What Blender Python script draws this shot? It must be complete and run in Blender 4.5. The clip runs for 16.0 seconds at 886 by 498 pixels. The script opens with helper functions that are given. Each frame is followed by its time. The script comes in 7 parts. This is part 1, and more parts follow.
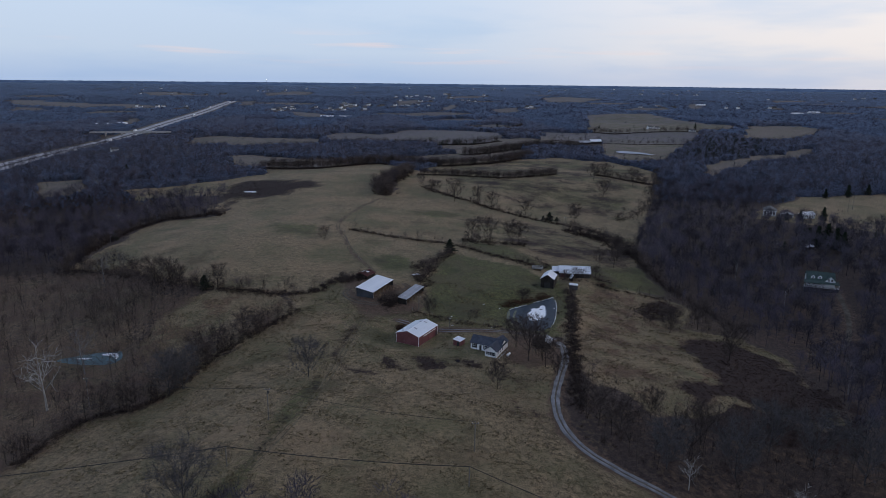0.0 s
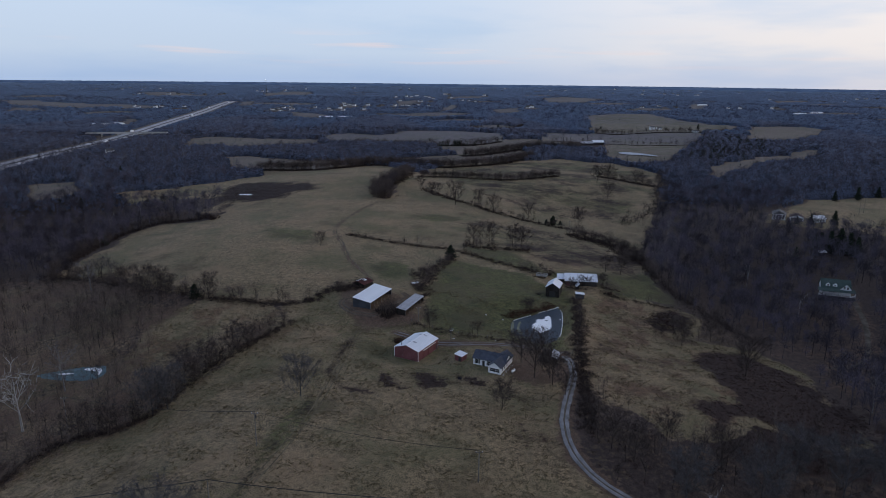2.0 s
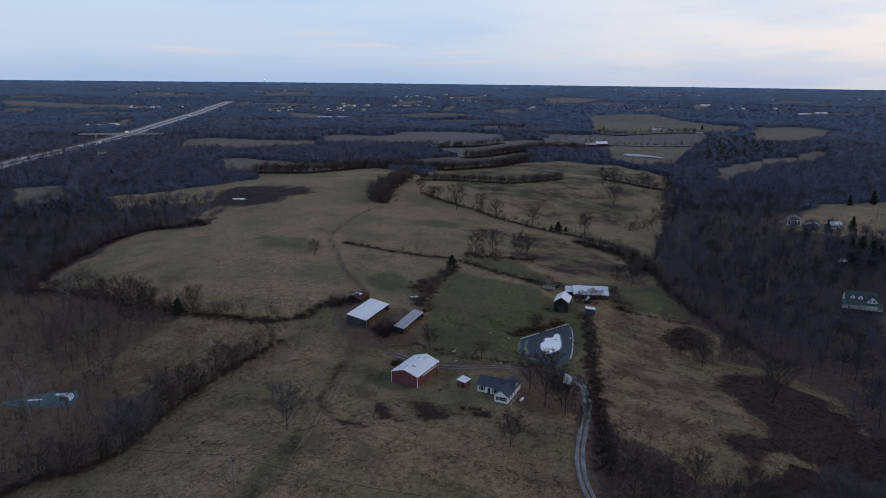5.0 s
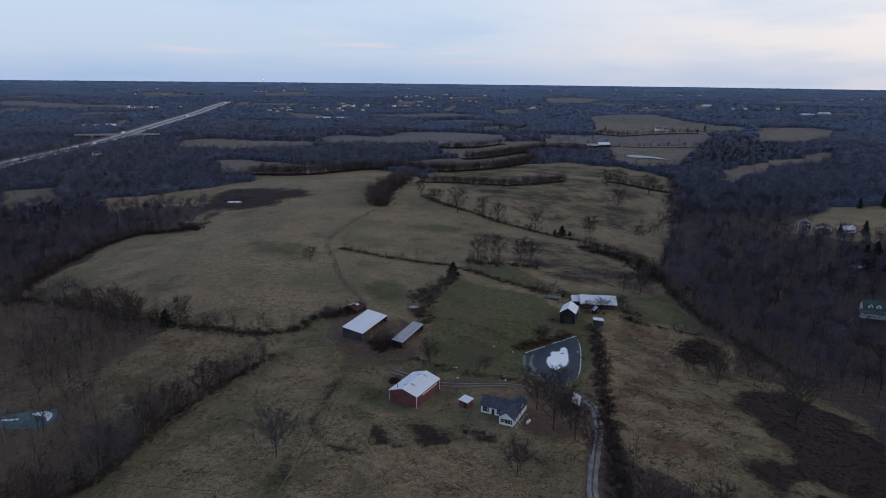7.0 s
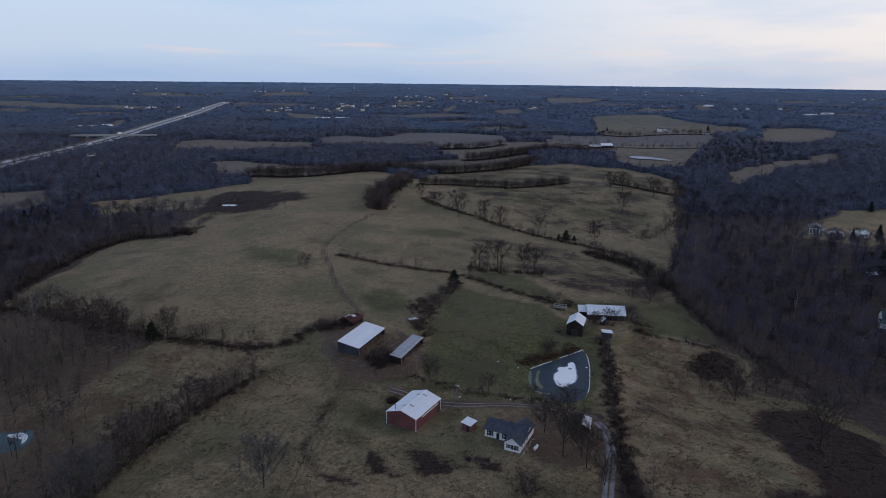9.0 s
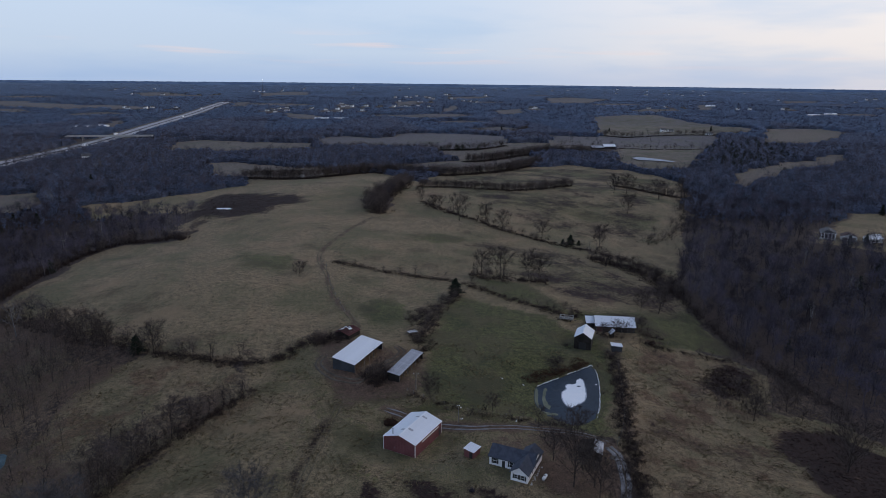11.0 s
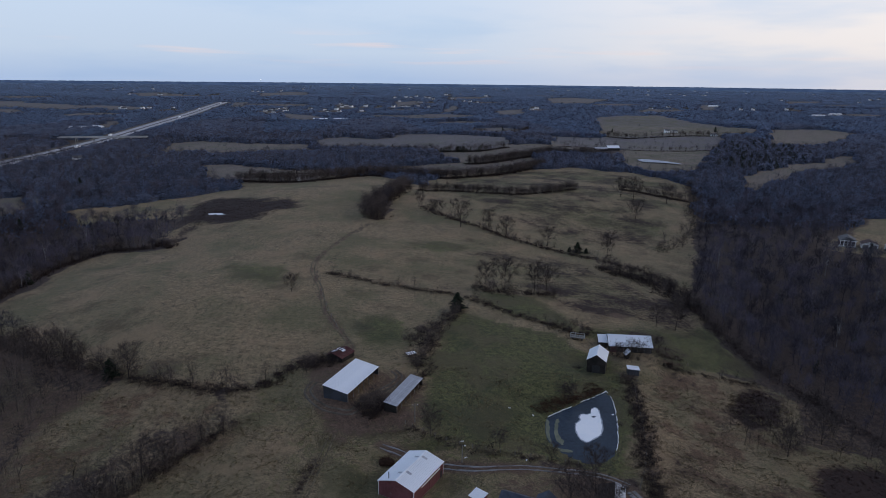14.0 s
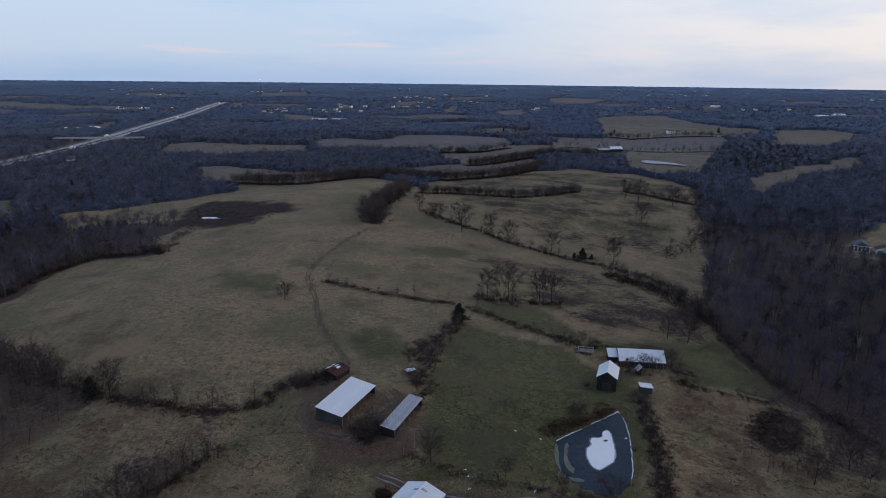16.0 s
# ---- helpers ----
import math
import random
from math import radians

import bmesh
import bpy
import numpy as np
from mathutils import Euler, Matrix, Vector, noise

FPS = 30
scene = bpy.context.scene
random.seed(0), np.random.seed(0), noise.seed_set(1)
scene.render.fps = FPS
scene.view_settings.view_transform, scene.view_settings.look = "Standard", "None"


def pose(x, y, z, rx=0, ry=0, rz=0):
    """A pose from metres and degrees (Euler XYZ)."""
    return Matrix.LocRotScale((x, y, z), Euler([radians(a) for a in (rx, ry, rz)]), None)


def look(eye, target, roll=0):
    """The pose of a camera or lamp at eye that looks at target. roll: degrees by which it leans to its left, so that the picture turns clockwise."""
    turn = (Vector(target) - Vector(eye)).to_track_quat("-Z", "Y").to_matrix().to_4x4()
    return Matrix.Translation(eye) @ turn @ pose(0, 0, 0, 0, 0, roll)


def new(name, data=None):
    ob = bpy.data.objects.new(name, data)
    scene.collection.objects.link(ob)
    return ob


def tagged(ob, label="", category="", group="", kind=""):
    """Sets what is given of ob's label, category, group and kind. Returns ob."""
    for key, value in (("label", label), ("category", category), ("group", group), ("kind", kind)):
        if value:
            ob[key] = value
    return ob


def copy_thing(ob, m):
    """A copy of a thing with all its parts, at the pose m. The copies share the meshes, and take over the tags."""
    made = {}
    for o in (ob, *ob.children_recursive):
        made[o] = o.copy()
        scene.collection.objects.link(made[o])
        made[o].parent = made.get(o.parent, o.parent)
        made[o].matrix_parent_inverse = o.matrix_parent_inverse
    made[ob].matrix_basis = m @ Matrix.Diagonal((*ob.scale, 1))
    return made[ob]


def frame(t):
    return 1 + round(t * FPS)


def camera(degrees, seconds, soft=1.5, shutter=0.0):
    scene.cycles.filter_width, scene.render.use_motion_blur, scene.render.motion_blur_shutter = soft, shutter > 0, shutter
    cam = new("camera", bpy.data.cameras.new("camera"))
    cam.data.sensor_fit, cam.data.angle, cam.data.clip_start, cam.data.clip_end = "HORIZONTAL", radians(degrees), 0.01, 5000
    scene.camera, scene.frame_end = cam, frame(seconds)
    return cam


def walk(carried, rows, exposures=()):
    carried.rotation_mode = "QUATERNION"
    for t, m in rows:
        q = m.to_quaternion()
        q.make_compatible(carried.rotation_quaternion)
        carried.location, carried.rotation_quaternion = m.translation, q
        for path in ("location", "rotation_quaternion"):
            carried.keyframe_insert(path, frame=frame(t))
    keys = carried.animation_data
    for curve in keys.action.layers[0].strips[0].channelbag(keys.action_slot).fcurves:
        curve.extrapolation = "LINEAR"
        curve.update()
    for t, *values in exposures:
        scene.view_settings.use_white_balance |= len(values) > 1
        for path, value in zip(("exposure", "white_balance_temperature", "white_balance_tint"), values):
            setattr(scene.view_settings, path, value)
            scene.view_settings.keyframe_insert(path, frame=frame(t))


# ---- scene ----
cam = camera(67.6, 16.0, 0.68)
PATH = [
    (0.0, look((0.33, -1.84, 100.6), (0.61, 98.16, 74.94), 0.655)),
    (4.0, look((-0.30, 26.56, 100.6), (-0.02, 126.56, 74.94), 0.655)),
    (8.0, look((-0.95, 54.87, 100.6), (-0.67, 154.87, 74.94), 0.655)),
    (12.0, look((-1.63, 83.07, 100.6), (-1.35, 183.07, 74.94), 0.655)),
    (16.0, look((-2.33, 111.19, 100.6), (-2.05, 211.19, 74.94), 0.655)),
]
walk(cam, PATH)


# ---- node helpers ----
def node(nt, kind, **settings):
    n = nt.nodes.new(kind)
    for key, value in settings.items():
        n.inputs[key.replace("_", " ")].default_value = value
    return n


def link(nt, a, b):
    nt.links.new(a, b)


def noise_tex(nt, vec, scale, detail=3.0, rough=0.55):
    n = node(nt, "ShaderNodeTexNoise", Scale=scale, Detail=detail, Roughness=rough)
    if vec is not None:
        link(nt, vec, n.inputs["Vector"])
    return n.outputs["Fac"]


def span(nt, value, a, b, c=0.0, d=1.0):
    n = nt.nodes.new("ShaderNodeMapRange")
    n.interpolation_type = "SMOOTHSTEP"
    link(nt, value, n.inputs["Value"])
    for key, v in (("From Min", a), ("From Max", b), ("To Min", c), ("To Max", d)):
        n.inputs[key].default_value = v
    return n.outputs["Result"]


def calc(nt, op, a, b):
    n = nt.nodes.new("ShaderNodeMath")
    n.operation = op
    for k, v in enumerate((a, b)):
        if isinstance(v, (int, float)):
            n.inputs[k].default_value = v
        else:
            link(nt, v, n.inputs[k])
    return n.outputs[0]


def blend(nt, fac, a, b, kind="MIX"):
    n = nt.nodes.new("ShaderNodeMix")
    n.data_type, n.blend_type = "RGBA", kind
    for k, v in ((0, fac), (6, a), (7, b)):
        if isinstance(v, (int, float)):
            n.inputs[k].default_value = v
        elif isinstance(v, tuple):
            n.inputs[k].default_value = (*v, 1)
        else:
            link(nt, v, n.inputs[k])
    return n.outputs[2]


def stretch(nt, vec, scale, turn=0.0):
    n = nt.nodes.new("ShaderNodeMapping")
    link(nt, vec, n.inputs["Vector"])
    n.inputs["Scale"].default_value = scale
    n.inputs["Rotation"].default_value = (0, 0, radians(turn))
    return n.outputs["Vector"]


# ---- sky: high broken overcast at dusk, paler and warmer to the east ----
world = bpy.data.worlds.new("world")
scene.world = world
world.use_nodes = True
wt = world.node_tree
sky = wt.nodes.new("ShaderNodeTexSky")
sky.sky_type = "NISHITA"
sky.sun_disc = False
sky.sun_elevation = radians(9)
sky.sun_rotation = radians(75)
way = wt.nodes.new("ShaderNodeTexCoord").outputs["Generated"]
sep = wt.nodes.new("ShaderNodeSeparateXYZ")
link(wt, way, sep.inputs[0])
east = span(wt, sep.outputs["X"], -0.1, 0.55)
cloud = blend(wt, east, (0.55, 0.665, 0.845), (0.86, 0.815, 0.83))
veil = noise_tex(wt, stretch(wt, way, (1.6, 1.6, 9.0)), 2.2, 4.0, 0.5)
rift = span(wt, veil, 0.48, 0.70)
cloud = blend(wt, calc(wt, "MULTIPLY", rift, 0.45), cloud, (0.42, 0.58, 0.82))
wisp = span(wt, noise_tex(wt, stretch(wt, way, (2.0, 2.0, 30.0)), 2.0, 3.0, 0.5), 0.52, 0.72)
low = calc(wt, "MULTIPLY", span(wt, sep.outputs["Z"], 0.012, 0.03), span(wt, sep.outputs["Z"], 0.045, 0.075, 1.0, 0.0))
cloud = blend(wt, calc(wt, "MULTIPLY", calc(wt, "MULTIPLY", wisp, low), 0.7), cloud, (0.86, 0.70, 0.70))
clear = blend(wt, 1.0, sky.outputs[0], (0.10, 0.10, 0.10), "MULTIPLY")
both = blend(wt, 0.92, clear, cloud)
dim = wt.nodes.new("ShaderNodeValToRGB")
link(wt, sep.outputs["Z"], dim.inputs[0])
dim.color_ramp.elements[0].position, dim.color_ramp.elements[0].color = 0.0, (0.80, 0.86, 0.96, 1)
dim.color_ramp.elements[1].position, dim.color_ramp.elements[1].color = 1.0, (0.36, 0.41, 0.54, 1)
mid = dim.color_ramp.elements.new(0.035)
mid.color = (1.02, 1.02, 1.02, 1)
mid = dim.color_ramp.elements.new(0.16)
mid.color = (1.15, 1.15, 1.15, 1)
mid = dim.color_ramp.elements.new(0.40)
mid.color = (0.56, 0.62, 0.75, 1)
final = blend(wt, 1.0, both, dim.outputs[0], "MULTIPLY")
link(wt, final, wt.nodes["Background"].inputs[0])
wt.nodes["Background"].inputs[1].default_value = 1.0

sun = new("sun", bpy.data.lights.new("sun", "SUN"))
sun.data.energy = 0.35
sun.data.angle = radians(25)
sun.data.color = (1.0, 0.93, 0.88)
sun.matrix_world = look((0, 0, 300), (-260, -70, 170))
scene.view_settings.exposure = 0.0


# ---- materials ----
def material(name, rough=0.8, metal=0.0, spec=0.5):
    m = bpy.data.materials.new(name)
    m.use_nodes = True
    nt = m.node_tree
    b = nt.nodes["Principled BSDF"]
    b.inputs["Roughness"].default_value = rough
    b.inputs["Metallic"].default_value = metal
    b.inputs["Specular IOR Level"].default_value = spec
    return m, nt, b, nt.nodes.new("ShaderNodeTexCoord").outputs["Object"]


def bumped(nt, b, height, strength, distance):
    n = nt.nodes.new("ShaderNodeBump")
    n.inputs["Strength"].default_value = strength
    n.inputs["Distance"].default_value = distance
    link(nt, height, n.inputs["Height"])
    link(nt, n.outputs[0], b.inputs["Normal"])


def worn(name, dark, light, scale=2.0, rough=0.8, metal=0.0, stain=None, spec=0.5, bump=0.0, per_piece=0.0):
    """A surface of two tones with fine grain and larger stains."""
    m, nt, b, vec = material(name, rough, metal, spec)
    fine = noise_tex(nt, vec, scale * 6, 4.0, 0.65)
    broad = noise_tex(nt, vec, scale * 0.4, 4.0, 0.6)
    mixed = calc(nt, "ADD", calc(nt, "MULTIPLY", fine, 0.45), calc(nt, "MULTIPLY", broad, 0.55))
    col = blend(nt, span(nt, mixed, 0.35, 0.65), dark, light)
    if stain:
        spots = span(nt, noise_tex(nt, vec, scale * 0.9, 5.0, 0.7), 0.56, 0.70)
        col = blend(nt, calc(nt, "MULTIPLY", spots, 0.7), col, stain)
    if per_piece:
        rnd = nt.nodes.new("ShaderNodeObjectInfo").outputs["Random"]
        col = blend(nt, calc(nt, "MULTIPLY", rnd, per_piece), col, dark)
    link(nt, col, b.inputs["Base Color"])
    if bump:
        bumped(nt, b, fine, 0.5, bump)
    return m


def bark(name, dark, light):
    m, nt, b, vec = material(name, 0.95, 0, 0.2)
    tone = nt.nodes.new("ShaderNodeAttribute")
    tone.attribute_name = "tone"
    grain = noise_tex(nt, vec, 1.3, 3.0, 0.7)
    mixed = calc(nt, "ADD", calc(nt, "MULTIPLY", grain, 0.5), calc(nt, "MULTIPLY", tone.outputs["Fac"], 0.5))
    link(nt, blend(nt, span(nt, mixed, 0.15, 0.85), dark, light), b.inputs["Base Color"])
    return m


def ground_material():
    m, nt, b, vec = material("ground", 0.95, 0, 0.25)
    cover = nt.nodes.new("ShaderNodeAttribute")
    cover.attribute_name = "cover"
    parts = nt.nodes.new("ShaderNodeSeparateColor")
    link(nt, cover.outputs["Color"], parts.inputs[0])
    huge = noise_tex(nt, vec, 0.011, 4.0, 0.6)
    broad = noise_tex(nt, vec, 0.05, 5.0, 0.65)
    tuft = noise_tex(nt, vec, 0.55, 4.0, 0.7)
    fine = noise_tex(nt, vec, 2.8, 4.0, 0.8)
    swath = noise_tex(nt, stretch(nt, vec, (1.0, 0.09, 1.0), 18), 0.30, 3.0, 0.6)
    clod = noise_tex(nt, vec, 0.95, 2.0, 0.5)
    grain = calc(nt, "ADD", calc(nt, "MULTIPLY", tuft, 0.26), calc(nt, "ADD", calc(nt, "MULTIPLY", fine, 0.64), calc(nt, "MULTIPLY", clod, 0.10)))
    litter = blend(nt, span(nt, grain, 0.40, 0.60), (0.024, 0.0165, 0.0142), (0.098, 0.068, 0.056))
    litter = blend(nt, span(nt, broad, 0.45, 0.65), litter, (0.050, 0.035, 0.030))
    dry = blend(nt, span(nt, grain, 0.435, 0.575), (0.066, 0.050, 0.030), (0.372, 0.274, 0.155))
    dry = blend(nt, calc(nt, "MULTIPLY", span(nt, swath, 0.42, 0.66), 0.25), dry, (0.240, 0.190, 0.115))
    dry = blend(nt, calc(nt, "MULTIPLY", span(nt, huge, 0.46, 0.60), 0.42), dry, (0.112, 0.102, 0.052))
    dry = blend(nt, calc(nt, "MULTIPLY", span(nt, clod, 0.64, 0.74), 0.35), dry, (0.040, 0.034, 0.022))
    dry = blend(nt, calc(nt, "MULTIPLY", span(nt, broad, 0.52, 0.68), 0.65), dry, (0.092, 0.066, 0.038))
    patchy = noise_tex(nt, vec, 0.028, 5.0, 0.7)
    dry = blend(nt, calc(nt, "MULTIPLY", span(nt, patchy, 0.48, 0.62), 0.52), dry, (0.104, 0.102, 0.048))
    dry = blend(nt, calc(nt, "MULTIPLY", span(nt, patchy, 0.46, 0.34), 0.5), dry, (0.290, 0.200, 0.118))
    # Stubble greyed and blued: haze over far fields put into its colour.
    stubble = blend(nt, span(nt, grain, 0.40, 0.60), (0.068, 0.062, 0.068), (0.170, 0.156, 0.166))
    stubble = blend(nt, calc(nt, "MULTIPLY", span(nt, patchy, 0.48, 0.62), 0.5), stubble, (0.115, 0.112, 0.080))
    stubble_haze = nt.nodes.new("ShaderNodeAttribute")
    stubble_haze.attribute_name = "stubble"
    dry = blend(nt, stubble_haze.outputs["Fac"], dry, stubble)
    rust = nt.nodes.new("ShaderNodeAttribute")
    rust.attribute_name = "rust"
    fern = blend(nt, span(nt, grain, 0.40, 0.62), (0.048, 0.026, 0.017), (0.205, 0.118, 0.070))
    spots = span(nt, noise_tex(nt, vec, 0.085, 5.0, 0.7), 0.47, 0.60)
    dry = blend(nt, calc(nt, "MULTIPLY", calc(nt, "MULTIPLY", rust.outputs["Fac"], spots), 0.85), dry, fern)
    green = blend(nt, span(nt, grain, 0.42, 0.60), (0.024, 0.028, 0.012), (0.162, 0.158, 0.060))
    green = blend(nt, calc(nt, "MULTIPLY", span(nt, broad, 0.44, 0.62), 0.65), green, (0.100, 0.080, 0.044))
    green = blend(nt, calc(nt, "MULTIPLY", span(nt, patchy, 0.52, 0.62), 0.45), green, (0.034, 0.040, 0.018))
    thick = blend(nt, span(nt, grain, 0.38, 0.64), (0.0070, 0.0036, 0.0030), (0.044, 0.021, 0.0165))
    soil = blend(nt, span(nt, grain, 0.36, 0.66), (0.038, 0.024, 0.017), (0.190, 0.124, 0.086))
    rag = calc(nt, "MULTIPLY", calc(nt, "SUBTRACT", calc(nt, "ADD", tuft, broad), 1.0), 1.1)
    col = litter
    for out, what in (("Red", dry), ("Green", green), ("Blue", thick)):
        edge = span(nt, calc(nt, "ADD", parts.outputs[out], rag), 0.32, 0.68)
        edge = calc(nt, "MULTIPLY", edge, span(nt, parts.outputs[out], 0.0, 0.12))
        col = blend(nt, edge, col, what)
    edge = span(nt, calc(nt, "ADD", cover.outputs["Alpha"], rag), 0.32, 0.72)
    edge = calc(nt, "MULTIPLY", edge, span(nt, cover.outputs["Alpha"], 0.0, 0.12))
    col = blend(nt, edge, col, soil)
    link(nt, col, b.inputs["Base Color"])
    bumped(nt, b, grain, 0.8, 0.5)
    return m


GROUND = ground_material()


def canopy(name, dark, light):
    """Massed bare twigs seen from above."""
    m, nt, b, vec = material(name, 0.95, 0, 0.2)
    tone = nt.nodes.new("ShaderNodeAttribute")
    tone.attribute_name = "tone"
    twig = noise_tex(nt, vec, 0.42, 4.0, 0.85)
    stand = noise_tex(nt, vec, 0.035, 4.0, 0.65)
    mixed = calc(nt, "ADD", calc(nt, "MULTIPLY", twig, 0.62), calc(nt, "MULTIPLY", tone.outputs["Fac"], 0.38))
    col = blend(nt, span(nt, mixed, 0.36, 0.64), dark, light)
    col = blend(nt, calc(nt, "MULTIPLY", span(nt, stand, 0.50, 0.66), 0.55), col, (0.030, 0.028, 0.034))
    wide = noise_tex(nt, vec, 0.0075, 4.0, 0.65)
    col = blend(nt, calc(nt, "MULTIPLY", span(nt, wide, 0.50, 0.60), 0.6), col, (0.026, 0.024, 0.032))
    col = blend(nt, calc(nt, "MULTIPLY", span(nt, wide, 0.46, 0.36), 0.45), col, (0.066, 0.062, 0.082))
    link(nt, col, b.inputs["Base Color"])
    bumped(nt, b, twig, 1.0, 3.0)
    return m


BARK = bark("bark", (0.0120, 0.0108, 0.0142), (0.122, 0.110, 0.144))
# Mid and far twigs paler and bluer: distance haze put into the colours.
HAZED_MID_BARK = bark("hazed_mid_bark", (0.0140, 0.0132, 0.0165), (0.150, 0.140, 0.172))
HAZED_FAR_CANOPY = canopy("hazed_far_canopy", (0.0128, 0.0128, 0.0175), (0.080, 0.080, 0.112))
HAZED_MID_CANOPY = canopy("hazed_mid_canopy", (0.0128, 0.0120, 0.0148), (0.094, 0.088, 0.106))
# Blue sheen on both canopies stands in for haze over far woods.
_b = HAZED_FAR_CANOPY.node_tree.nodes["Principled BSDF"]
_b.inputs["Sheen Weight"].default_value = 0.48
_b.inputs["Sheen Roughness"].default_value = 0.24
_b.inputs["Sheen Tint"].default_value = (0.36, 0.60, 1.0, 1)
_b = HAZED_MID_CANOPY.node_tree.nodes["Principled BSDF"]
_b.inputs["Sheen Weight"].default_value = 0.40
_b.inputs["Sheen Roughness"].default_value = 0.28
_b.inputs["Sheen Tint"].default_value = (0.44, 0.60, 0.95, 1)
# Faint ground sheen pales far fields at grazing angles, in place of haze.
_b = GROUND.node_tree.nodes["Principled BSDF"]
_b.inputs["Sheen Weight"].default_value = 0.03
_b.inputs["Sheen Roughness"].default_value = 0.4
DULL_BARK = bark("grey_bark", (0.09, 0.085, 0.085), (0.30, 0.29, 0.285))
BROWN_BARK = bark("brown_bark", (0.0165, 0.0128, 0.0118), (0.146, 0.116, 0.104))
HAZE_BARK = bark("ashen_bark", (0.035, 0.034, 0.036), (0.165, 0.158, 0.162))
PALE_BARK = bark("pale_bark", (0.22, 0.21, 0.20), (0.60, 0.58, 0.55))
STRAW = bark("straw", (0.05, 0.042, 0.024), (0.27, 0.215, 0.125))
NEEDLES = bark("needles", (0.010, 0.015, 0.010), (0.036, 0.046, 0.028))
HEDGE_TWIG = bark("hedge_twigs", (0.018, 0.0125, 0.011), (0.088, 0.064, 0.056))
BRACKEN = bark("bracken", (0.030, 0.016, 0.011), (0.135, 0.075, 0.045))
BRIAR = bark("briar", (0.010, 0.0054, 0.0042), (0.046, 0.024, 0.019))
TIN = worn("galvanised_sheet", (0.76, 0.79, 0.83), (0.90, 0.92, 0.95), 0.7, 0.40, 0.05, None, 0.5, 0.0, 0.2)
OLD_TIN = worn("weathered_sheet", (0.30, 0.31, 0.34), (0.74, 0.76, 0.80), 0.45, 0.55, 0.1, (0.11, 0.085, 0.075), 0.5, 0.0, 0.45)
RUST = worn("rusty_sheet", (0.055, 0.018, 0.018), (0.135, 0.045, 0.040), 0.9, 0.8, 0.0, (0.55, 0.53, 0.52), 0.3, 0.0, 0.3)
RED = worn("red_siding", (0.125, 0.042, 0.046), (0.20, 0.075, 0.080), 0.6, 0.6, 0.0, (0.19, 0.13, 0.135), 0.4)
WHITE = worn("white_paint", (0.76, 0.77, 0.79), (0.88, 0.89, 0.90), 0.7, 0.6)
SHINGLE = worn("dark_shingles", (0.040, 0.047, 0.066), (0.080, 0.090, 0.118), 1.6, 0.85, 0.0, (0.044, 0.048, 0.060), 0.4, 0.02)
GREEN_ROOF = worn("green_shingles", (0.024, 0.045, 0.040), (0.055, 0.088, 0.080), 1.0, 0.8)
GREY_ROOF = worn("grey_shingles", (0.06, 0.06, 0.065), (0.15, 0.15, 0.155), 1.0, 0.85)
OLD_WOOD = worn("weathered_boards", (0.012, 0.0105, 0.0095), (0.046, 0.039, 0.035), 1.2, 0.9, 0.0, (0.075, 0.068, 0.060), 0.3, 0.0, 0.4)
GREY_WOOD = worn("grey_timber", (0.12, 0.11, 0.10), (0.28, 0.26, 0.24), 1.5, 0.9)
SLATE = worn("slate_siding", (0.018, 0.022, 0.030), (0.048, 0.055, 0.070), 0.8, 0.6)
BLACK = worn("black_paint", (0.012, 0.012, 0.014), (0.03, 0.03, 0.034), 2.0, 0.5)
CONCRETE = worn("concrete", (0.30, 0.30, 0.29), (0.48, 0.48, 0.46), 0.5, 0.85, 0.0, (0.22, 0.21, 0.20))
ROADWAY = worn("concrete_roadway", (0.34, 0.33, 0.34), (0.52, 0.51, 0.52), 0.05, 0.85, 0.0, (0.22, 0.22, 0.22))
GRAVEL = worn("gravel", (0.125, 0.123, 0.124), (0.275, 0.272, 0.278), 0.7, 0.95, 0.0, (0.14, 0.13, 0.12), 0.3, 0.05)
WORN_GRASS = worn("worn_grass", (0.075, 0.062, 0.040), (0.19, 0.155, 0.10), 0.8, 0.95, 0.0, (0.07, 0.065, 0.035), 0.2, 0.04)
RUT = worn("bare_earth", (0.060, 0.048, 0.036), (0.16, 0.135, 0.105), 0.8, 0.95, 0.0, (0.07, 0.06, 0.04), 0.2, 0.04)
SNOW = worn("snowy_ice", (0.86, 0.89, 0.93), (0.95, 0.96, 0.97), 0.5, 0.7)
SCUM = worn("algae", (0.085, 0.095, 0.060), (0.175, 0.185, 0.120), 1.0, 0.7)
ICE = worn("dark_ice", (0.012, 0.024, 0.040), (0.032, 0.050, 0.074), 0.22, 0.42, 0.0, (0.048, 0.064, 0.080), 0.12)
TEAL_ICE = worn("teal_ice", (0.028, 0.066, 0.078), (0.075, 0.135, 0.150), 0.3, 0.4, 0.0, (0.12, 0.17, 0.19), 0.2)
FROST = worn("frosted_ice", (0.22, 0.26, 0.32), (0.46, 0.50, 0.56), 0.8, 0.6)
STONE = worn("rubble", (0.10, 0.085, 0.07), (0.30, 0.27, 0.24), 1.5, 0.9)
BRICK = worn("dark_brick", (0.045, 0.028, 0.027), (0.095, 0.060, 0.056), 1.5, 0.9)
STEEL = worn("dark_steel", (0.05, 0.05, 0.055), (0.12, 0.12, 0.125), 2.0, 0.6, 0.4)
CABLE = worn("cable", (0.02, 0.02, 0.02), (0.04, 0.04, 0.04), 2.0, 0.7)
GLASS, _nt, _b, _v = material("window_glass", 0.08, 0.0, 0.6)
_b.inputs["Base Color"].default_value = (0.02, 0.025, 0.03, 1)


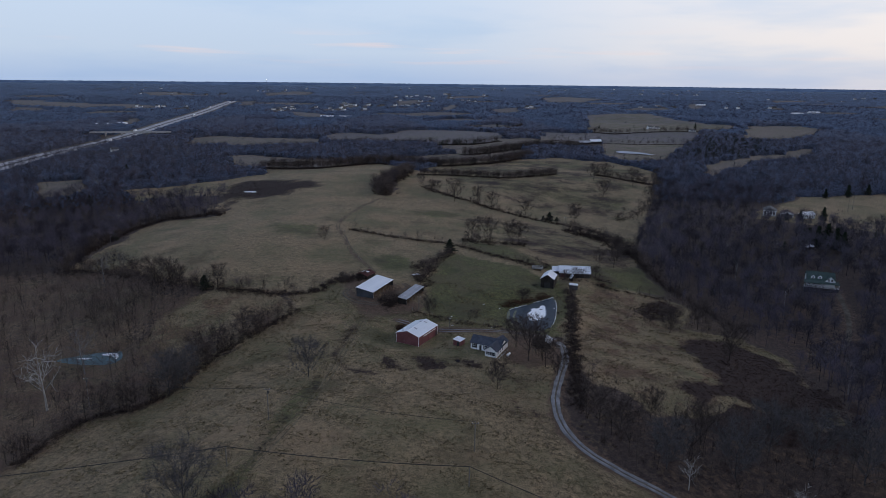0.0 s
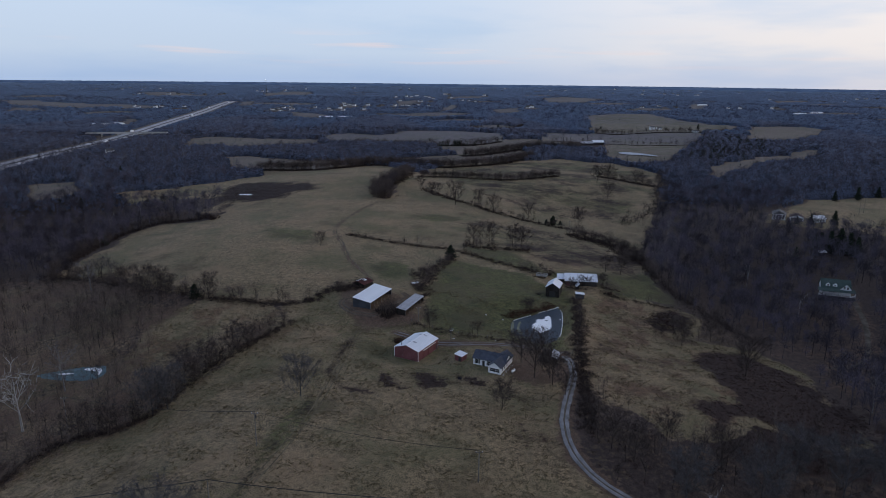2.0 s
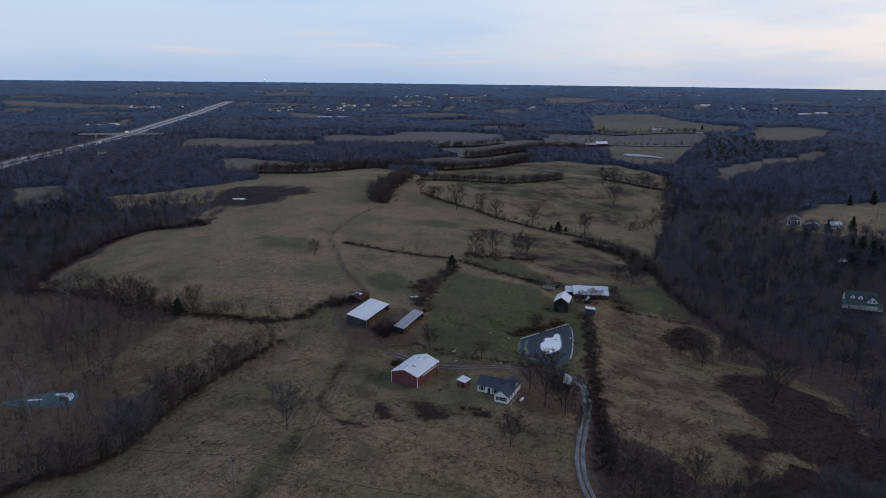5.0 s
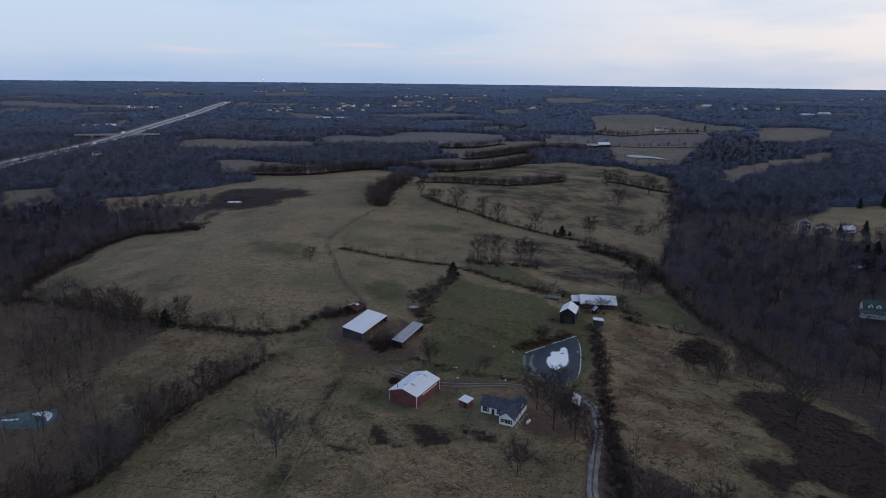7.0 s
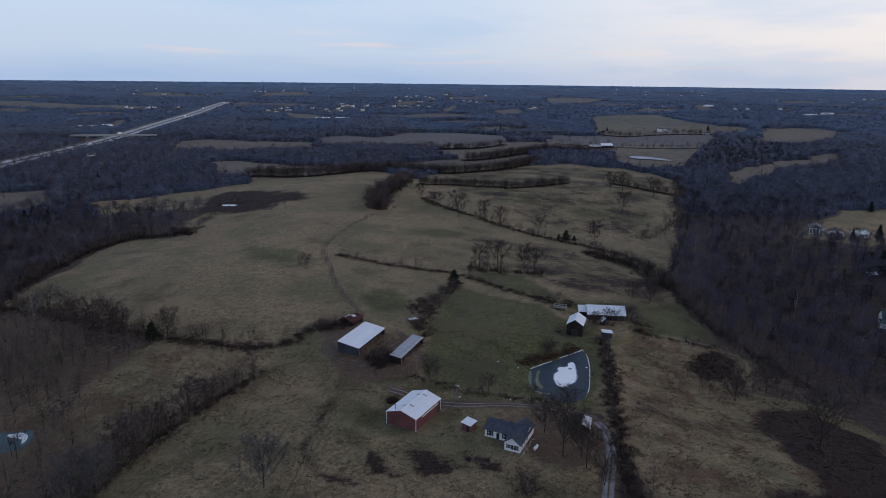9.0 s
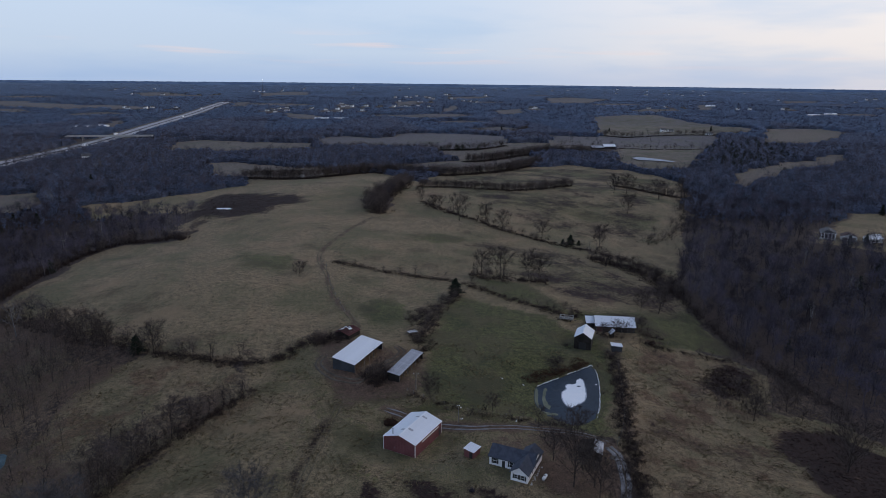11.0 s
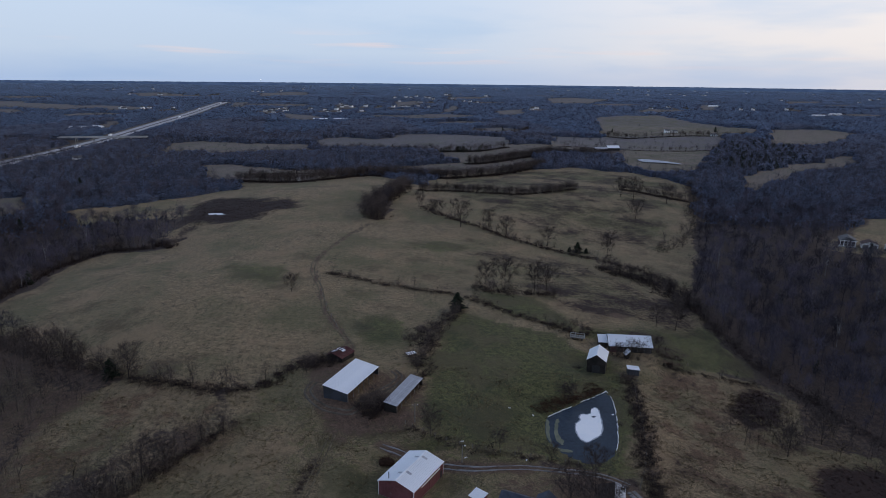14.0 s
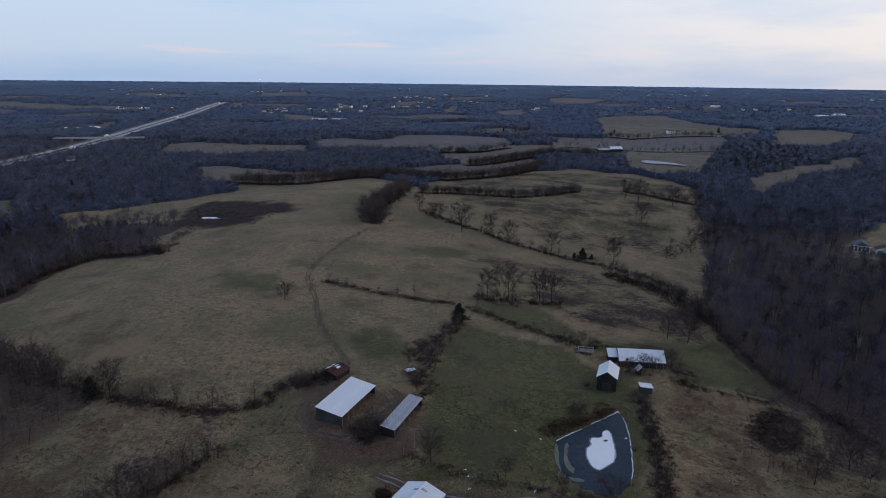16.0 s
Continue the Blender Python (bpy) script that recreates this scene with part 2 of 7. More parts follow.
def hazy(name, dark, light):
    """Far woods with their blue haze painted in as a steady glow."""
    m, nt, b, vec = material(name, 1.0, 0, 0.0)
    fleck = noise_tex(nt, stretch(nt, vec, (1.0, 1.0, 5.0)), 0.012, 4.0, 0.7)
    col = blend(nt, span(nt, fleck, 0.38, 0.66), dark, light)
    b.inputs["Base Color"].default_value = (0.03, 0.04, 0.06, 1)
    # Emission imitates haze; the ridge is no source of light.
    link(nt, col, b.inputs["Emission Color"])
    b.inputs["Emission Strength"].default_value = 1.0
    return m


RIDGE_NEAR = hazy("glowing_haze_ridge", (0.026, 0.046, 0.100), (0.048, 0.078, 0.150))
RIDGE_FAR = hazy("glowing_haze_far_ridge", (0.066, 0.120, 0.240), (0.098, 0.165, 0.300))
LAMP, _nt, _b, _v = material("lamp", 0.4)
_b.inputs["Emission Color"].default_value = (1.0, 0.95, 0.9, 1)
_b.inputs["Emission Strength"].default_value = 1.5


# ---- lie of the land ----
HILLS_SOUTH = [(-160, 120, 52, -14.1), (-60, 120, 52, 7.9), (20, 120, 52, -0.6), (110, 120, 52, -13.2), (-110, 190, 52, -4.9), (-35, 190, 52, 3.3), (40, 190, 52, -1.0), (100, 190, 52, 9.1), (170, 190, 52, -8.9), (-150, 250, 52, -5.4), (-75, 250, 52, -3.6), (0, 250, 52, 0.4), (60, 250, 52, -3.8), (125, 250, 52, -2.1), (200, 250, 52, -4.7), (-220, 310, 66, -16.0), (-110, 310, 66, 5.7), (-30, 310, 66, 1.9), (45, 310, 66, 2.7), (110, 310, 66, -1.0), (180, 310, 66, -10.6), (270, 310, 66, 4.2)]
HILLS_NORTH = [(-190, 390, 66, 5.9), (-100, 390, 66, 4.0), (-30, 390, 66, -4.9), (50, 390, 66, 4.6), (130, 390, 66, -2.5), (220, 390, 66, -4.4), (-280, 470, 66, -13.4), (-160, 470, 66, -5.2), (-80, 470, 66, 6.7), (0, 470, 66, 0.1), (90, 470, 66, -3.5), (180, 470, 66, -0.6), (-200, 560, 66, 1.1), (-110, 560, 66, 4.6), (-40, 560, 66, -4.0), (40, 560, 66, 5.4), (130, 560, 66, -10.4), (240, 560, 66, 4.3), (-240, 660, 66, -5.2), (-110, 660, 66, 7.7), (10, 660, 66, 1.8), (130, 660, 66, 5.0), (250, 660, 66, -8.8)]
HIGHWAY = [(-460, 520)] + [(-484, 671), (-495, 740), (-512, 857), (-523, 991), (-542, 1151), (-587, 1446), (-631, 1782), (-678, 2066), (-712, 2298)]
PADS = [(-9, 244, 11, 0.0), (18, 230, 9, 1.9), (-30, 296, 14, 4.8), (-13, 288, 10, 3.3), (55, 319, 8, -0.3),
        (73, 342, 14, -0.7), (42, 278, 18, -0.6), (7.6, 237, 4, 1.2), (68, 318, 5, -0.6), (41.8, 241, 6, -0.2)]
POND = [(31.1, 283.4), (34.8, 286.3), (39.2, 289.5), (43.8, 293.5), (48.4, 296.7), (54.2, 301.6), (54.9, 298.7), (54.7, 293.3), (53.6, 285.3), (51.9, 277.1), (49.8, 268.3), (47.6, 262.3), (44.1, 258.6), (38.5, 257.5), (33.7, 261.5), (31.0, 265.5), (29.6, 269.7), (29.5, 274.7)]
POND_WEST = [(-156, 244), (-146, 250), (-138.7, 253.5), (-132, 255), (-128.5, 248), (-130, 241), (-142, 240.5)]
POND_FAR = [(244, 938), (256, 946), (268, 934), (281, 917), (289, 893), (280, 897), (266, 908), (252, 910), (244, 918)]
POND_SWAMP = [(-176, 578), (-166, 580), (-158, 577), (-162, 573), (-172, 573)]
POND_LEVELS = [(POND, -0.9), (POND_WEST, -10.6), (POND_SWAMP, 2.4)]


def edge_distance(poly, x, y):
    """Signed distance to a polygon's outline, positive inside."""
    p = np.array(poly, float)
    q = np.roll(p, -1, 0)
    best = np.full(x.shape, 1e18)
    inside = np.zeros(x.shape, bool)
    for (ax, ay), (bx, by) in zip(p, q):
        dx, dy = bx - ax, by - ay
        k = np.clip(((x - ax) * dx + (y - ay) * dy) / (dx * dx + dy * dy + 1e-9), 0, 1)
        best = np.minimum(best, (x - ax - k * dx) ** 2 + (y - ay - k * dy) ** 2)
        cross = (ay > y) != (by > y)
        inside ^= cross & (x < dx * (y - ay) / (dy if dy else 1e-9) + ax)
    return np.where(inside, 1, -1) * np.sqrt(best)


def line_distance(line, x, y):
    best = np.full(x.shape, 1e18)
    for (ax, ay), (bx, by) in zip(line[:-1], line[1:]):
        dx, dy = bx - ax, by - ay
        k = np.clip(((x - ax) * dx + (y - ay) * dy) / (dx * dx + dy * dy + 1e-9), 0, 1)
        best = np.minimum(best, (x - ax - k * dx) ** 2 + (y - ay - k * dy) ** 2)
    return np.sqrt(best)


def far_rise(r):
    """Lifts the land past a kilometre and levels it past three, to fit the camera's horizon."""
    d = np.maximum(r - 1150, 0)
    return 0.0203 * (np.sqrt(d * d + 250 ** 2) - 250) - 0.0150 * (np.sqrt(np.maximum(r - 2700, 0) ** 2 + 300 ** 2) - 300)


def height(x, y):
    x, y = np.asarray(x, float), np.asarray(y, float)
    r = np.hypot(x, y)
    z = np.zeros(x.shape)
    for hx, hy, hr, hz in HILLS_SOUTH + HILLS_NORTH:
        z = z + hz * np.exp(-((x - hx) ** 2 + (y - hy) ** 2) / (2 * hr * hr))
    z = z + far_rise(r)
    w = np.clip((r - 650) / 500, 0, 1)
    z = z + w * (3.5 * np.sin(x / 170 + 1) * np.sin(y / 140 + 0.5) + 2 * np.sin(x / 71 + y / 90)) + w * 3
    k = np.clip(1.6 - line_distance(HIGHWAY, x, y) / 55, 0, 1)
    k = k * k * (3 - 2 * k)
    z = z + (far_rise(r) - 1 - z) * k
    for px, py, pr, pz in PADS:
        k = np.clip(1.8 - np.hypot(x - px, y - py) / pr, 0, 1)
        k = k * k * (3 - 2 * k)
        z = z + (pz - z) * k
    for pond, level in POND_LEVELS:
        s = edge_distance(pond, x, y)
        z = np.where(s > 0, np.minimum(z, level - 0.25 - 0.2 * np.minimum(s, 4)), z)
        near = np.clip(1 + s / 5.0, 0, 1)
        z = np.where((s <= 0) & (s > -5), z + (level + 0.35 - z) * near, z)
    return z


def z_at(x, y):
    return float(height(np.array([x]), np.array([y]))[0])


# ---- plan of the fields, tracks and hedges ----
DRY = {}
DRY["west_field"] = [(-213, 363), (-212, 404), (-212, 428), (-220, 473), (-216, 487), (-204, 497), (-176, 487), (-167, 492), (-175, 512), (-186, 521), (-194, 524), (-192, 537), (-180, 546), (-176, 562), (-190, 573), (-212, 575), (-236, 572), (-267, 565), (-294, 612), (-243, 666), (-182, 700), (-206, 762), (-149, 784), (-61, 782), (-45, 752), (-52, 555), (-62, 417), (-52, 369), (-38, 329), (-50, 314), (-59, 297), (-74, 294), (-103, 303), (-140, 326), (-171, 348)]
DRY["middle_field"] = [(-62, 420), (-52, 546), (-42, 591), (-19, 614), (4, 570), (40, 512), (61, 498), (92, 477), (108, 438), (121, 415), (119, 384), (97, 362), (58, 358), (42, 395), (14, 407), (-14, 407), (-57, 415)]
DRY["east_field"] = [(-22, 694), (6, 818), (71, 852), (154, 869), (200, 844), (253, 768), (228, 690), (181, 555), (134, 513), (90, 514), (55, 529), (39, 564), (10, 605)]
DRY["track_field"] = [(-57, 408), (-14, 399), (3, 389), (-3, 361), (-11, 332), (-26, 324), (-37, 330), (-50, 369)]
DRY["strip_field"] = [(12, 394), (41, 382), (57, 355), (97, 360), (109, 346), (121, 327), (82, 322), (78, 332), (50, 351), (26, 366)]
DRY["rough_field"] = [(76, 324), (105, 327), (126, 322), (108, 283), (115, 279), (135, 280), (140, 271), (147, 260), (143, 232), (141, 214), (137, 193), (127, 178), (124, 191), (120, 203), (95, 193), (80, 186), (66, 188), (60, 204), (54, 216), (49, 216), (56, 263), (69, 313)]
DRY["near_field"] = [(-72, 287), (-49, 302), (-20, 284), (-8, 272), (26, 255), (46, 242), (46, 225), (39, 196), (37, 175), (43, 160), (63, 149), (52, 125), (-94, 119), (-145, 141), (-124, 165), (-119, 178), (-116, 190), (-109, 195), (-100, 196), (-93, 200), (-90, 214), (-86, 231), (-80, 244), (-70, 260), (-60, 274)]
DRY["hollow_field"] = [(-98, 301), (-109, 302), (-118, 299), (-124, 293), (-128, 280), (-129, 266), (-126, 256), (-122, 248), (-120, 236), (-116, 234), (-113, 246), (-107, 254), (-98, 262), (-88, 268), (-80, 274), (-66, 279), (-72, 288), (-78, 295), (-93, 302)]
DRY["creek_field"] = [(-45, 748), (-42, 588), (-19, 610), (4, 566), (40, 508), (92, 472), (108, 434), (121, 412), (140, 450), (165, 520), (181, 560), (134, 518), (90, 520), (55, 535), (39, 570), (10, 610), (-20, 696)]
DRY["core_field"] = [(-50, 314), (-62, 418), (-52, 550), (-42, 591), (-19, 612), (4, 568), (40, 510), (92, 472), (108, 436), (119, 400), (117, 372), (120, 330), (140, 284), (128, 262), (84, 206), (54, 206), (48, 225), (52, 250), (20, 258), (-8, 272), (-72, 289)]
GREEN = {}
GREEN["pasture"] = [(6, 372), (23, 361), (49, 348), (51, 331), (65, 327), (65, 310), (52, 250), (46, 241), (26, 255), (5, 260), (-8, 272), (-8, 310), (-2, 349)]
GREEN["barn_yard"] = [(-21, 259), (-4, 270), (26, 252), (26, 228), (15, 221), (-16, 219), (-34, 231), (-36, 254)]
GREEN["patch_a"] = [(-30, 487), (-9, 504), (22, 498), (26, 475), (-2, 458), (-26, 469)]
GREEN["patch_b"] = [(-37, 346), (-34, 361), (-24, 359), (-14, 352), (-12, 334), (-22, 326), (-32, 327)]
GREEN["patch_c"] = [(82, 339), (108, 341), (122, 329), (82, 324)]
GREEN["patch_e"] = [(12, 405), (42, 395), (58, 359), (98, 365), (120, 385), (121, 327), (82, 322), (78, 332), (50, 351), (26, 366)]
GREEN["patch_f"] = [(-118, 442), (-75, 434), (-66, 402), (-78, 386), (-110, 402)]
GREEN["patch_d"] = [(-52, 259), (-38, 267), (-31, 242), (-36, 206), (-40, 167), (-43, 128), (-58, 128), (-54, 160), (-50, 193)]
BRAMBLE = {}
BRAMBLE["swamp"] = [(-170, 509), (-184, 558), (-202, 622), (-191, 649), (-115, 604), (-109, 583), (-133, 547), (-166, 546), (-176, 531)]
BRAMBLE["shrub_a"] = [(93, 301), (104, 312), (112, 320), (119, 315), (114, 304), (107, 293), (93, 287)]
BRAMBLE["shrub_c"] = [(-20, 221), (-4, 223), (11, 221), (15, 216), (3, 216), (-7, 211), (-17, 213)]
BRAMBLE["barn_dirt"] = [(-47, 294), (-36, 284), (-20, 278), (-10, 281), (-21, 266), (-30, 259), (-42, 276)]
FAR_FIELDS = {}
FAR_FIELDS["crest_strip"] = [(-278, 867), (-239, 865), (-192, 843), (-118, 803), (-133, 720), (-205, 750), (-241, 760)]
FAR_FIELDS["hollow_strip"] = [(-386, 619), (-375, 632), (-357, 649), (-326, 596), (-335, 577), (-346, 559)]
FAR_FIELDS["west_a"] = [(-418, 1098), (-404, 1124), (-355, 1143), (-304, 1109), (-276, 995), (-307, 992), (-338, 969), (-364, 965)]
FAR_FIELDS["west_b"] = [(-355, 1127), (-280, 1102), (-203, 1120), (-176, 977), (-243, 962), (-299, 955)]
FAR_FIELDS["stubble_a"] = [(-214, 1179), (-195, 1240), (-178, 1262), (-121, 1208), (-84, 1231), (-67, 1294), (-4, 1303), (69, 1286), (121, 1260), (91, 1060), (55, 1027), (-3, 1025), (-69, 1023), (-120, 1034), (-168, 1024)]
FAR_FIELDS["brown_a"] = [(-3, 1085), (58, 1075), (149, 1106), (140, 988), (89, 948), (56, 911), (26, 895), (-3, 943)]
FAR_FIELDS["mid_b"] = [(-60, 852), (-3, 892), (58, 941), (116, 980), (118, 905), (56, 842), (4, 806), (-55, 812)]
FAR_FIELDS["barn_field"] = [(165, 1189), (218, 1243), (267, 1189), (204, 969), (170, 975), (142, 1000)]
FAR_FIELDS["pond_field"] = [(274, 1141), (329, 1170), (425, 1146), (321, 909), (277, 828), (224, 829), (217, 912)]
FAR_FIELDS["stubble_b"] = [(190, 1327), (280, 1291), (348, 1314), (501, 1294), (419, 1110), (295, 1056), (235, 1053), (171, 1079)]
FAR_FIELDS["hill_field"] = [(374, 1757), (482, 1867), (597, 1942), (555, 1635), (580, 1497), (632, 1449), (570, 1309), (490, 1295), (414, 1288), (324, 1264), (284, 1316)]
FAR_FIELDS["tan_field"] = [(642, 1418), (715, 1426), (760, 1402), (772, 1344), (646, 1196), (561, 1125), (509, 1130)]
FAR_FIELDS["slant_strip"] = [(320, 813), (345, 830), (392, 873), (458, 950), (526, 1004), (551, 1035), (587, 1040), (513, 926), (441, 862), (391, 816), (339, 773), (307, 741), (301, 748)]
FAR_FIELDS["house_field"] = [(280, 540), (336, 603), (414, 612), (420, 560), (307, 450), (294, 470), (274, 474), (256, 480)]
FAR_FIELDS["north_a"] = [(-1345, 2106), (-1199, 2033), (-1019, 1915), (-852, 1825), (-926, 1742), (-1063, 1806), (-1167, 1831)]
FAR_FIELDS["north_b"] = [(-1219, 2718), (-1102, 2786), (-981, 2644), (-931, 2513), (-1066, 2493)]
FAR_FIELDS["north_c"] = [(-689, 1454), (-662, 1471), (-611, 1349), (-624, 1317)]
FAR_FIELDS["north_d"] = [(-1128, 1770), (-1037, 1761), (-981, 1668), (-1043, 1639)]
FAR_FIELDS["north_e"] = [(-690, 2319), (-609, 2235), (-558, 1992), (-593, 1973)]
FAR_FIELDS["north_f"] = [(-806, 3041), (-695, 3216), (-585, 3055), (-557, 2910), (-623, 2687), (-678, 2603)]
FAR_FIELDS["north_g"] = [(-412, 1810), (-315, 1724), (-255, 1617), (-285, 1500), (-350, 1574)]
FAR_FIELDS["stubble_c"] = [(-200, 1690), (-176, 1803), (-79, 1782), (44, 1720), (30, 1690), (-118, 1725)]
FAR_FIELDS["stubble_d"] = [(-71, 1590), (-2, 1640), (95, 1625), (90, 1575), (-2, 1558)]
FAR_FIELDS["stubble_e"] = [(42, 1385), (55, 1505), (120, 1512), (170, 1458), (154, 1395), (83, 1345)]
FAR_FIELDS["north_h"] = [(-6, 1986), (30, 2266), (54, 2141), (24, 1818), (1, 1798)]
FAR_FIELDS["north_i"] = [(137, 1957), (227, 2045), (214, 1861), (137, 1752)]
FAR_FIELDS["north_j"] = [(405, 2813), (509, 2881), (665, 2746), (481, 2300), (362, 2383)]
FAR_FIELDS["north_k"] = [(830, 2302), (894, 2347), (814, 2094), (736, 2021)]
FAR_FIELDS["north_l"] = [(1307, 2680), (1444, 2690), (1322, 2465), (1201, 2465)]
FAR_FIELDS["north_m"] = [(-164, 2393), (-89, 2477), (-81, 2261), (-144, 2097)]
FAR_FIELDS["house_lawn"] = [(256, 521), (284, 527), (281, 499), (258, 484), (245, 497)]
BRAMBLE["shrub_b"] = [(102, 266), (113, 275), (128, 276), (133, 268), (141, 258), (147, 240), (148, 220), (140, 200), (122, 190), (108, 198), (98, 204), (88, 193), (80, 189), (82, 195), (85, 201), (80, 205), (85, 215), (94, 217), (102, 226), (101, 234), (102, 246), (98, 257)]
BRAMBLE["shrub_e"] = [(76, 186), (90, 196), (102, 207), (125, 212), (137, 222), (152, 225), (150, 205), (140, 190), (128, 176), (112, 176), (90, 176)]
BRAMBLE["shrub_d"] = [(121, 201), (127, 198), (131, 191), (126, 187), (119, 191)]
BANK_WOOD = [(80, 282), (103, 298), (127, 322), (136, 284), (136, 265), (115, 272), (87, 273)]
LOWER_BANK = [(50, 206), (58, 200), (66, 186), (80, 183), (97, 190), (118, 199), (112, 184), (100, 172), (66, 172), (46, 182)]
HOLLOW_WOOD = [(-189, 321), (-161, 335), (-125, 315), (-120, 303), (-131, 282), (-134, 262), (-149, 266)]
NORTH_SCRUB = [(-240, 365), (-190, 354), (-108, 306), (-122, 280), (-116, 245), (-122, 219), (-127, 205), (-130, 190), (-145, 141), (-280, 140), (-320, 300)]
LINES = {}
LINES["track"] = [(-18.0, 261.0), (-8.6, 257.2), (-0.9, 253.8), (7.5, 251.6), (15.0, 252.4), (21.4, 253.2), (28.7, 253.0), (36.0, 252.6), (42.0, 251.0), (47.2, 247.3)]
LINES["drive"] = [(46.7, 244.2), (48.4, 238.4), (46.7, 225.5), (41.6, 208.0), (37.9, 194.0), (36.9, 182.8), (38.1, 172.8), (42.1, 164.2), (49.7, 156.4), (57.2, 150.6), (65.6, 144.6)]
LINES["field_track"] = [(-34, 323), (-38, 333), (-44, 345), (-51, 362), (-58, 391), (-66, 415), (-69, 437), (-66, 464), (-59, 505), (-50, 540)]
LINES["right_drive"] = [(222.0, 353.3), (214.9, 335.3), (206.3, 314.1), (192.2, 288.7), (181.8, 276.3), (174.4, 272.2), (162.8, 269.6)]
LINES["ravine"] = [(115, 368), (126, 343), (138, 319), (146, 300), (150, 280), (153, 262)]
HEDGES = {}
SHED_YARD = [(-49, 302), (-44, 313), (-32, 313), (-20, 305), (-6, 304), (-3, 280), (-8, 269), (-29, 266), (-43, 280)]
HEDGES["h_shed_w"] = [(-49, 309), (-44, 310), (-37, 314)]
HEDGES["h_shed_b"] = [(-26, 277), (-22, 279), (-19, 285)]
HEDGES["h_shed_n"] = [(-13, 328), (-10, 335), (-8, 346)]
HEDGES["h_shed_e"] = [(-8, 300), (-5, 308), (-4, 312)]
HEDGES["h_wagon"] = [(43, 357), (49, 350), (58, 351)]
HEDGES["h_longbarn"] = [(61, 331), (69, 329), (77, 330)]
HEDGES["h_tower"] = [(47, 320), (49, 315)]
HEDGES["h_east_barn"] = [(81, 337), (82, 331), (92, 333)]
HEDGES["h_wood_edge"] = [(-216, 361), (-221, 407), (-230, 472), (-214, 500), (-186, 495)]
HEDGES["h_east_edge"] = [(252, 772), (230, 700), (204, 620), (181, 562), (140, 520)]
HEDGES["h_east_wood"] = [(123, 401), (121, 372), (126, 335), (143, 288)]
HEDGES["h_cedars"] = [(-75, 1012), (-3, 1014), (52, 1018)]
HEDGES["h_far6"] = [(42, 1380), (83, 1340), (154, 1390), (172, 1455)]
HEDGES["h_pondbank"] = [(29, 286), (34, 291), (40, 294), (47, 298), (53, 303)]
HEDGES["h_swale"] = [(-41, 206), (-43, 186), (-46, 167), (-48, 148), (-51, 132)]
HEDGES["h_ditch"] = [(-35, 255), (-39, 227), (-35, 217), (-31, 211), (-22, 208)]
HEDGES["h_mid"] = [(-59, 416), (-42, 409), (-24, 401), (-7, 395), (4, 392)]
HEDGES["h_pasture"] = [(6, 369), (-1, 352), (-8, 319), (-11, 309)]
HEDGES["h_north"] = [(9, 388), (17, 380), (29, 367), (41, 358), (52, 350)]
HEDGES["h_west"] = [(-50, 312), (-58, 295), (-74, 293), (-94, 299), (-108, 304)]
HEDGES["h_scrub"] = [(-108, 306), (-138, 320), (-162, 336), (-190, 354), (-215, 360)]
HEDGES["h_left"] = [(-62, 275), (-72, 261), (-83, 245), (-89, 231), (-92, 215), (-95, 203), (-103, 198), (-112, 198), (-119, 192), (-121, 181), (-124, 170)]
HEDGES["h_lane"] = [(65, 313), (59, 276), (54, 250), (50, 225), (47, 201), (45, 186)]
HEDGES["h_track"] = [(-13, 272), (-6.6, 267.8), (0.3, 263.3), (11, 259.4), (22.6, 257.8), (29.3, 257.4), (36.7, 256.2)]
HEDGES["h_clump"] = [(-36, 703), (-42, 646), (-52, 605), (-52, 566), (-46, 551)]
HEDGES["h_east"] = [(-23, 675), (8, 680), (33, 674), (63, 667), (90, 681), (122, 708)]
HEDGES["h_diag"] = [(-18, 604), (2, 571), (26, 542), (44, 521), (62, 508), (79, 497), (96, 490), (110, 474), (121, 452), (123, 433)]
HEDGES["h_strip"] = [(168, 727), (195, 713), (225, 689)]
HEDGES["h_field_n"] = [(-205, 795), (-124, 795), (-61, 775)]
HEDGES["h_creek"] = [(91, 470), (116, 437), (121, 401)]
HEDGES["h_long"] = [(79, 326), (99, 323), (120, 322)]
HEDGES["h_far1"] = [(-205, 752), (-133, 722), (-78, 790), (4, 771), (56, 808), (118, 884)]
HEDGES["h_far2"] = [(-168, 1022), (-120, 1032), (-69, 1021), (-3, 1023), (55, 1025), (91, 1058)]
HEDGES["h_far3"] = [(172, 976), (194, 1003)]
HEDGES["h_group"] = [(13, 407), (25, 399), (42, 400), (53, 398)]
HEDGES["h_yard"] = [(-20, 284), (-22, 275), (-12, 293), (-7, 306)]
HEDGES["h_bank"] = [(49, 342), (61, 356), (69, 349), (81, 348)]
HEDGES["h_mid_far"] = [(26, 893), (56, 909), (89, 946), (142, 990), (170, 972), (206, 966)]
HEDGES["h_pond"] = [(29, 275), (33, 286), (41, 290), (50, 294), (56, 301)]
HEDGES["h_notch"] = [(-184, 491), (-179, 505), (-166, 489)]
HEDGES["h_far4"] = [(171, 1077), (235, 1051), (295, 1054), (419, 1108)]
HEDGES["h_far5"] = [(284, 1314), (324, 1262), (414, 1286), (490, 1293), (570, 1307)]
HEDGES["h_beds"] = [(-23, 214), (-15, 213), (-3, 216), (15, 216)]
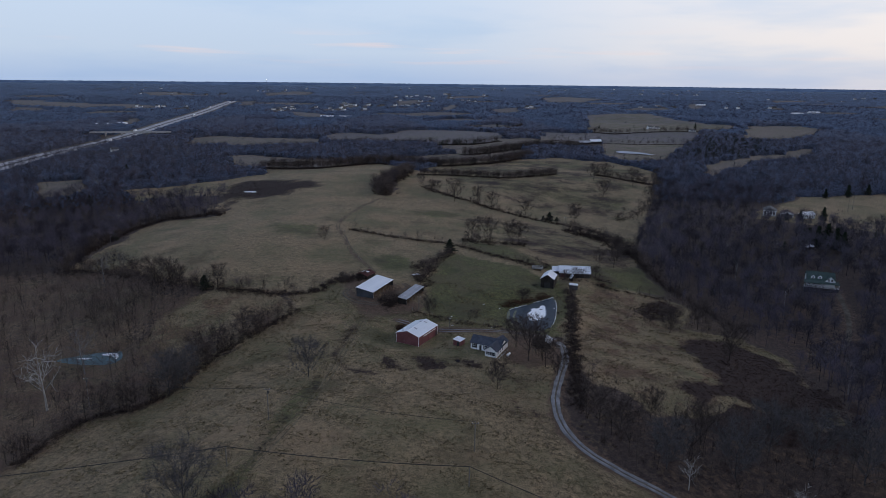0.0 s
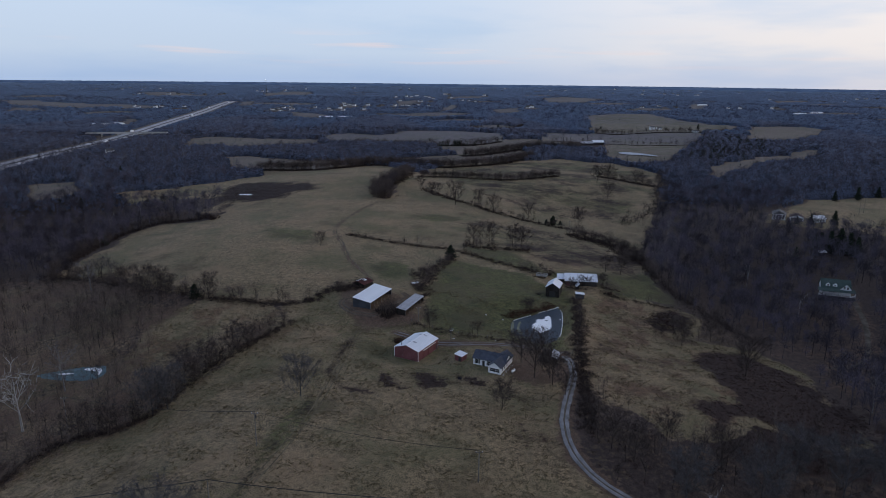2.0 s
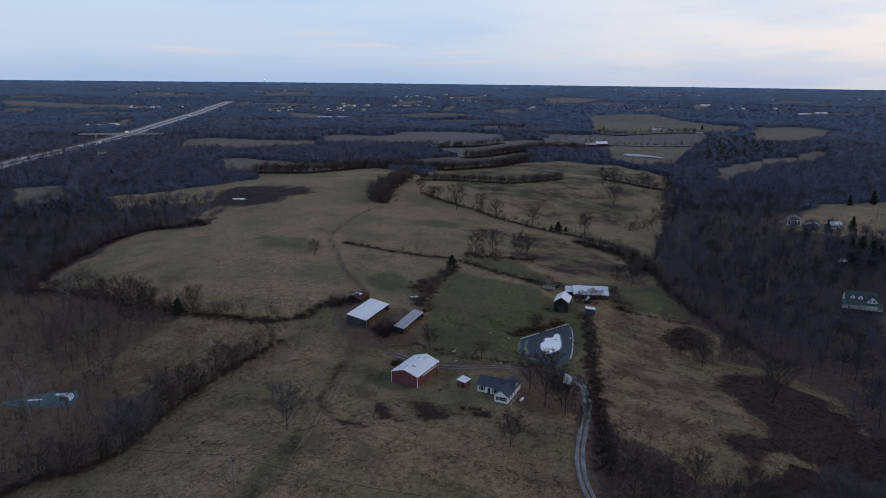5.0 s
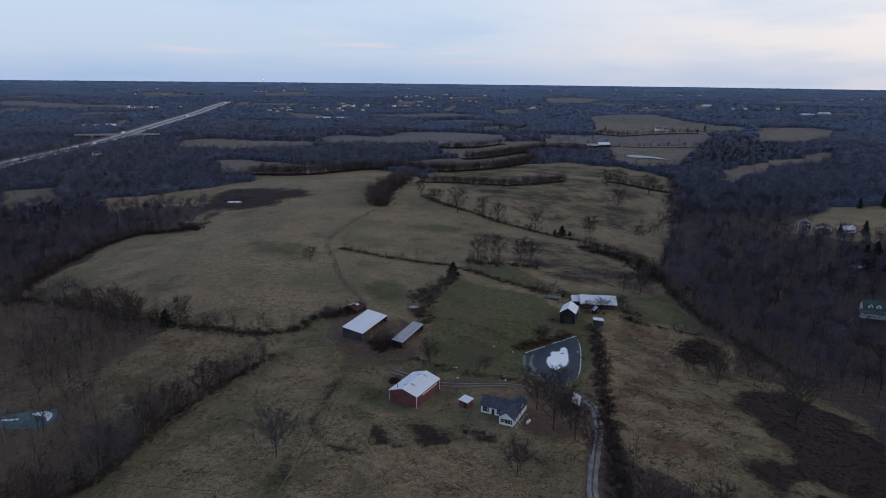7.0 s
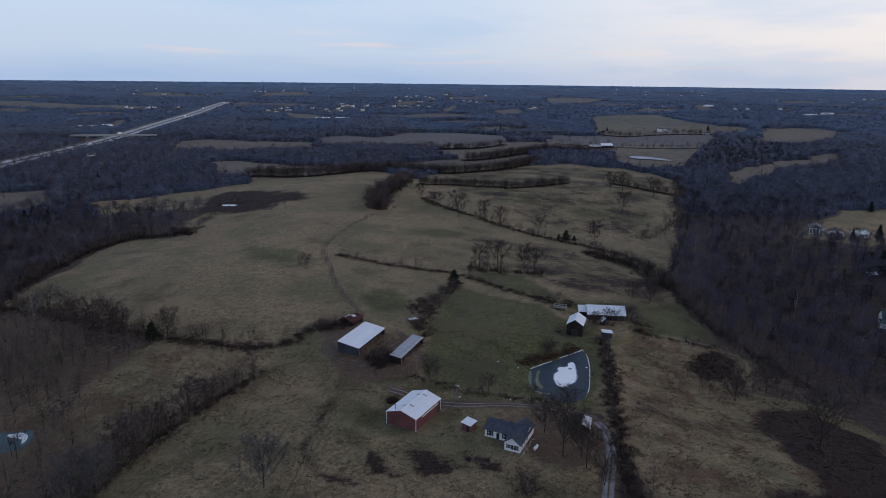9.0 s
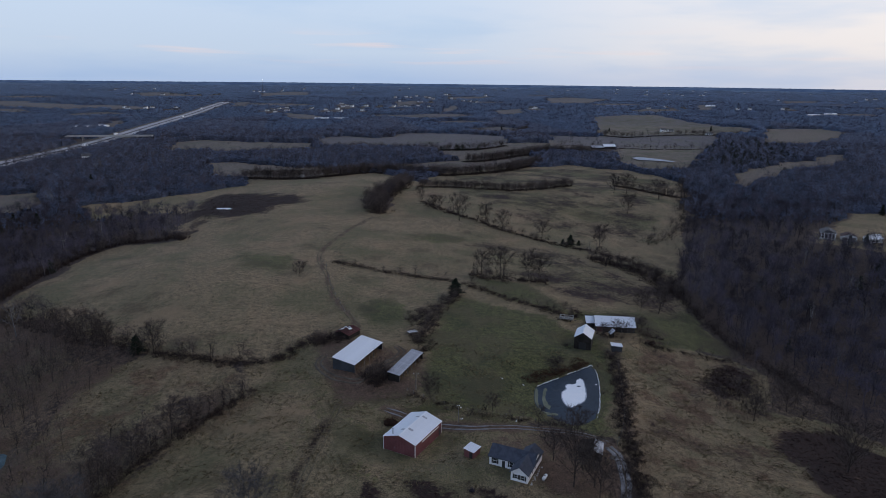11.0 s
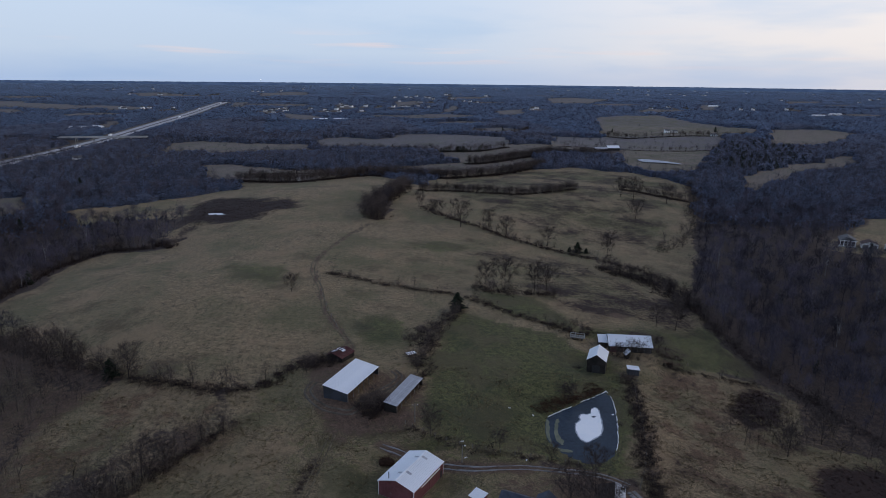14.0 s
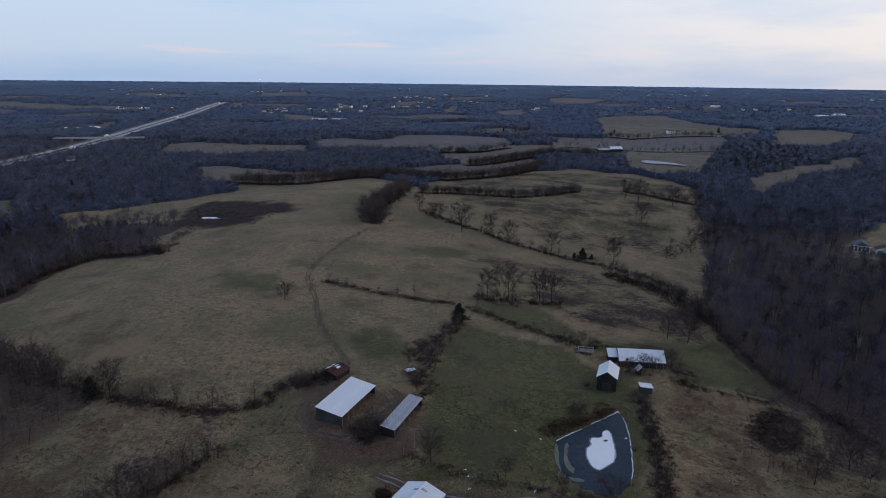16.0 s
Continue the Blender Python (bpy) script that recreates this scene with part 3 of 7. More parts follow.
VILLAGES = [(-279, 2041, 90, 12), (-422, 1991, 70, 7), (-114, 2158, 80, 7), (-18, 2516, 130, 9), (108, 2806, 140, 8), (-778, 1868, 70, 6),
            (-458, 1865, 50, 3), (671, 2131, 60, 3), (882, 3352, 160, 7), (1188, 3430, 160, 7), (902, 2127, 40, 2), (1030, 2117, 40, 2),
            (1776, 2855, 120, 5), (-1031, 2674, 120, 8), (-120, 2700, 100, 6), (264, 2013, 50, 3), (-433, 881, 10, 1),
            (-763, 3238, 120, 5), (1378, 2594, 100, 4), (-1500, 3300, 260, 7), (-500, 3900, 420, 10), (400, 3800, 380, 10), (1500, 3900, 380, 9)]
far_rng = random.Random(77)
FAR_HOMES = [(far_rng.choice((0, 0, 1, 1, 3)), vx + far_rng.gauss(0, spread * 0.6), vy + far_rng.gauss(0, spread * 0.6), far_rng.uniform(-40, 40)) for vx, vy, spread, n in VILLAGES for _ in range(n)]
SCRUB = [(-240, 365), (-190, 354), (-108, 306), (-122, 280), (-109, 248), (-93, 253), (-88, 221), (-93, 205), (-114, 176), (-145, 141), (-280, 140), (-320, 300)]
LANE_WOOD = [(46, 215), (54, 216), (60, 204), (66, 188), (80, 186), (95, 193), (120, 203), (124, 191), (127, 178), (140, 165), (165, 150), (150, 120), (66, 120), (40, 130), (66, 148), (49, 159), (42, 168), (40, 180), (42, 199)]
HEDGE_WOOD = [(-66, 277), (-73, 262), (-83, 245), (-89, 231), (-92, 215), (-95, 203), (-103, 198), (-112, 198), (-119, 192), (-121, 181), (-124, 172), (-132, 184), (-128, 196), (-124, 206), (-120, 219), (-118, 232), (-113, 243), (-105, 251), (-96, 259), (-86, 266), (-74, 275)]


def strayed(x, y):
    """Places shifted a little, so that field edges wander."""
    k = np.clip(np.hypot(x, y) / 500, 0.35, 2.2)
    dx = 2.6 * np.sin(y / 19 + x / 47) + 1.7 * np.sin(y / 7.3 - x / 23) + 0.9 * np.sin(y / 3.1 + x / 5)
    dy = 2.6 * np.sin(x / 21 + 1.7 - y / 53) + 1.7 * np.sin(x / 8.1 + y / 29) + 0.9 * np.sin(x / 3.3 - y / 6)
    return x + k * dx, y + k * dy


LOOP = [(-17.9, 304.5), (-15.6, 301.7), (-16.8, 297.3), (-22.2, 290.0), (-24.8, 284.2), (-27.3, 278.4), (-30.3, 277.2), (-37.1, 279.6), (-42.2, 285.2), (-43.9, 289.6), (-42.5, 295.3)]
YARD = [(11.8, 248.9), (30.6, 251.7), (42.7, 252.2), (46, 245.5), (47.1, 235.2), (44.5, 222), (32, 212), (24, 226), (10, 244)]


def hazed_stubble_of(x0, y0):
    """Weight of pale stubble, field by field, with distance haze put into its tone."""
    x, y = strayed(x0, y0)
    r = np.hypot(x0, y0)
    # All ground past 1450 m takes the greyed tone, imitating haze.
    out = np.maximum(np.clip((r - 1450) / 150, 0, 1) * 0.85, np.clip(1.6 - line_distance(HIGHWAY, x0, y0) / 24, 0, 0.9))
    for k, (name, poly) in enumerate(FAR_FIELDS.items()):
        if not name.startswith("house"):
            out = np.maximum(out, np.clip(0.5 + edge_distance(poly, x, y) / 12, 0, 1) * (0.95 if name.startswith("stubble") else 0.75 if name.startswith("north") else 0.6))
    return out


def cover_of(x0, y0):
    """Weights of dry grass, green grass, thicket and bare soil."""
    out = np.zeros((len(x0), 4), np.float32)
    x, y = strayed(x0, y0)
    for channel, plan, soft in ((0, DRY, 5.0), (0, FAR_FIELDS, 10.0), (1, GREEN, 14.0), (2, BRAMBLE, 7.0)):
        for poly in plan.values():
            p = np.array(poly)
            near = (x > p[:, 0].min() - 20) & (x < p[:, 0].max() + 20) & (y > p[:, 1].min() - 20) & (y < p[:, 1].max() + 20)
            if near.any():
                s = np.clip(0.5 + edge_distance(poly, x[near], y[near]) / soft, 0, 1)
                out[near, channel] = np.maximum(out[near, channel], s)
    out[:, 1] *= 0.85
    out[:, 1] = np.where((edge_distance(GREEN["barn_yard"], x, y) > -8) & (y < 262), np.minimum(out[:, 1], 0.45), out[:, 1])
    marsh = edge_distance(BRAMBLE["swamp"], x, y)
    out[:, 2] = np.where(marsh > -6, np.clip(0.56 + marsh / 40 + 0.22 * np.sin(x / 9 + 1.3 * np.sin(y / 13)) * np.sin(y / 8 - x / 21), 0.2, 0.95), out[:, 2])
    swale = edge_distance(GREEN["patch_d"], x, y)
    out[:, 1] = np.where((swale > -4) & (y < 262), np.clip(0.25 + swale / 40, 0, 0.42), out[:, 1])
    for name in ("patch_a", "patch_b", "patch_c", "patch_e", "patch_f"):
        near = edge_distance(GREEN[name], x, y)
        out[:, 1] = np.where(near > -8, np.clip((0.4 if name == "patch_e" else 0.2) + near / 30, 0, 0.65), out[:, 1])
    rough = edge_distance(DRY["rough_field"], x, y)
    out[:, 2] = np.maximum(out[:, 2], np.where(rough > 0, np.clip(0.32 + (x - 70) / 300, 0.32, 0.45), 0))
    for poly, most in ((SCRUB, 0.66), (LANE_WOOD, 0.33), (BANK_WOOD, 0.33)):
        out[:, 0] = np.maximum(out[:, 0], np.clip(0.28 + edge_distance(poly, x, y) / 40, 0, most))
    x, y = x0, y0
    r = np.hypot(x, y)
    patch = np.sin(x / 150 + 1.3) * np.sin(y / 130 + 0.4) + 0.7 * np.sin(x / 61 + y / 260 + 2) + 0.8 * np.sin(y / 38 - x / 300)
    out[:, 0] = np.maximum(out[:, 0], np.clip((patch - 1.15) * 4, 0, 1) * np.clip((r - 1450) / 150, 0, 1) * (r < 3300))
    out[:, 0] = np.maximum(out[:, 0], np.clip(1.6 - line_distance(HIGHWAY, x, y) / 24, 0, 1))
    far = np.nonzero(r > 800)[0]
    for _, vx, vy, _ in FAR_HOMES:
        out[far, 0] = np.maximum(out[far, 0], np.clip(1.3 - np.hypot(x[far] - vx, (y[far] - vy + 10) * 0.5) / 17, 0, 1))
    for name, wide in (("track", 3.5), ("drive", 4.0), ("field_track", 2.0), ("right_drive", 3.5)):
        out[:, 3] = np.maximum(out[:, 3], np.clip(1.2 - line_distance(LINES[name], x, y) / wide, 0, 0.75))
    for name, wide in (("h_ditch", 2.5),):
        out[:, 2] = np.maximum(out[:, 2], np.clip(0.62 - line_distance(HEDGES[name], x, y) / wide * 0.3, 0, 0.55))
    yard = edge_distance(BRAMBLE["barn_dirt"], x, y)
    out[:, 3] = np.maximum(out[:, 3], np.clip(0.25 + yard / 12, 0, 0.5))
    out[:, 2] = np.where(yard > -4, 0, out[:, 2])
    loop = line_distance(LOOP, x, y)
    out[:, 3] = np.maximum(out[:, 3], np.clip(0.75 - loop / 6, 0, 0.6))
    damp = np.clip((y - 225) / 30, 0, 1) * np.clip((330 - y) / 20, 0, 1) * np.clip((x + 75) / 20, 0, 1) * np.clip((40 - x) / 15, 0, 1)
    out[:, 1] = np.maximum(out[:, 1], damp * (0.44 + 0.18 * np.sin(x / 13 + y / 29) * np.sin(y / 11 - x / 17)))
    damp = np.clip((edge_distance(GREEN["patch_b"], x, y) + 6) / 12, 0, 1)
    out[:, 1] = np.maximum(out[:, 1], 0.8 * damp)
    out[:, 2] = np.maximum(out[:, 2], 0.36 * damp)
    swale = line_distance(HEDGES["h_swale"], x, y)
    out[:, 1] = np.maximum(out[:, 1], np.clip(0.75 + 0.2 * np.sin(y / 9) - swale / 9, 0, 0.6))
    out[:, 2] = np.maximum(out[:, 2], np.clip(0.50 + 0.12 * np.sin(y / 7 + x / 5) - swale / 10, 0, 0.44))
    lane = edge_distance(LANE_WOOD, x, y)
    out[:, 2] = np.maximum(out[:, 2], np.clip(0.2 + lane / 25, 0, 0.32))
    hollow = edge_distance(SCRUB, x, y)
    out[:, 3] = np.maximum(out[:, 3], np.clip(0.25 + hollow / 20, 0, 0.55))
    open_soil = (x > 60) & (y < 330) & (rough < -2)
    out[:, 3] = np.where(open_soil, np.maximum(out[:, 3], 0.40), out[:, 3])
    out[:, 0] = np.where(open_soil & (x > 104), np.minimum(out[:, 0], 0.40), out[:, 0])
    out[:, 3] = np.where((rough > 0) & (x > 108), np.maximum(out[:, 3], 0.36), out[:, 3])
    brush = edge_distance(HEDGE_WOOD, x, y)
    out[:, 3] = np.maximum(out[:, 3], np.clip(0.25 + brush / 20, 0, 0.36))
    out[:, 0] = np.where(brush > -9, np.maximum(out[:, 0], 0.58 + 0.12 * np.sin(x / 7 + y / 5)), out[:, 0])
    briar = edge_distance(BRAMBLE["shrub_b"], *strayed(x, y))
    gaps = 0.84 + 0.40 * np.sin(x / 6.1 + 1.5 * np.sin(y / 8.3)) * np.sin(y / 5.3 - x / 13) + 0.14 * np.sin(x / 2.7) * np.sin(y / 3.1)
    out[:, 2] = np.where(briar > -3, np.clip(0.42 + briar / 12, 0, 1) * np.clip(gaps + briar / 40, 0.25, 1), out[:, 2])
    for name in ("shrub_a", "shrub_b", "shrub_d", "shrub_e"):
        inside = edge_distance(BRAMBLE[name], *strayed(x, y))
        out[:, 3] = np.where(inside > -2, np.minimum(out[:, 3], 0.2), out[:, 3])
    strip = edge_distance(DRY["strip_field"], x, y)
    out[:, 2] = np.maximum(out[:, 2], np.where(x > 60, np.clip(0.3 + strip / 20, 0, 0.4), 0))
    bed = edge_distance(BRAMBLE["shrub_c"], x, y)
    out[:, 2] = np.where(bed > -1.5, np.clip(0.52 + 0.18 * np.sin(x / 2.6 + y / 4.1), 0, 0.7), np.where(bed > -6, 0.15, out[:, 2]))
    olive = np.clip(edge_distance(FAR_FIELDS["hill_field"], x, y) / 40, 0, 0.44) + np.clip(edge_distance(FAR_FIELDS["pond_field"], x, y) / 30, 0, 0.4)
    out[:, 1] = np.maximum(out[:, 1], olive)
    slope = edge_distance(DRY["middle_field"], x, y)
    out[:, 1] = np.maximum(out[:, 1], np.clip(slope / 40, 0, 0.5) * np.clip((x - 5) / 40, 0, 1) * np.clip((500 - y) / 40, 0, 1))
    worn_slope = np.clip(slope / 15, 0, 1) * np.clip((x - 15) / 30, 0, 1) * np.clip((470 - y) / 40, 0, 1)
    out[:, 2] = np.maximum(out[:, 2], worn_slope * (0.46 + 0.14 * np.sin(x / 9 + y / 23) * np.sin(y / 8 - x / 19)))
    east = np.clip(edge_distance(DRY["east_field"], x, y) / 25, 0, 1) + np.clip(slope / 15, 0, 1) * np.clip((y - 400) / 40, 0, 1) * np.clip((x + 10) / 40, 0, 1)
    east = np.clip(east, 0, 1)
    out[:, 1] = np.maximum(out[:, 1], east * (0.46 + 0.12 * np.sin(x / 31 + y / 17)))
    out[:, 2] = np.maximum(out[:, 2], east * (0.42 + 0.12 * np.sin(x / 14 + y / 37) * np.sin(y / 12 - x / 29)))
    damp = np.clip((edge_distance(GREEN["patch_e"], x, y) + 4) / 10, 0, 1) 
    out[:, 1] = np.maximum(out[:, 1], 0.8 * damp)
    damp = damp * (x > 56)
    out[:, 2] = np.maximum(out[:, 2], damp * (0.40 + 0.08 * np.sin(x / 6 + y / 11)))
    low = edge_distance([(57, 397), (98, 411), (140, 424), (124, 380), (98, 371), (77, 372), (57, 374)], x, y)
    out[:, 2] = np.maximum(out[:, 2], np.clip(0.42 + low / 30, 0, 0.60))
    bank = line_distance(HEDGES["h_pondbank"], x, y)
    out[:, 2] = np.maximum(out[:, 2], np.clip(0.6 - bank / 6, 0, 0.42))
    home = edge_distance(YARD, x, y)
    out[:, 2] = np.maximum(out[:, 2], np.clip(0.3 + home / 12, 0, 0.5))
    out[:, 3] = np.maximum(out[:, 3], np.clip(0.3 + home / 10, 0, 0.62))
    shade_lawn = edge_distance([(15, 216), (30, 222), (44, 222), (38, 196), (36, 178), (20, 172), (8, 195)], x, y)
    out[:, 2] = np.maximum(out[:, 2], np.clip(0.25 + shade_lawn / 40, 0, 0.40))
    sheds = edge_distance(SHED_YARD, x, y)
    out[:, 2] = np.maximum(out[:, 2], np.clip(0.34 + sheds / 30, 0, 0.52))
    out[:, 3] = np.maximum(out[:, 3], np.clip(0.3 + sheds / 14, 0, 0.62))
    out[:, 3] = np.maximum(out[:, 3], np.clip(1 - np.hypot(x - 31, y - 228) / 16, 0, 0.7))
    out[:, 3] = np.maximum(out[:, 3], np.clip(1 - np.hypot(x - 78, y - 376) / 9, 0, 0.9))
    return out


def rust_of(x, y):
    """Weight of russet fern and dead weeds."""
    out = np.clip(edge_distance(DRY["rough_field"], x, y) / 8, 0, 0.9)
    out = np.maximum(out, np.clip(1.0 - line_distance(HEDGES["h_left"], x, y) / 9, 0, 0.9))
    out = np.maximum(out, np.clip(1.0 - line_distance(HEDGES["h_pondbank"], x, y) / 7, 0, 1))
    out = np.maximum(out, np.clip(edge_distance(SCRUB, x, y) / 15, 0, 0.5))
    out = np.maximum(out, np.clip(edge_distance(DRY["hollow_field"], x, y) / 8 + 0.4, 0, 0.8))
    out = np.maximum(out, np.clip(edge_distance(HEDGE_WOOD, x, y) / 4 + 0.5, 0, 1))
    return np.maximum(out, np.clip(edge_distance(DRY["strip_field"], x, y) / 10, 0, 0.6))


def quick_mesh(name, verts, tris, mat, tone=None):
    me = bpy.data.meshes.new(name)
    n = len(tris)
    me.vertices.add(len(verts))
    me.vertices.foreach_set("co", np.ascontiguousarray(verts, np.float32).ravel())
    me.loops.add(3 * n)
    me.loops.foreach_set("vertex_index", np.ascontiguousarray(tris, np.int32).ravel())
    me.polygons.add(n)
    me.polygons.foreach_set("loop_start", np.arange(0, 3 * n, 3, dtype=np.int32))
    if tone is not None:
        me.attributes.new("tone", "FLOAT", "POINT").data.foreach_set("value", np.ascontiguousarray(tone, np.float32))
    me.materials.append(mat)
    me.update(calc_edges=True)
    return me


def build_ground():
    front = np.radians(np.arange(-46, 46.01, 0.4))
    back = np.radians(np.arange(49, 312, 4.0))
    az = np.concatenate([front, back])
    rad = [6.0]
    while rad[-1] < 4930:
        rad.append(rad[-1] + (6.0 if rad[-1] < 130 else max(2.4, 0.009 * rad[-1])))
    rad = np.array(rad)
    a, r = np.meshgrid(az, rad)
    x, y = (r * np.sin(a)).ravel(), (r * np.cos(a)).ravel()
    z = height(x, y)
    n, k = len(az), len(rad)
    i = np.arange(n * (k - 1)).reshape(k - 1, n)
    j = np.roll(i, -1, 1)
    quads = np.stack([i, i + n, j + n, j], -1).reshape(-1, 4)
    tris = np.concatenate([quads[:, [0, 1, 2]], quads[:, [0, 2, 3]]])
    fan = np.stack([np.full(n, len(x)), np.arange(n), np.roll(np.arange(n), -1)], -1)
    verts = np.concatenate([np.stack([x, y, z], -1), [[0, 0, z_at(0, 0)]]])
    me = quick_mesh("ground", verts, np.concatenate([tris, fan]), GROUND)
    cover = cover_of(verts[:, 0], verts[:, 1])
    me.attributes.new("cover", "FLOAT_COLOR", "POINT").data.foreach_set("color", cover.ravel())
    me.attributes.new("stubble", "FLOAT", "POINT").data.foreach_set("value", hazed_stubble_of(verts[:, 0], verts[:, 1]).astype(np.float32))
    me.attributes.new("rust", "FLOAT", "POINT").data.foreach_set("value", rust_of(verts[:, 0], verts[:, 1]).astype(np.float32))
    me.polygons.foreach_set("use_smooth", np.ones(len(me.polygons), bool))
    return tagged(new("ground", me), "rolling winter farmland of dry grass and leaf litter", "ground", kind="structure")


ground = build_ground()


def distant_ridge(radius, base, top, mat, label, seed):
    """A low backdrop ring for the skyline, its crest set to fit the camera's horizon."""
    rng = np.random.default_rng(seed)
    a = np.radians(np.arange(0, 360, 0.1))
    wave = sum(rng.uniform(0.5, 1.0) * np.sin(k * a + rng.uniform(0, 6.28)) / k ** 0.6 for k in (7, 13, 29, 53, 110, 210))
    crest = top + 1.6 * wave + rng.uniform(-1.0, 1.0, len(a))
    low = np.stack([radius * np.sin(a), radius * np.cos(a), np.full(len(a), base)], -1)
    mid = np.stack([(radius + 60) * np.sin(a), (radius + 60) * np.cos(a), crest], -1)
    far = np.stack([(radius + 140) * np.sin(a), (radius + 140) * np.cos(a), np.full(len(a), base)], -1)
    n = len(a)
    i = np.arange(n)
    j = (i + 1) % n
    tris = [np.stack(t, -1) for t in ((i, n + i, n + j), (i, n + j, j), (n + i, 2 * n + i, 2 * n + j), (n + i, 2 * n + j, n + j))]
    me = quick_mesh("backdrop", np.concatenate([low, mid, far]), np.concatenate(tris), mat)
    return tagged(new("backdrop", me), label, "distance", kind="structure")


distant_ridge(5000, 20, 66, RIDGE_NEAR, "dark blue skyline backdrop with haze painted in as glow", 3)
distant_ridge(6600, 20, 71, RIDGE_FAR, "pale blue horizon backdrop with haze painted in as glow", 4)


# ---- small builders ----
def part(name, bm, mat, parent, label=""):
    me = bpy.data.meshes.new(name)
    bmesh.ops.recalc_face_normals(bm, faces=bm.faces)
    bm.to_mesh(me)
    bm.free()
    me.materials.append(mat)
    ob = new(name, me)
    ob.parent = parent
    if label:
        ob["label"] = label
    return ob


def share(name, me, parent, m):
    ob = new(name, me)
    ob.parent = parent
    ob.matrix_basis = m
    return ob


def thing(name, label, category, x, y, z, turn=0.0, group=""):
    ob = new(name)
    ob.empty_display_size = 0.5
    ob.matrix_basis = pose(x, y, z, 0, 0, turn)
    return tagged(ob, label, category, group)


def prism(bm, pts, vec):
    """A polygon pushed along vec into a solid."""
    vec = Vector(vec)
    a = [bm.verts.new(p) for p in pts]
    b = [bm.verts.new(Vector(p) + vec) for p in pts]
    bm.faces.new(a)
    bm.faces.new(b[::-1])
    for k in range(len(a)):
        q = (k + 1) % len(a)
        bm.faces.new((a[q], a[k], b[k], b[q]))


def box(bm, x0, x1, y0, y1, z0, z1):
    prism(bm, [(x0, y0, z0), (x1, y0, z0), (x1, y1, z0), (x0, y1, z0)], (0, 0, z1 - z0))


def boxes(*rows):
    bm = bmesh.new()
    for r in rows:
        box(bm, *r)
    return bm


def rod(bm, a, b, r0, r1, sides=6):
    a, b = Vector(a), Vector(b)
    t = (b - a).to_track_quat("Z", "Y")
    ring = [[bm.verts.new(c + t @ Vector((r * math.cos(2 * math.pi * k / sides), r * math.sin(2 * math.pi * k / sides), 0))) for k in range(sides)] for c, r in ((a, r0), (b, r1))]
    for k in range(sides):
        q = (k + 1) % sides
        bm.faces.new((ring[0][k], ring[0][q], ring[1][q], ring[1][k]))
    bm.faces.new(ring[0][::-1])
    bm.faces.new(ring[1])


def rods(*rows):
    bm = bmesh.new()
    for r in rows:
        rod(bm, *r)
    return bm


def tube(pts, r, sides=4):
    """One continuous wire through the points."""
    bm = bmesh.new()
    pts = [Vector(p) for p in pts]
    rings = []
    for k, p in enumerate(pts):
        d = (pts[min(k + 1, len(pts) - 1)] - pts[max(k - 1, 0)]).normalized()
        u = d.cross(Vector((0, 0, 1))).normalized()
        v = u.cross(d)
        rings.append([bm.verts.new(p + r * (u * math.cos(math.tau * s / sides) + v * math.sin(math.tau * s / sides))) for s in range(sides)])
    for a, b in zip(rings, rings[1:]):
        for s in range(sides):
            bm.faces.new((a[s], a[(s + 1) % sides], b[(s + 1) % sides], b[s]))
    bm.faces.new(rings[0][::-1])
    bm.faces.new(rings[-1])
    bm.normal_update()
    return bm


def smooth_line(pts, step):
    """Points along a rounded line."""
    p = [Vector((*q, 0)) for q in pts]
    out = []
    for k in range(len(p) - 1):
        a, b, c, d = p[max(k - 1, 0)], p[k], p[k + 1], p[min(k + 2, len(p) - 1)]
        n = max(2, int((c - b).length / step))
        for s in range(n):
            u = s / n
            out.append(0.5 * ((2 * b) + (c - a) * u + (2 * a - 5 * b + 4 * c - d) * u * u + (3 * b - a - 3 * c + d) * u ** 3))
    return out + [p[-1]]


def ribbon(name, pts, wide, mat, label, lift=0.12, step=2.0, offset=0.0, ragged=0.0, parent=None):
    """A strip of road draped on the ground."""
    line = smooth_line(pts, step)
    rng = random.Random(len(line))
    bm = bmesh.new()
    rows = []
    for k, p in enumerate(line):
        d = (line[min(k + 1, len(line) - 1)] - line[max(k - 1, 0)]).normalized()
        side = Vector((d.y, -d.x, 0))
        row = []
        for u in (-0.5, -0.17, 0.17, 0.5):
            q = p + side * (offset + u * (wide + (rng.uniform(-ragged, ragged) if abs(u) == 0.5 else 0)))
            row.append(bm.verts.new((q.x, q.y, z_at(q.x, q.y) + lift - (0.10 if abs(u) == 0.5 else 0))))
        rows.append(row)
    for r, s in zip(rows, rows[1:]):
        for k in range(3):
            bm.faces.new((r[k], r[k + 1], s[k + 1], s[k]))
    ob = part(name, bm, mat, parent)
    for f in ob.data.polygons:
        f.use_smooth = True
    return tagged(ob, label, "road", kind="structure") if parent is None else ob


def plate(name, pts, z, mat, label, category="water", rounds=2, parent=None, jitter=0.0):
    """A flat sheet with a softened outline."""
    p = [Vector((*q, 0)) for q in pts]
    rng = random.Random(3)
    for _ in range(rounds):
        p = [v for a, b in zip(p, p[1:] + p[:1]) for v in (a.lerp(b, 0.22), a.lerp(b, 0.78))]
    if jitter:
        p = [v + Vector((rng.uniform(-jitter, jitter), rng.uniform(-jitter, jitter), 0)) for v in p]
    bm = bmesh.new()
    prism(bm, [(v.x, v.y, z - 0.06) for v in p], (0, 0, 0.06))
    ob = part(name, bm, mat, parent)
    return tagged(ob, label, category, kind="structure") if parent is None else ob


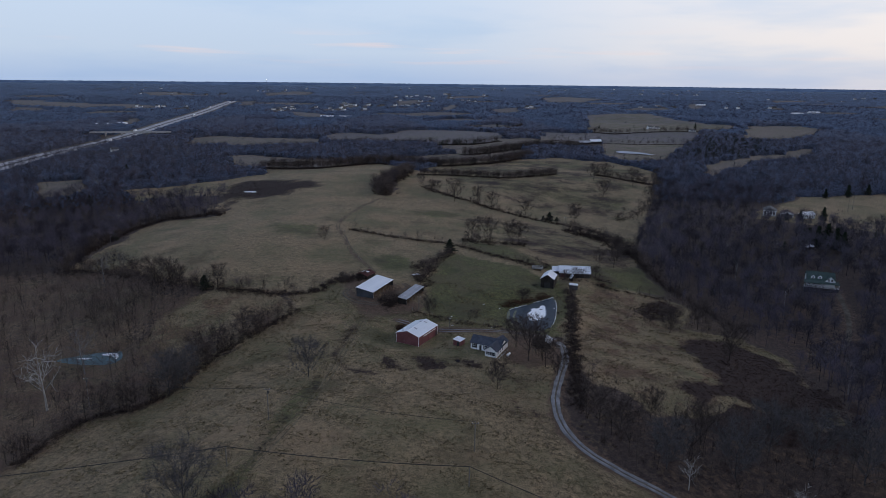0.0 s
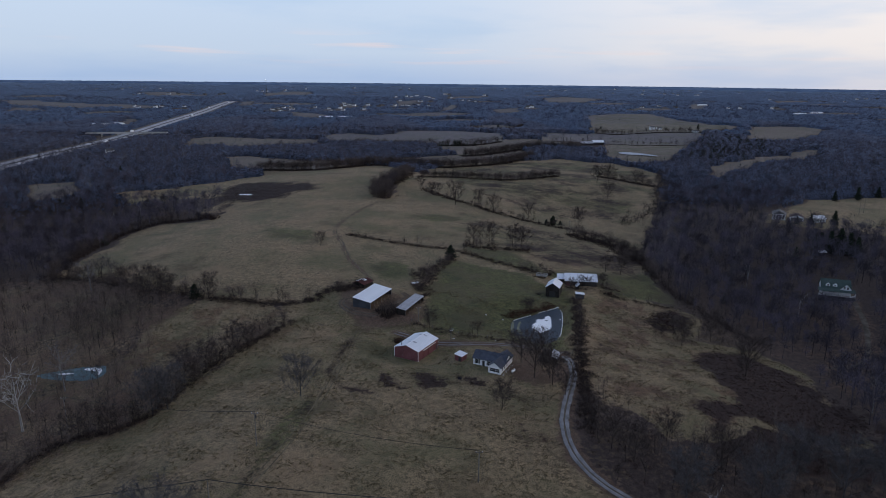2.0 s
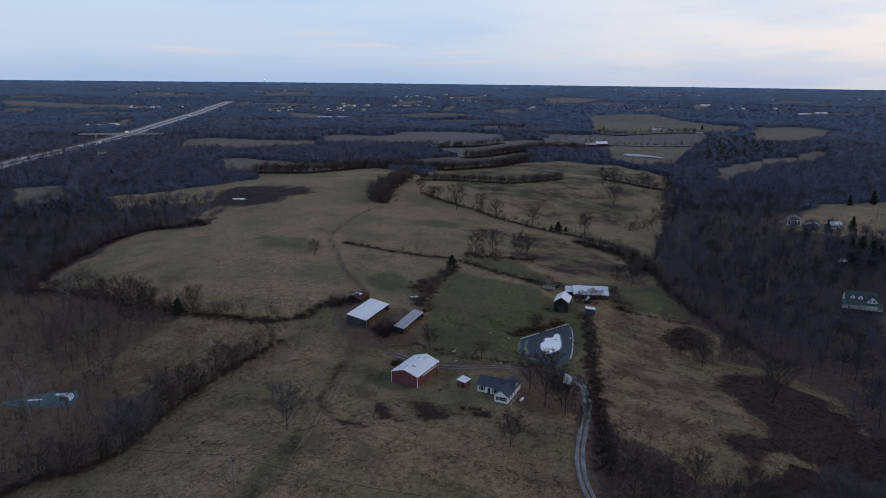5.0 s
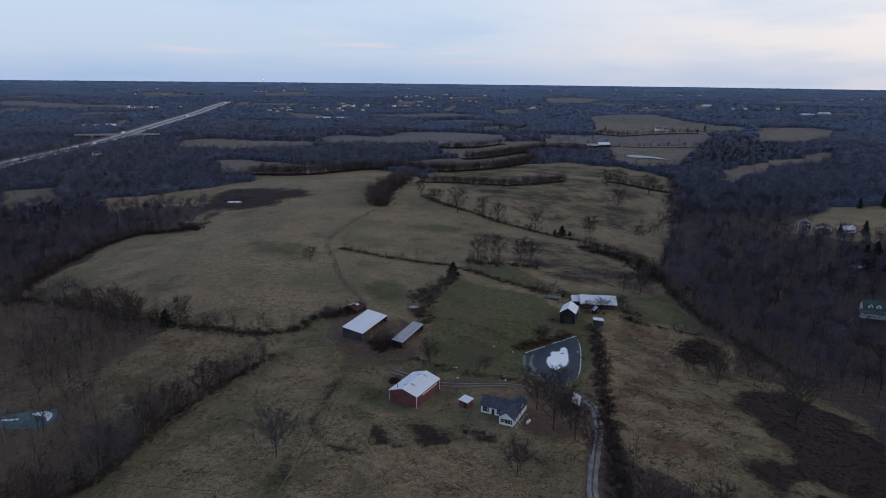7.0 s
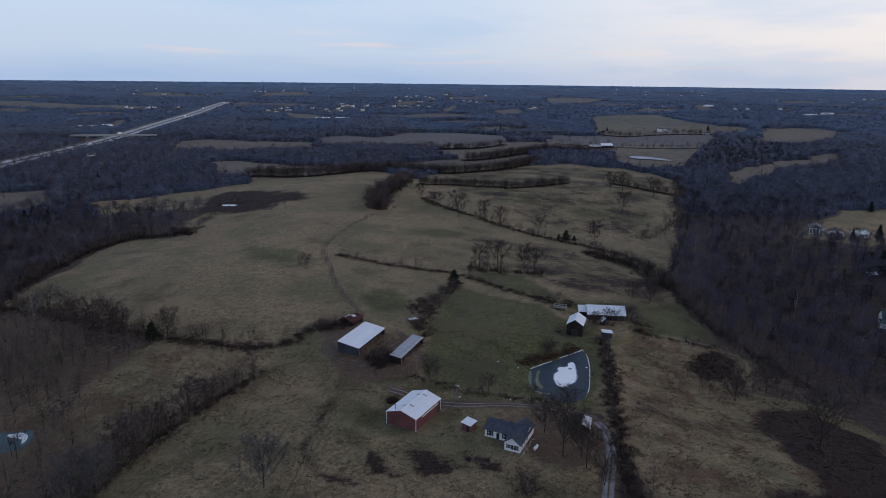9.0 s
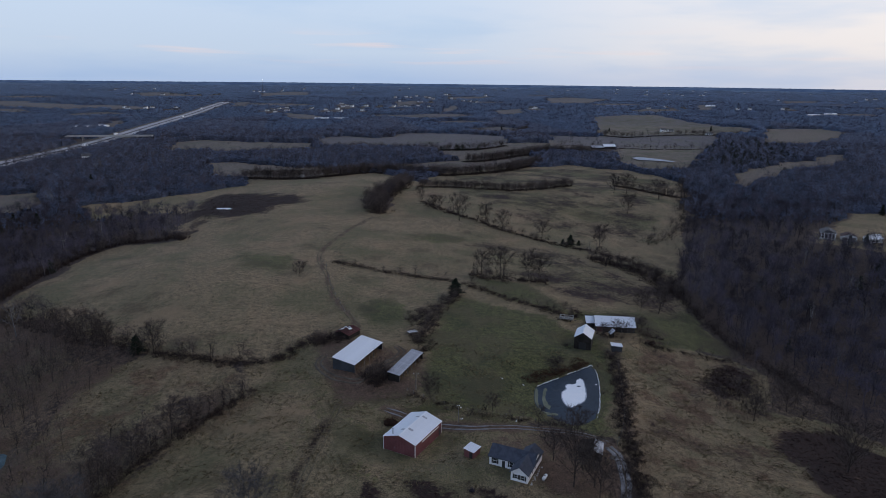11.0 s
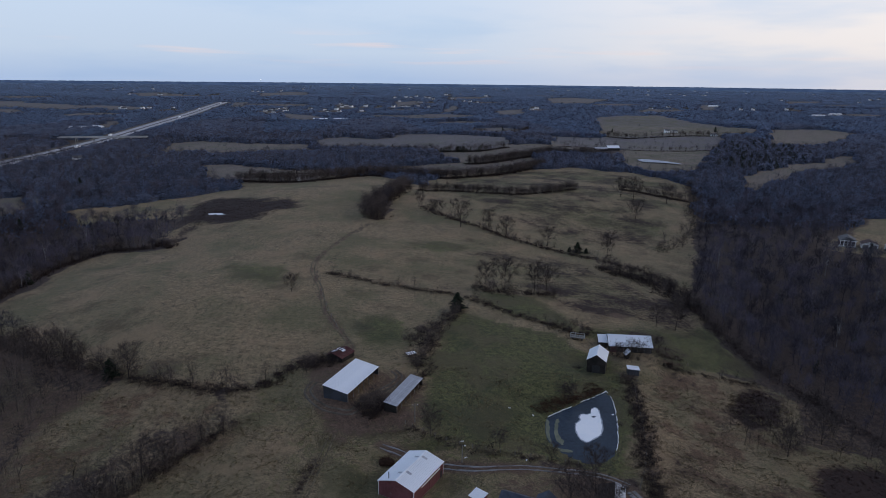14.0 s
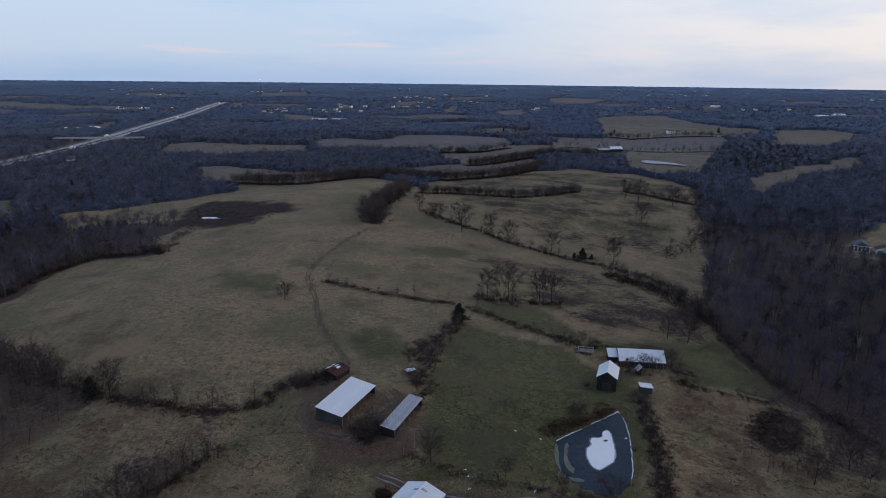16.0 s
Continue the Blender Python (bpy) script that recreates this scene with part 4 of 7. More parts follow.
# ---- roads and water ----
drive = ribbon("gravel_drive", LINES["drive"], 3.0, RUT, "gravel farm drive curving past the house", 0.14, 2.0, 0, 0.7)
for side in (-0.72, 0.72):
    ribbon("wheel_lane", LINES["drive"], 1.25, GRAVEL, "", 0.20, 2.0, side, 0.3, drive)
for side in (-0.85, 0.85):
    ribbon("wheel_rut", LINES["track"], 0.55, GRAVEL, "", 0.13, 1.5, side, 0.35, drive)
track = ribbon("field_track", LINES["field_track"], 0.55, WORN_GRASS, "worn wheel track up the pasture", 0.14, 3.0, -0.9, 0.3)
ribbon("wheel_rut", LINES["field_track"], 0.55, WORN_GRASS, "", 0.14, 3.0, 0.9, 0.3, track)
ribbon("house_drive", LINES["right_drive"], 2.4, RUT, "gravel drive winding through bare woods", 0.2, 3.0, 0, 0.5)
ribbon("yard_track", LOOP, 0.7, RUT, "muddy wheel track round the tin shed", 0.14, 1.5, -0.9, 0.2)
ribbon("yard_track", LOOP, 0.7, RUT, "muddy wheel track round the tin shed", 0.14, 1.5, 0.9, 0.2)
ribbon("barn_track", [(-32.5, 266.6), (-35.2, 236.5), (-37.3, 207.3), (-39.2, 188.2), (-41.2, 175.2), (-44.3, 159.5), (-47.7, 145.0)], 0.45, WORN_GRASS, "faint wheel track across dry pasture", 0.13, 2.0, -0.85, 0.25)
ribbon("barn_track", [(-32.5, 266.6), (-35.2, 236.5), (-37.3, 207.3), (-39.2, 188.2), (-41.2, 175.2), (-44.3, 159.5), (-47.7, 145.0)], 0.45, WORN_GRASS, "faint wheel track across dry pasture", 0.13, 2.0, 0.85, 0.25)

pond = plate("pond", POND, -0.9, ICE, "frozen farm pond with dark ice")
SNOW_PATCH = [(48.1, 290.2), (48.7, 288.2), (48.1, 284.4), (48.0, 281.9), (47.1, 277.0), (46.0, 273.5), (44.2, 271.8), (42.3, 270.1), (40.8, 269.0), (39.4, 270.6), (39.0, 273.4), (39.0, 276.3), (39.9, 279.9), (41.7, 281.7), (41.6, 284.2), (42.9, 285.8), (44.4, 285.3), (45.9, 286.2), (46.2, 288.8)]


def grown(pts, by):
    """The outline pushed outwards from its middle."""
    mx, my = sum(p[0] for p in pts) / len(pts), sum(p[1] for p in pts) / len(pts)
    return [(x + by * (x - mx) / math.hypot(x - mx, y - my), y + by * (y - my) / math.hypot(x - mx, y - my)) for x, y in pts]


plate("frost_fringe", grown(SNOW_PATCH, 0.45), -0.88, FROST, "", rounds=3, parent=pond, jitter=0.16)
plate("snow_patch", grown(SNOW_PATCH, -0.05), -0.86, SNOW, "", rounds=2, parent=pond, jitter=0.13)["label"] = "white snow crust on the ice"
plate("thin_ice_hole", [(45.2, 284.0), (46.2, 284.7), (47.2, 284.3), (46.1, 283.3)], -0.84, FROST, "", rounds=2, parent=pond)
plate("thin_ice_hole", [(45.5, 284.0), (46.2, 284.5), (46.9, 284.2), (46.1, 283.5)], -0.825, ICE, "", rounds=2, parent=pond)
plate("algae_band", [(31.4, 282.8), (31.9, 280.3), (30.8, 275.6), (30.5, 269.9), (30.8, 266.5), (30.2, 266.9), (29.7, 272.1), (29.8, 276.1), (30.5, 280.3)], -0.87, SCUM, "", rounds=2, parent=pond, jitter=0.24)
plate("algae_band", [(35.0, 283.5), (34.9, 280.4), (33.3, 276.8), (33.4, 272.2), (34.4, 269.1), (33.5, 267.3), (32.2, 269.4), (31.9, 273.3), (32.7, 277.9), (34.0, 281.6)], -0.87, SCUM, "", rounds=2, parent=pond, jitter=0.30)
plate("algae_band", [(30.9, 266.7), (32.7, 265.5), (35.8, 264.7), (35.8, 263.5), (32.1, 263.8), (30.6, 265.4)], -0.87, SCUM, "", rounds=2, parent=pond, jitter=0.15)
plate("frost_spot", [(52.0, 285.6), (52.7, 286.0), (52.9, 285.4), (52.3, 285.1)], -0.86, SNOW, "", rounds=2, parent=pond)
rim_rng = random.Random(8)
for (ax, ay), (bx, by) in zip(POND[:12], POND[1:12]):
    n = max(3, int(math.hypot(bx - ax, by - ay) / 1.0))
    bm = bmesh.new()
    last = None
    for k in range(n + 1):
        u = k / n
        w = rim_rng.choice((0.07, 0.09, 0.12, 0.20)) * (0.8 if 0 < k < n else 0.5)
        d = Vector((bx - ax, by - ay)).normalized()
        c = Vector((ax, ay)) + Vector((bx - ax, by - ay)) * u + Vector((-d.y, d.x)) * rim_rng.uniform(-0.22, 0.12)
        row = (c - Vector((-d.y, d.x)) * w, c + Vector((-d.y, d.x)) * w)
        if last and rim_rng.random() < 0.88:
            prism(bm, [(q.x, q.y, -0.85) for q in (last[0], row[0], row[1], last[1])], (0, 0, 0.10))
        last = row
    part("ice_rim", bm, SNOW, pond, "broken white ice along the bank")
west_pond = plate("pond", POND_WEST, -10.6, TEAL_ICE, "small teal icy pond in a wooded hollow")
plate("snow_patch", [(-139.5, 250.8), (-134, 253.2), (-130.5, 249.5), (-131, 245.5), (-132.2, 248.5), (-136, 249.6)], -10.57, SNOW, "", rounds=1, parent=west_pond, jitter=0.25)
plate("snow_patch", [(-148, 246.3), (-144, 247.2), (-140, 247.5), (-143, 245.6)], -10.57, SNOW, "", rounds=2, parent=west_pond)
plate("pond", POND_FAR, max(z_at(*q) for q in POND_FAR) + 0.3, FROST, "snow-covered frozen pond beyond the fields")
plate("pond", POND_SWAMP, 2.4, SNOW, "small frozen pool in a brown marsh")


# ---- bare trees ----
def sliver(a, b, w, rng):
    """One thin tapering twig."""
    d = b - a
    s = np.cross(d, rng.normal(size=3))
    s = s / (np.linalg.norm(s) + 1e-9) * w / 2
    return [[a - s, a + s, b]]


def spike(a, b, r0, r1, sides=3):
    """A tapering round stick of triangles."""
    d = (b - a) / (np.linalg.norm(b - a) + 1e-9)
    u = np.cross(d, (0.31, 0.87, 0.2))
    u /= np.linalg.norm(u)
    v = np.cross(d, u)
    ang = np.arange(sides) * 2 * np.pi / sides
    ring = np.cos(ang)[:, None] * u + np.sin(ang)[:, None] * v
    p, q = a + ring * r0, b + ring * r1
    out = []
    for k in range(sides):
        n = (k + 1) % sides
        out += [[p[k], p[n], q[n]], [p[k], q[n], q[k]]]
    return out


def bare_tree(seed, h=14.0, limbs=8, branches=6, twigs=6, wide=0.06, spread=0.36, fine=True, low=0.28):
    """A leafless tree: its trunk and its crown as triangles."""
    rng = np.random.default_rng(seed)
    trunk, crown = [], []
    lean = np.r_[rng.normal(0, 0.03, 2) * h, 0]
    top = lean + np.array([0, 0, 0.72 * h])
    r = 0.0145 * h
    joints = [np.zeros(3), lean * 0.3 + (0, 0, low * h), lean * 0.7 + (rng.normal(0, 0.015) * h, rng.normal(0, 0.015) * h, 0.5 * h), top]
    radii = [r * 1.25, r * 0.85, r * 0.5, r * 0.2]
    for k in range(3):
        trunk += spike(joints[k], joints[k + 1], radii[k], radii[k + 1], 6 if fine else 3)
    turn = rng.uniform(0, 6.28)
    for n in range(limbs):
        at = low + (0.70 - low) * (n / max(limbs - 1, 1)) + rng.uniform(-0.03, 0.03)
        seg = min(2, int(at / 0.26))
        base = lean * at + np.array([0, 0, at * h])
        turn += 2.4 + rng.uniform(-0.5, 0.5)
        rise = rng.uniform(0.75, 1.5) + 0.6 * at
        reach = h * spread * rng.uniform(0.8, 1.15) * (1.15 - 0.55 * at)
        way = np.array([np.cos(turn), np.sin(turn), rise])
        mid = base + way * reach * 0.5 + rng.normal(0, 0.02, 3) * h
        end = mid + np.array([np.cos(turn + rng.uniform(-.5, .5)), np.sin(turn + rng.uniform(-.5, .5)), rise * 1.2]) * reach * 0.45
        end[2] = min(end[2], h * rng.uniform(0.86, 1.0))
        if fine:
            crown += spike(base, mid, r * 0.34, r * 0.19) + spike(mid, end, r * 0.19, r * 0.05)
        else:
            crown += sliver(base, end, r * 0.8, rng) + sliver(base, mid, r * 0.8, rng)
        for _ in range(branches):
            u = rng.uniform(0.15, 1.0)
            b0 = base + (mid - base) * 2 * u if u < 0.5 else mid + (end - mid) * (2 * u - 1)
            d = np.array([np.cos(turn), np.sin(turn), 0.5]) * 0.6 + rng.normal(0, 0.75, 3) + (0, 0, 0.55)
            b1 = b0 + d / np.linalg.norm(d) * h * rng.uniform(0.12, 0.26)
            b1[2] = min(b1[2], h * 1.03)
            crown += sliver(b0, b1, wide * 1.7, rng)
            for _ in range(twigs):
                t0 = b0 + (b1 - b0) * rng.uniform(0.0, 1.0)
                d = (b1 - b0) / np.linalg.norm(b1 - b0) + rng.normal(0, 0.75, 3) + (0, 0, 0.35)
                crown += sliver(t0, t0 + d / np.linalg.norm(d) * h * rng.uniform(0.07, 0.15), wide, rng)
    return np.array(trunk), np.array(crown)


def thicket(seed, n=40, h=2.0, wide=0.10):
    """A tangle of stems from one root."""
    rng = np.random.default_rng(seed)
    out = []
    for _ in range(n):
        a = np.r_[rng.normal(0, 0.28, 2) * h, rng.uniform(0, 0.35) * h]
        d = np.r_[rng.normal(0, 0.55, 2), rng.uniform(0.25, 1.0)]
        out += sliver(a, a + d * h * rng.uniform(0.4, 0.75), wide, rng)
    return np.array(out)


def evergreen(seed, h=9.0, rows=15, per=16, spread=0.24):
    """A conical cedar of drooping sprays."""
    rng = np.random.default_rng(seed)
    trunk = np.array(spike(np.zeros(3), np.array([0, 0, 0.9 * h]), 0.018 * h, 0.004 * h, 5))
    out = []
    for k in range(rows):
        z = h * (0.06 + 0.92 * k / rows)
        reach = h * spread * (1 - (k / rows) ** 1.3) + 0.04 * h
        for _ in range(per):
            t = rng.uniform(0, 6.28)
            r = reach * rng.uniform(0.45, 1.3) * (1 + 0.3 * np.sin(3 * t + 0.9 * k))
            tip = np.array([np.cos(t) * r, np.sin(t) * r, z + rng.uniform(-0.02, 0.06) * h])
            root = np.array([np.cos(t) * r * 0.15, np.sin(t) * r * 0.15, z + rng.uniform(0.0, 0.05) * h])
            s = np.array([-np.sin(t), np.cos(t), rng.uniform(-0.5, 0.5)]) * h * rng.uniform(0.035, 0.06)
            m = (tip + root) / 2 + (0, 0, 0.02 * h)
            out += [[root, m - s, tip], [root, tip, m + s], [m - s, m + s, tip - (0, 0, 0.05 * h)]]
    return trunk, np.array(out)


def soup(name, tri, mat, seed=0):
    rng = np.random.default_rng(seed)
    tone = np.repeat(rng.uniform(0.1, 0.7, len(tri)), 3)
    return quick_mesh(name, tri.reshape(-1, 3), np.arange(3 * len(tri)).reshape(-1, 3), mat, tone)


def tree_thing(name, made, mats, label, category):
    ob = thing(name, label, category, 0, 0, 0)
    for part_name, tri, mat in zip(("trunk", "crown"), made, mats):
        p = new(part_name, soup(part_name, tri, mat))
        p.parent = ob
    return ob


def plant(first, x, y, h, turn, full, label="", sink=0.15):
    size = h / full / (first.scale.x if "planted" in first else 1.0)
    m = Matrix.Translation((x, y, z_at(x, y) - sink)) @ Matrix.Rotation(turn, 4, "Z") @ Matrix.Scale(size, 4)
    if "planted" not in first:
        first["planted"] = 1
        first.matrix_basis = m
        ob = first
    else:
        ob = copy_thing(first, m)
    if label:
        ob["label"] = label
    return ob


def scatter(name, places, sizes, kinds, mat, label, category, seed=1):
    """Many plants of a few shapes joined into one mesh."""
    rng = np.random.default_rng(seed)
    places, sizes = np.asarray(places), np.asarray(sizes)
    pick = rng.integers(0, len(kinds), len(places))
    tris, tones = [], []
    for k, (tri, full, base) in enumerate(kinds):
        sel = pick == k
        if not sel.any():
            continue
        p, s = places[sel], sizes[sel] / full
        a = rng.uniform(0, 6.28, len(p))
        c, d = np.cos(a)[:, None] * s[:, None], np.sin(a)[:, None] * s[:, None]
        t = tri.reshape(-1, 3)
        fat = rng.uniform(0.85, 1.2, len(p))[:, None]
        x = (t[None, :, 0] * c - t[None, :, 1] * d) * fat + p[:, 0:1]
        y = (t[None, :, 0] * d + t[None, :, 1] * c) * fat + p[:, 1:2]
        z = t[None, :, 2] * s[:, None] + p[:, 2:3]
        tris.append(np.stack([x, y, z], -1).reshape(-1, 3))
        tones.append((rng.uniform(-0.4, 0.45, len(p))[:, None] + np.repeat(base, 3)[None, :]).ravel())
    v = np.concatenate(tris)
    me = quick_mesh(name, v, np.arange(len(v)).reshape(-1, 3), mat, np.concatenate(tones))
    return tagged(new(name, me), label, category, kind="stuff")


def wooded(x, y):
    """True where woodland stands."""
    ok = np.ones(len(x), bool)
    x0, y0 = x, y
    x, y = strayed(x, y)
    for plan, gap in ((DRY, 2.0), (GREEN, 2.0), (FAR_FIELDS, 3.0)):
        for poly in plan.values():
            p = np.array(poly)
            near = ok & (x > p[:, 0].min() - 9) & (x < p[:, 0].max() + 9) & (y > p[:, 1].min() - 9) & (y < p[:, 1].max() + 9)
            if near.any():
                ok[near] &= edge_distance(poly, x[near], y[near]) < -gap
    x, y = x0, y0
    ok &= edge_distance(POND_WEST, x, y) < -4
    ok &= edge_distance([(q[0], q[1] - 16) for q in POND_FAR], x, y) < -16
    for name, wide in (("drive", 5), ("right_drive", 5.5), ("track", 4), ("ravine", 4.2)):
        ok &= line_distance(LINES[name], x, y) > wide
    ok &= line_distance(HIGHWAY, x, y) > np.where(y < 1000, 11, 28)
    ok &= np.hypot(x - 215, y - 352) > 17
    ok &= line_distance([(-640, 1126), (-440, 1158)], x, y) > 32
    far = np.nonzero(np.hypot(x, y) > 800)[0]
    for _, vx, vy, _ in FAR_HOMES:
        ok[far] &= np.hypot(x[far] - vx, (y[far] - vy + 30) * 0.32) > 17
    ok &= np.hypot(x - 268, y - 500) > 19
    ok &= np.hypot(x - 228, y - 1005) > 48
    return ok


def in_view(x, y):
    """The wedge of land that lies ahead, with a margin."""
    return (np.abs(x) < 40 + 0.74 * np.maximum(y, 0)) & (y > 100)


def field_points(x0, x1, y0, y1, gap, seed):
    rng = np.random.default_rng(seed)
    gx, gy = np.meshgrid(np.arange(x0, x1, gap), np.arange(y0, y1, gap))
    x = gx.ravel() + rng.uniform(-0.48, 0.48, gx.size) * gap
    y = gy.ravel() + rng.uniform(-0.48, 0.48, gx.size) * gap
    keep = in_view(x, y)
    return x[keep], y[keep], rng


def wood_tree(seed, h=13.0, twigs=105, wide=0.075, spread=0.34, limbs=5, low=0.28, thick=0.012, lift=0.75, cap=0.0):
    """A crowded woodland tree: slim trunk, rounded crown of fine twigs; with a tone for each triangle."""
    rng = np.random.default_rng(seed)
    top = np.r_[rng.normal(0, 0.03, 2) * h, 0.62 * h]
    tri = spike(np.zeros(3), top, thick * h, thick * 0.4 * h, 3)
    tone = [0.42] * len(tri)
    mid = np.array([top[0], top[1], (0.5 + 0.5 * low) * h])
    size = np.array([spread, spread, 0.5 - 0.5 * low]) * h
    lobes = [mid + rng.normal(0, 0.35, 3) * size for _ in range(6)]
    for _ in range(limbs):
        q = lobes[rng.integers(6)] + rng.normal(0, 0.25, 3) * size
        tri += sliver(top * rng.uniform(0.45, 1.0), q, wide * 1.8, rng)
        tone.append(0.42)
    for _ in range(twigs):
        d = rng.normal(0, 1, 3)
        d /= np.linalg.norm(d)
        if rng.random() < cap:
            d[2] = abs(d[2])
        a = lobes[rng.integers(6)] + d * size * 0.62 * rng.uniform(0, 1) ** 0.6
        a[2] = np.clip(a[2], low * 0.6 * h, 0.98 * h)
        w = d * 0.7 + rng.normal(0, 0.45, 3) + (0, 0, lift)
        tri += sliver(a, a + w / np.linalg.norm(w) * h * rng.uniform(0.07, 0.14), wide, rng)
        tone.append(0.5)
    return np.array(tri), h, np.array(tone)


NEAR_KINDS = [wood_tree(40 + k, 13.0, 300, 0.125, (0.27, 0.32, 0.36)[k % 3], 8, 0.26, 0.010, 0.6, 0.75) for k in range(7)]
SAPLING_KINDS = [wood_tree(60 + k, 9.0, 130, 0.075, 0.27, 7, 0.2, 0.008) for k in range(5)]
BUSHY_KINDS = [wood_tree(65 + k, 7.0, 200, 0.055, 0.42, 14, 0.03, 0.008) for k in range(5)]
MID_KINDS = [wood_tree(70 + k, 13.0, 46, 0.36, 0.42, 2, 0.1, 0.008) for k in range(6)]


def far_crown(seed, h=13.0, n=13):
    rng = np.random.default_rng(seed)
    out = []
    for _ in range(n):
        c = np.r_[rng.normal(0, 0.24, 2) * h, rng.uniform(0.15, 0.9) * h]
        a = rng.normal(0, 0.07, 3) * h
        b = rng.normal(0, 0.07, 3) * h + (0, 0, 0.10 * h)
        out.append([c - a, c + a, c + b])
    # Lighter tone for far crowns, haze put into their colour.
    return np.array(out), h, np.full(n, 0.7)


FAR_KINDS = [far_crown(80 + k, 13.0, 15) for k in range(6)]
BUSH_FAR = [(thicket(95 + k, 11, 2.0, 0.24), 2.0, np.full(11, 0.4)) for k in range(4)]
FUZZY_KINDS = [wood_tree(85 + k, 8.0, 165, 0.11, (0.36, 0.42, 0.31)[k % 3], 8, 0.08, 0.012) for k in range(6)]
BUSH_KINDS = [(thicket(90 + k, 28, 2.0, 0.09), 2.0, np.full(28, 0.45)) for k in range(5)]


def crowns(x, y, cell):
    """Height and tone of a close canopy: one rounded crown in each uneven cell."""
    cx, cy = np.floor(x / cell), np.floor(y / cell)
    best, tone = np.zeros(len(x)), np.zeros(len(x))
    for ox in (-1, 0, 1):
        for oy in (-1, 0, 1):
            gx, gy = cx + ox, cy + oy
            h1 = np.modf(np.abs(np.sin(gx * 127.1 + gy * 311.7) * 43758.5453))[0]
            h2 = np.modf(np.abs(np.sin(gx * 269.5 + gy * 183.3) * 24634.6345))[0]
            h3 = np.modf(np.abs(np.sin(gx * 419.2 + gy * 371.9) * 31415.9265))[0]
            d = np.hypot(x - (gx + h1) * cell, y - (gy + h2) * cell) / (cell * (0.55 + 0.3 * h3))
            z = (4.5 + 6.0 * h3 * h1 + 2.5 * h2) * np.sqrt(np.clip(1 - d * d, 0, 1))
            tone = np.where(z > best, 0.15 + 0.7 * h2, tone)
            best = np.maximum(best, z)
    return best, tone


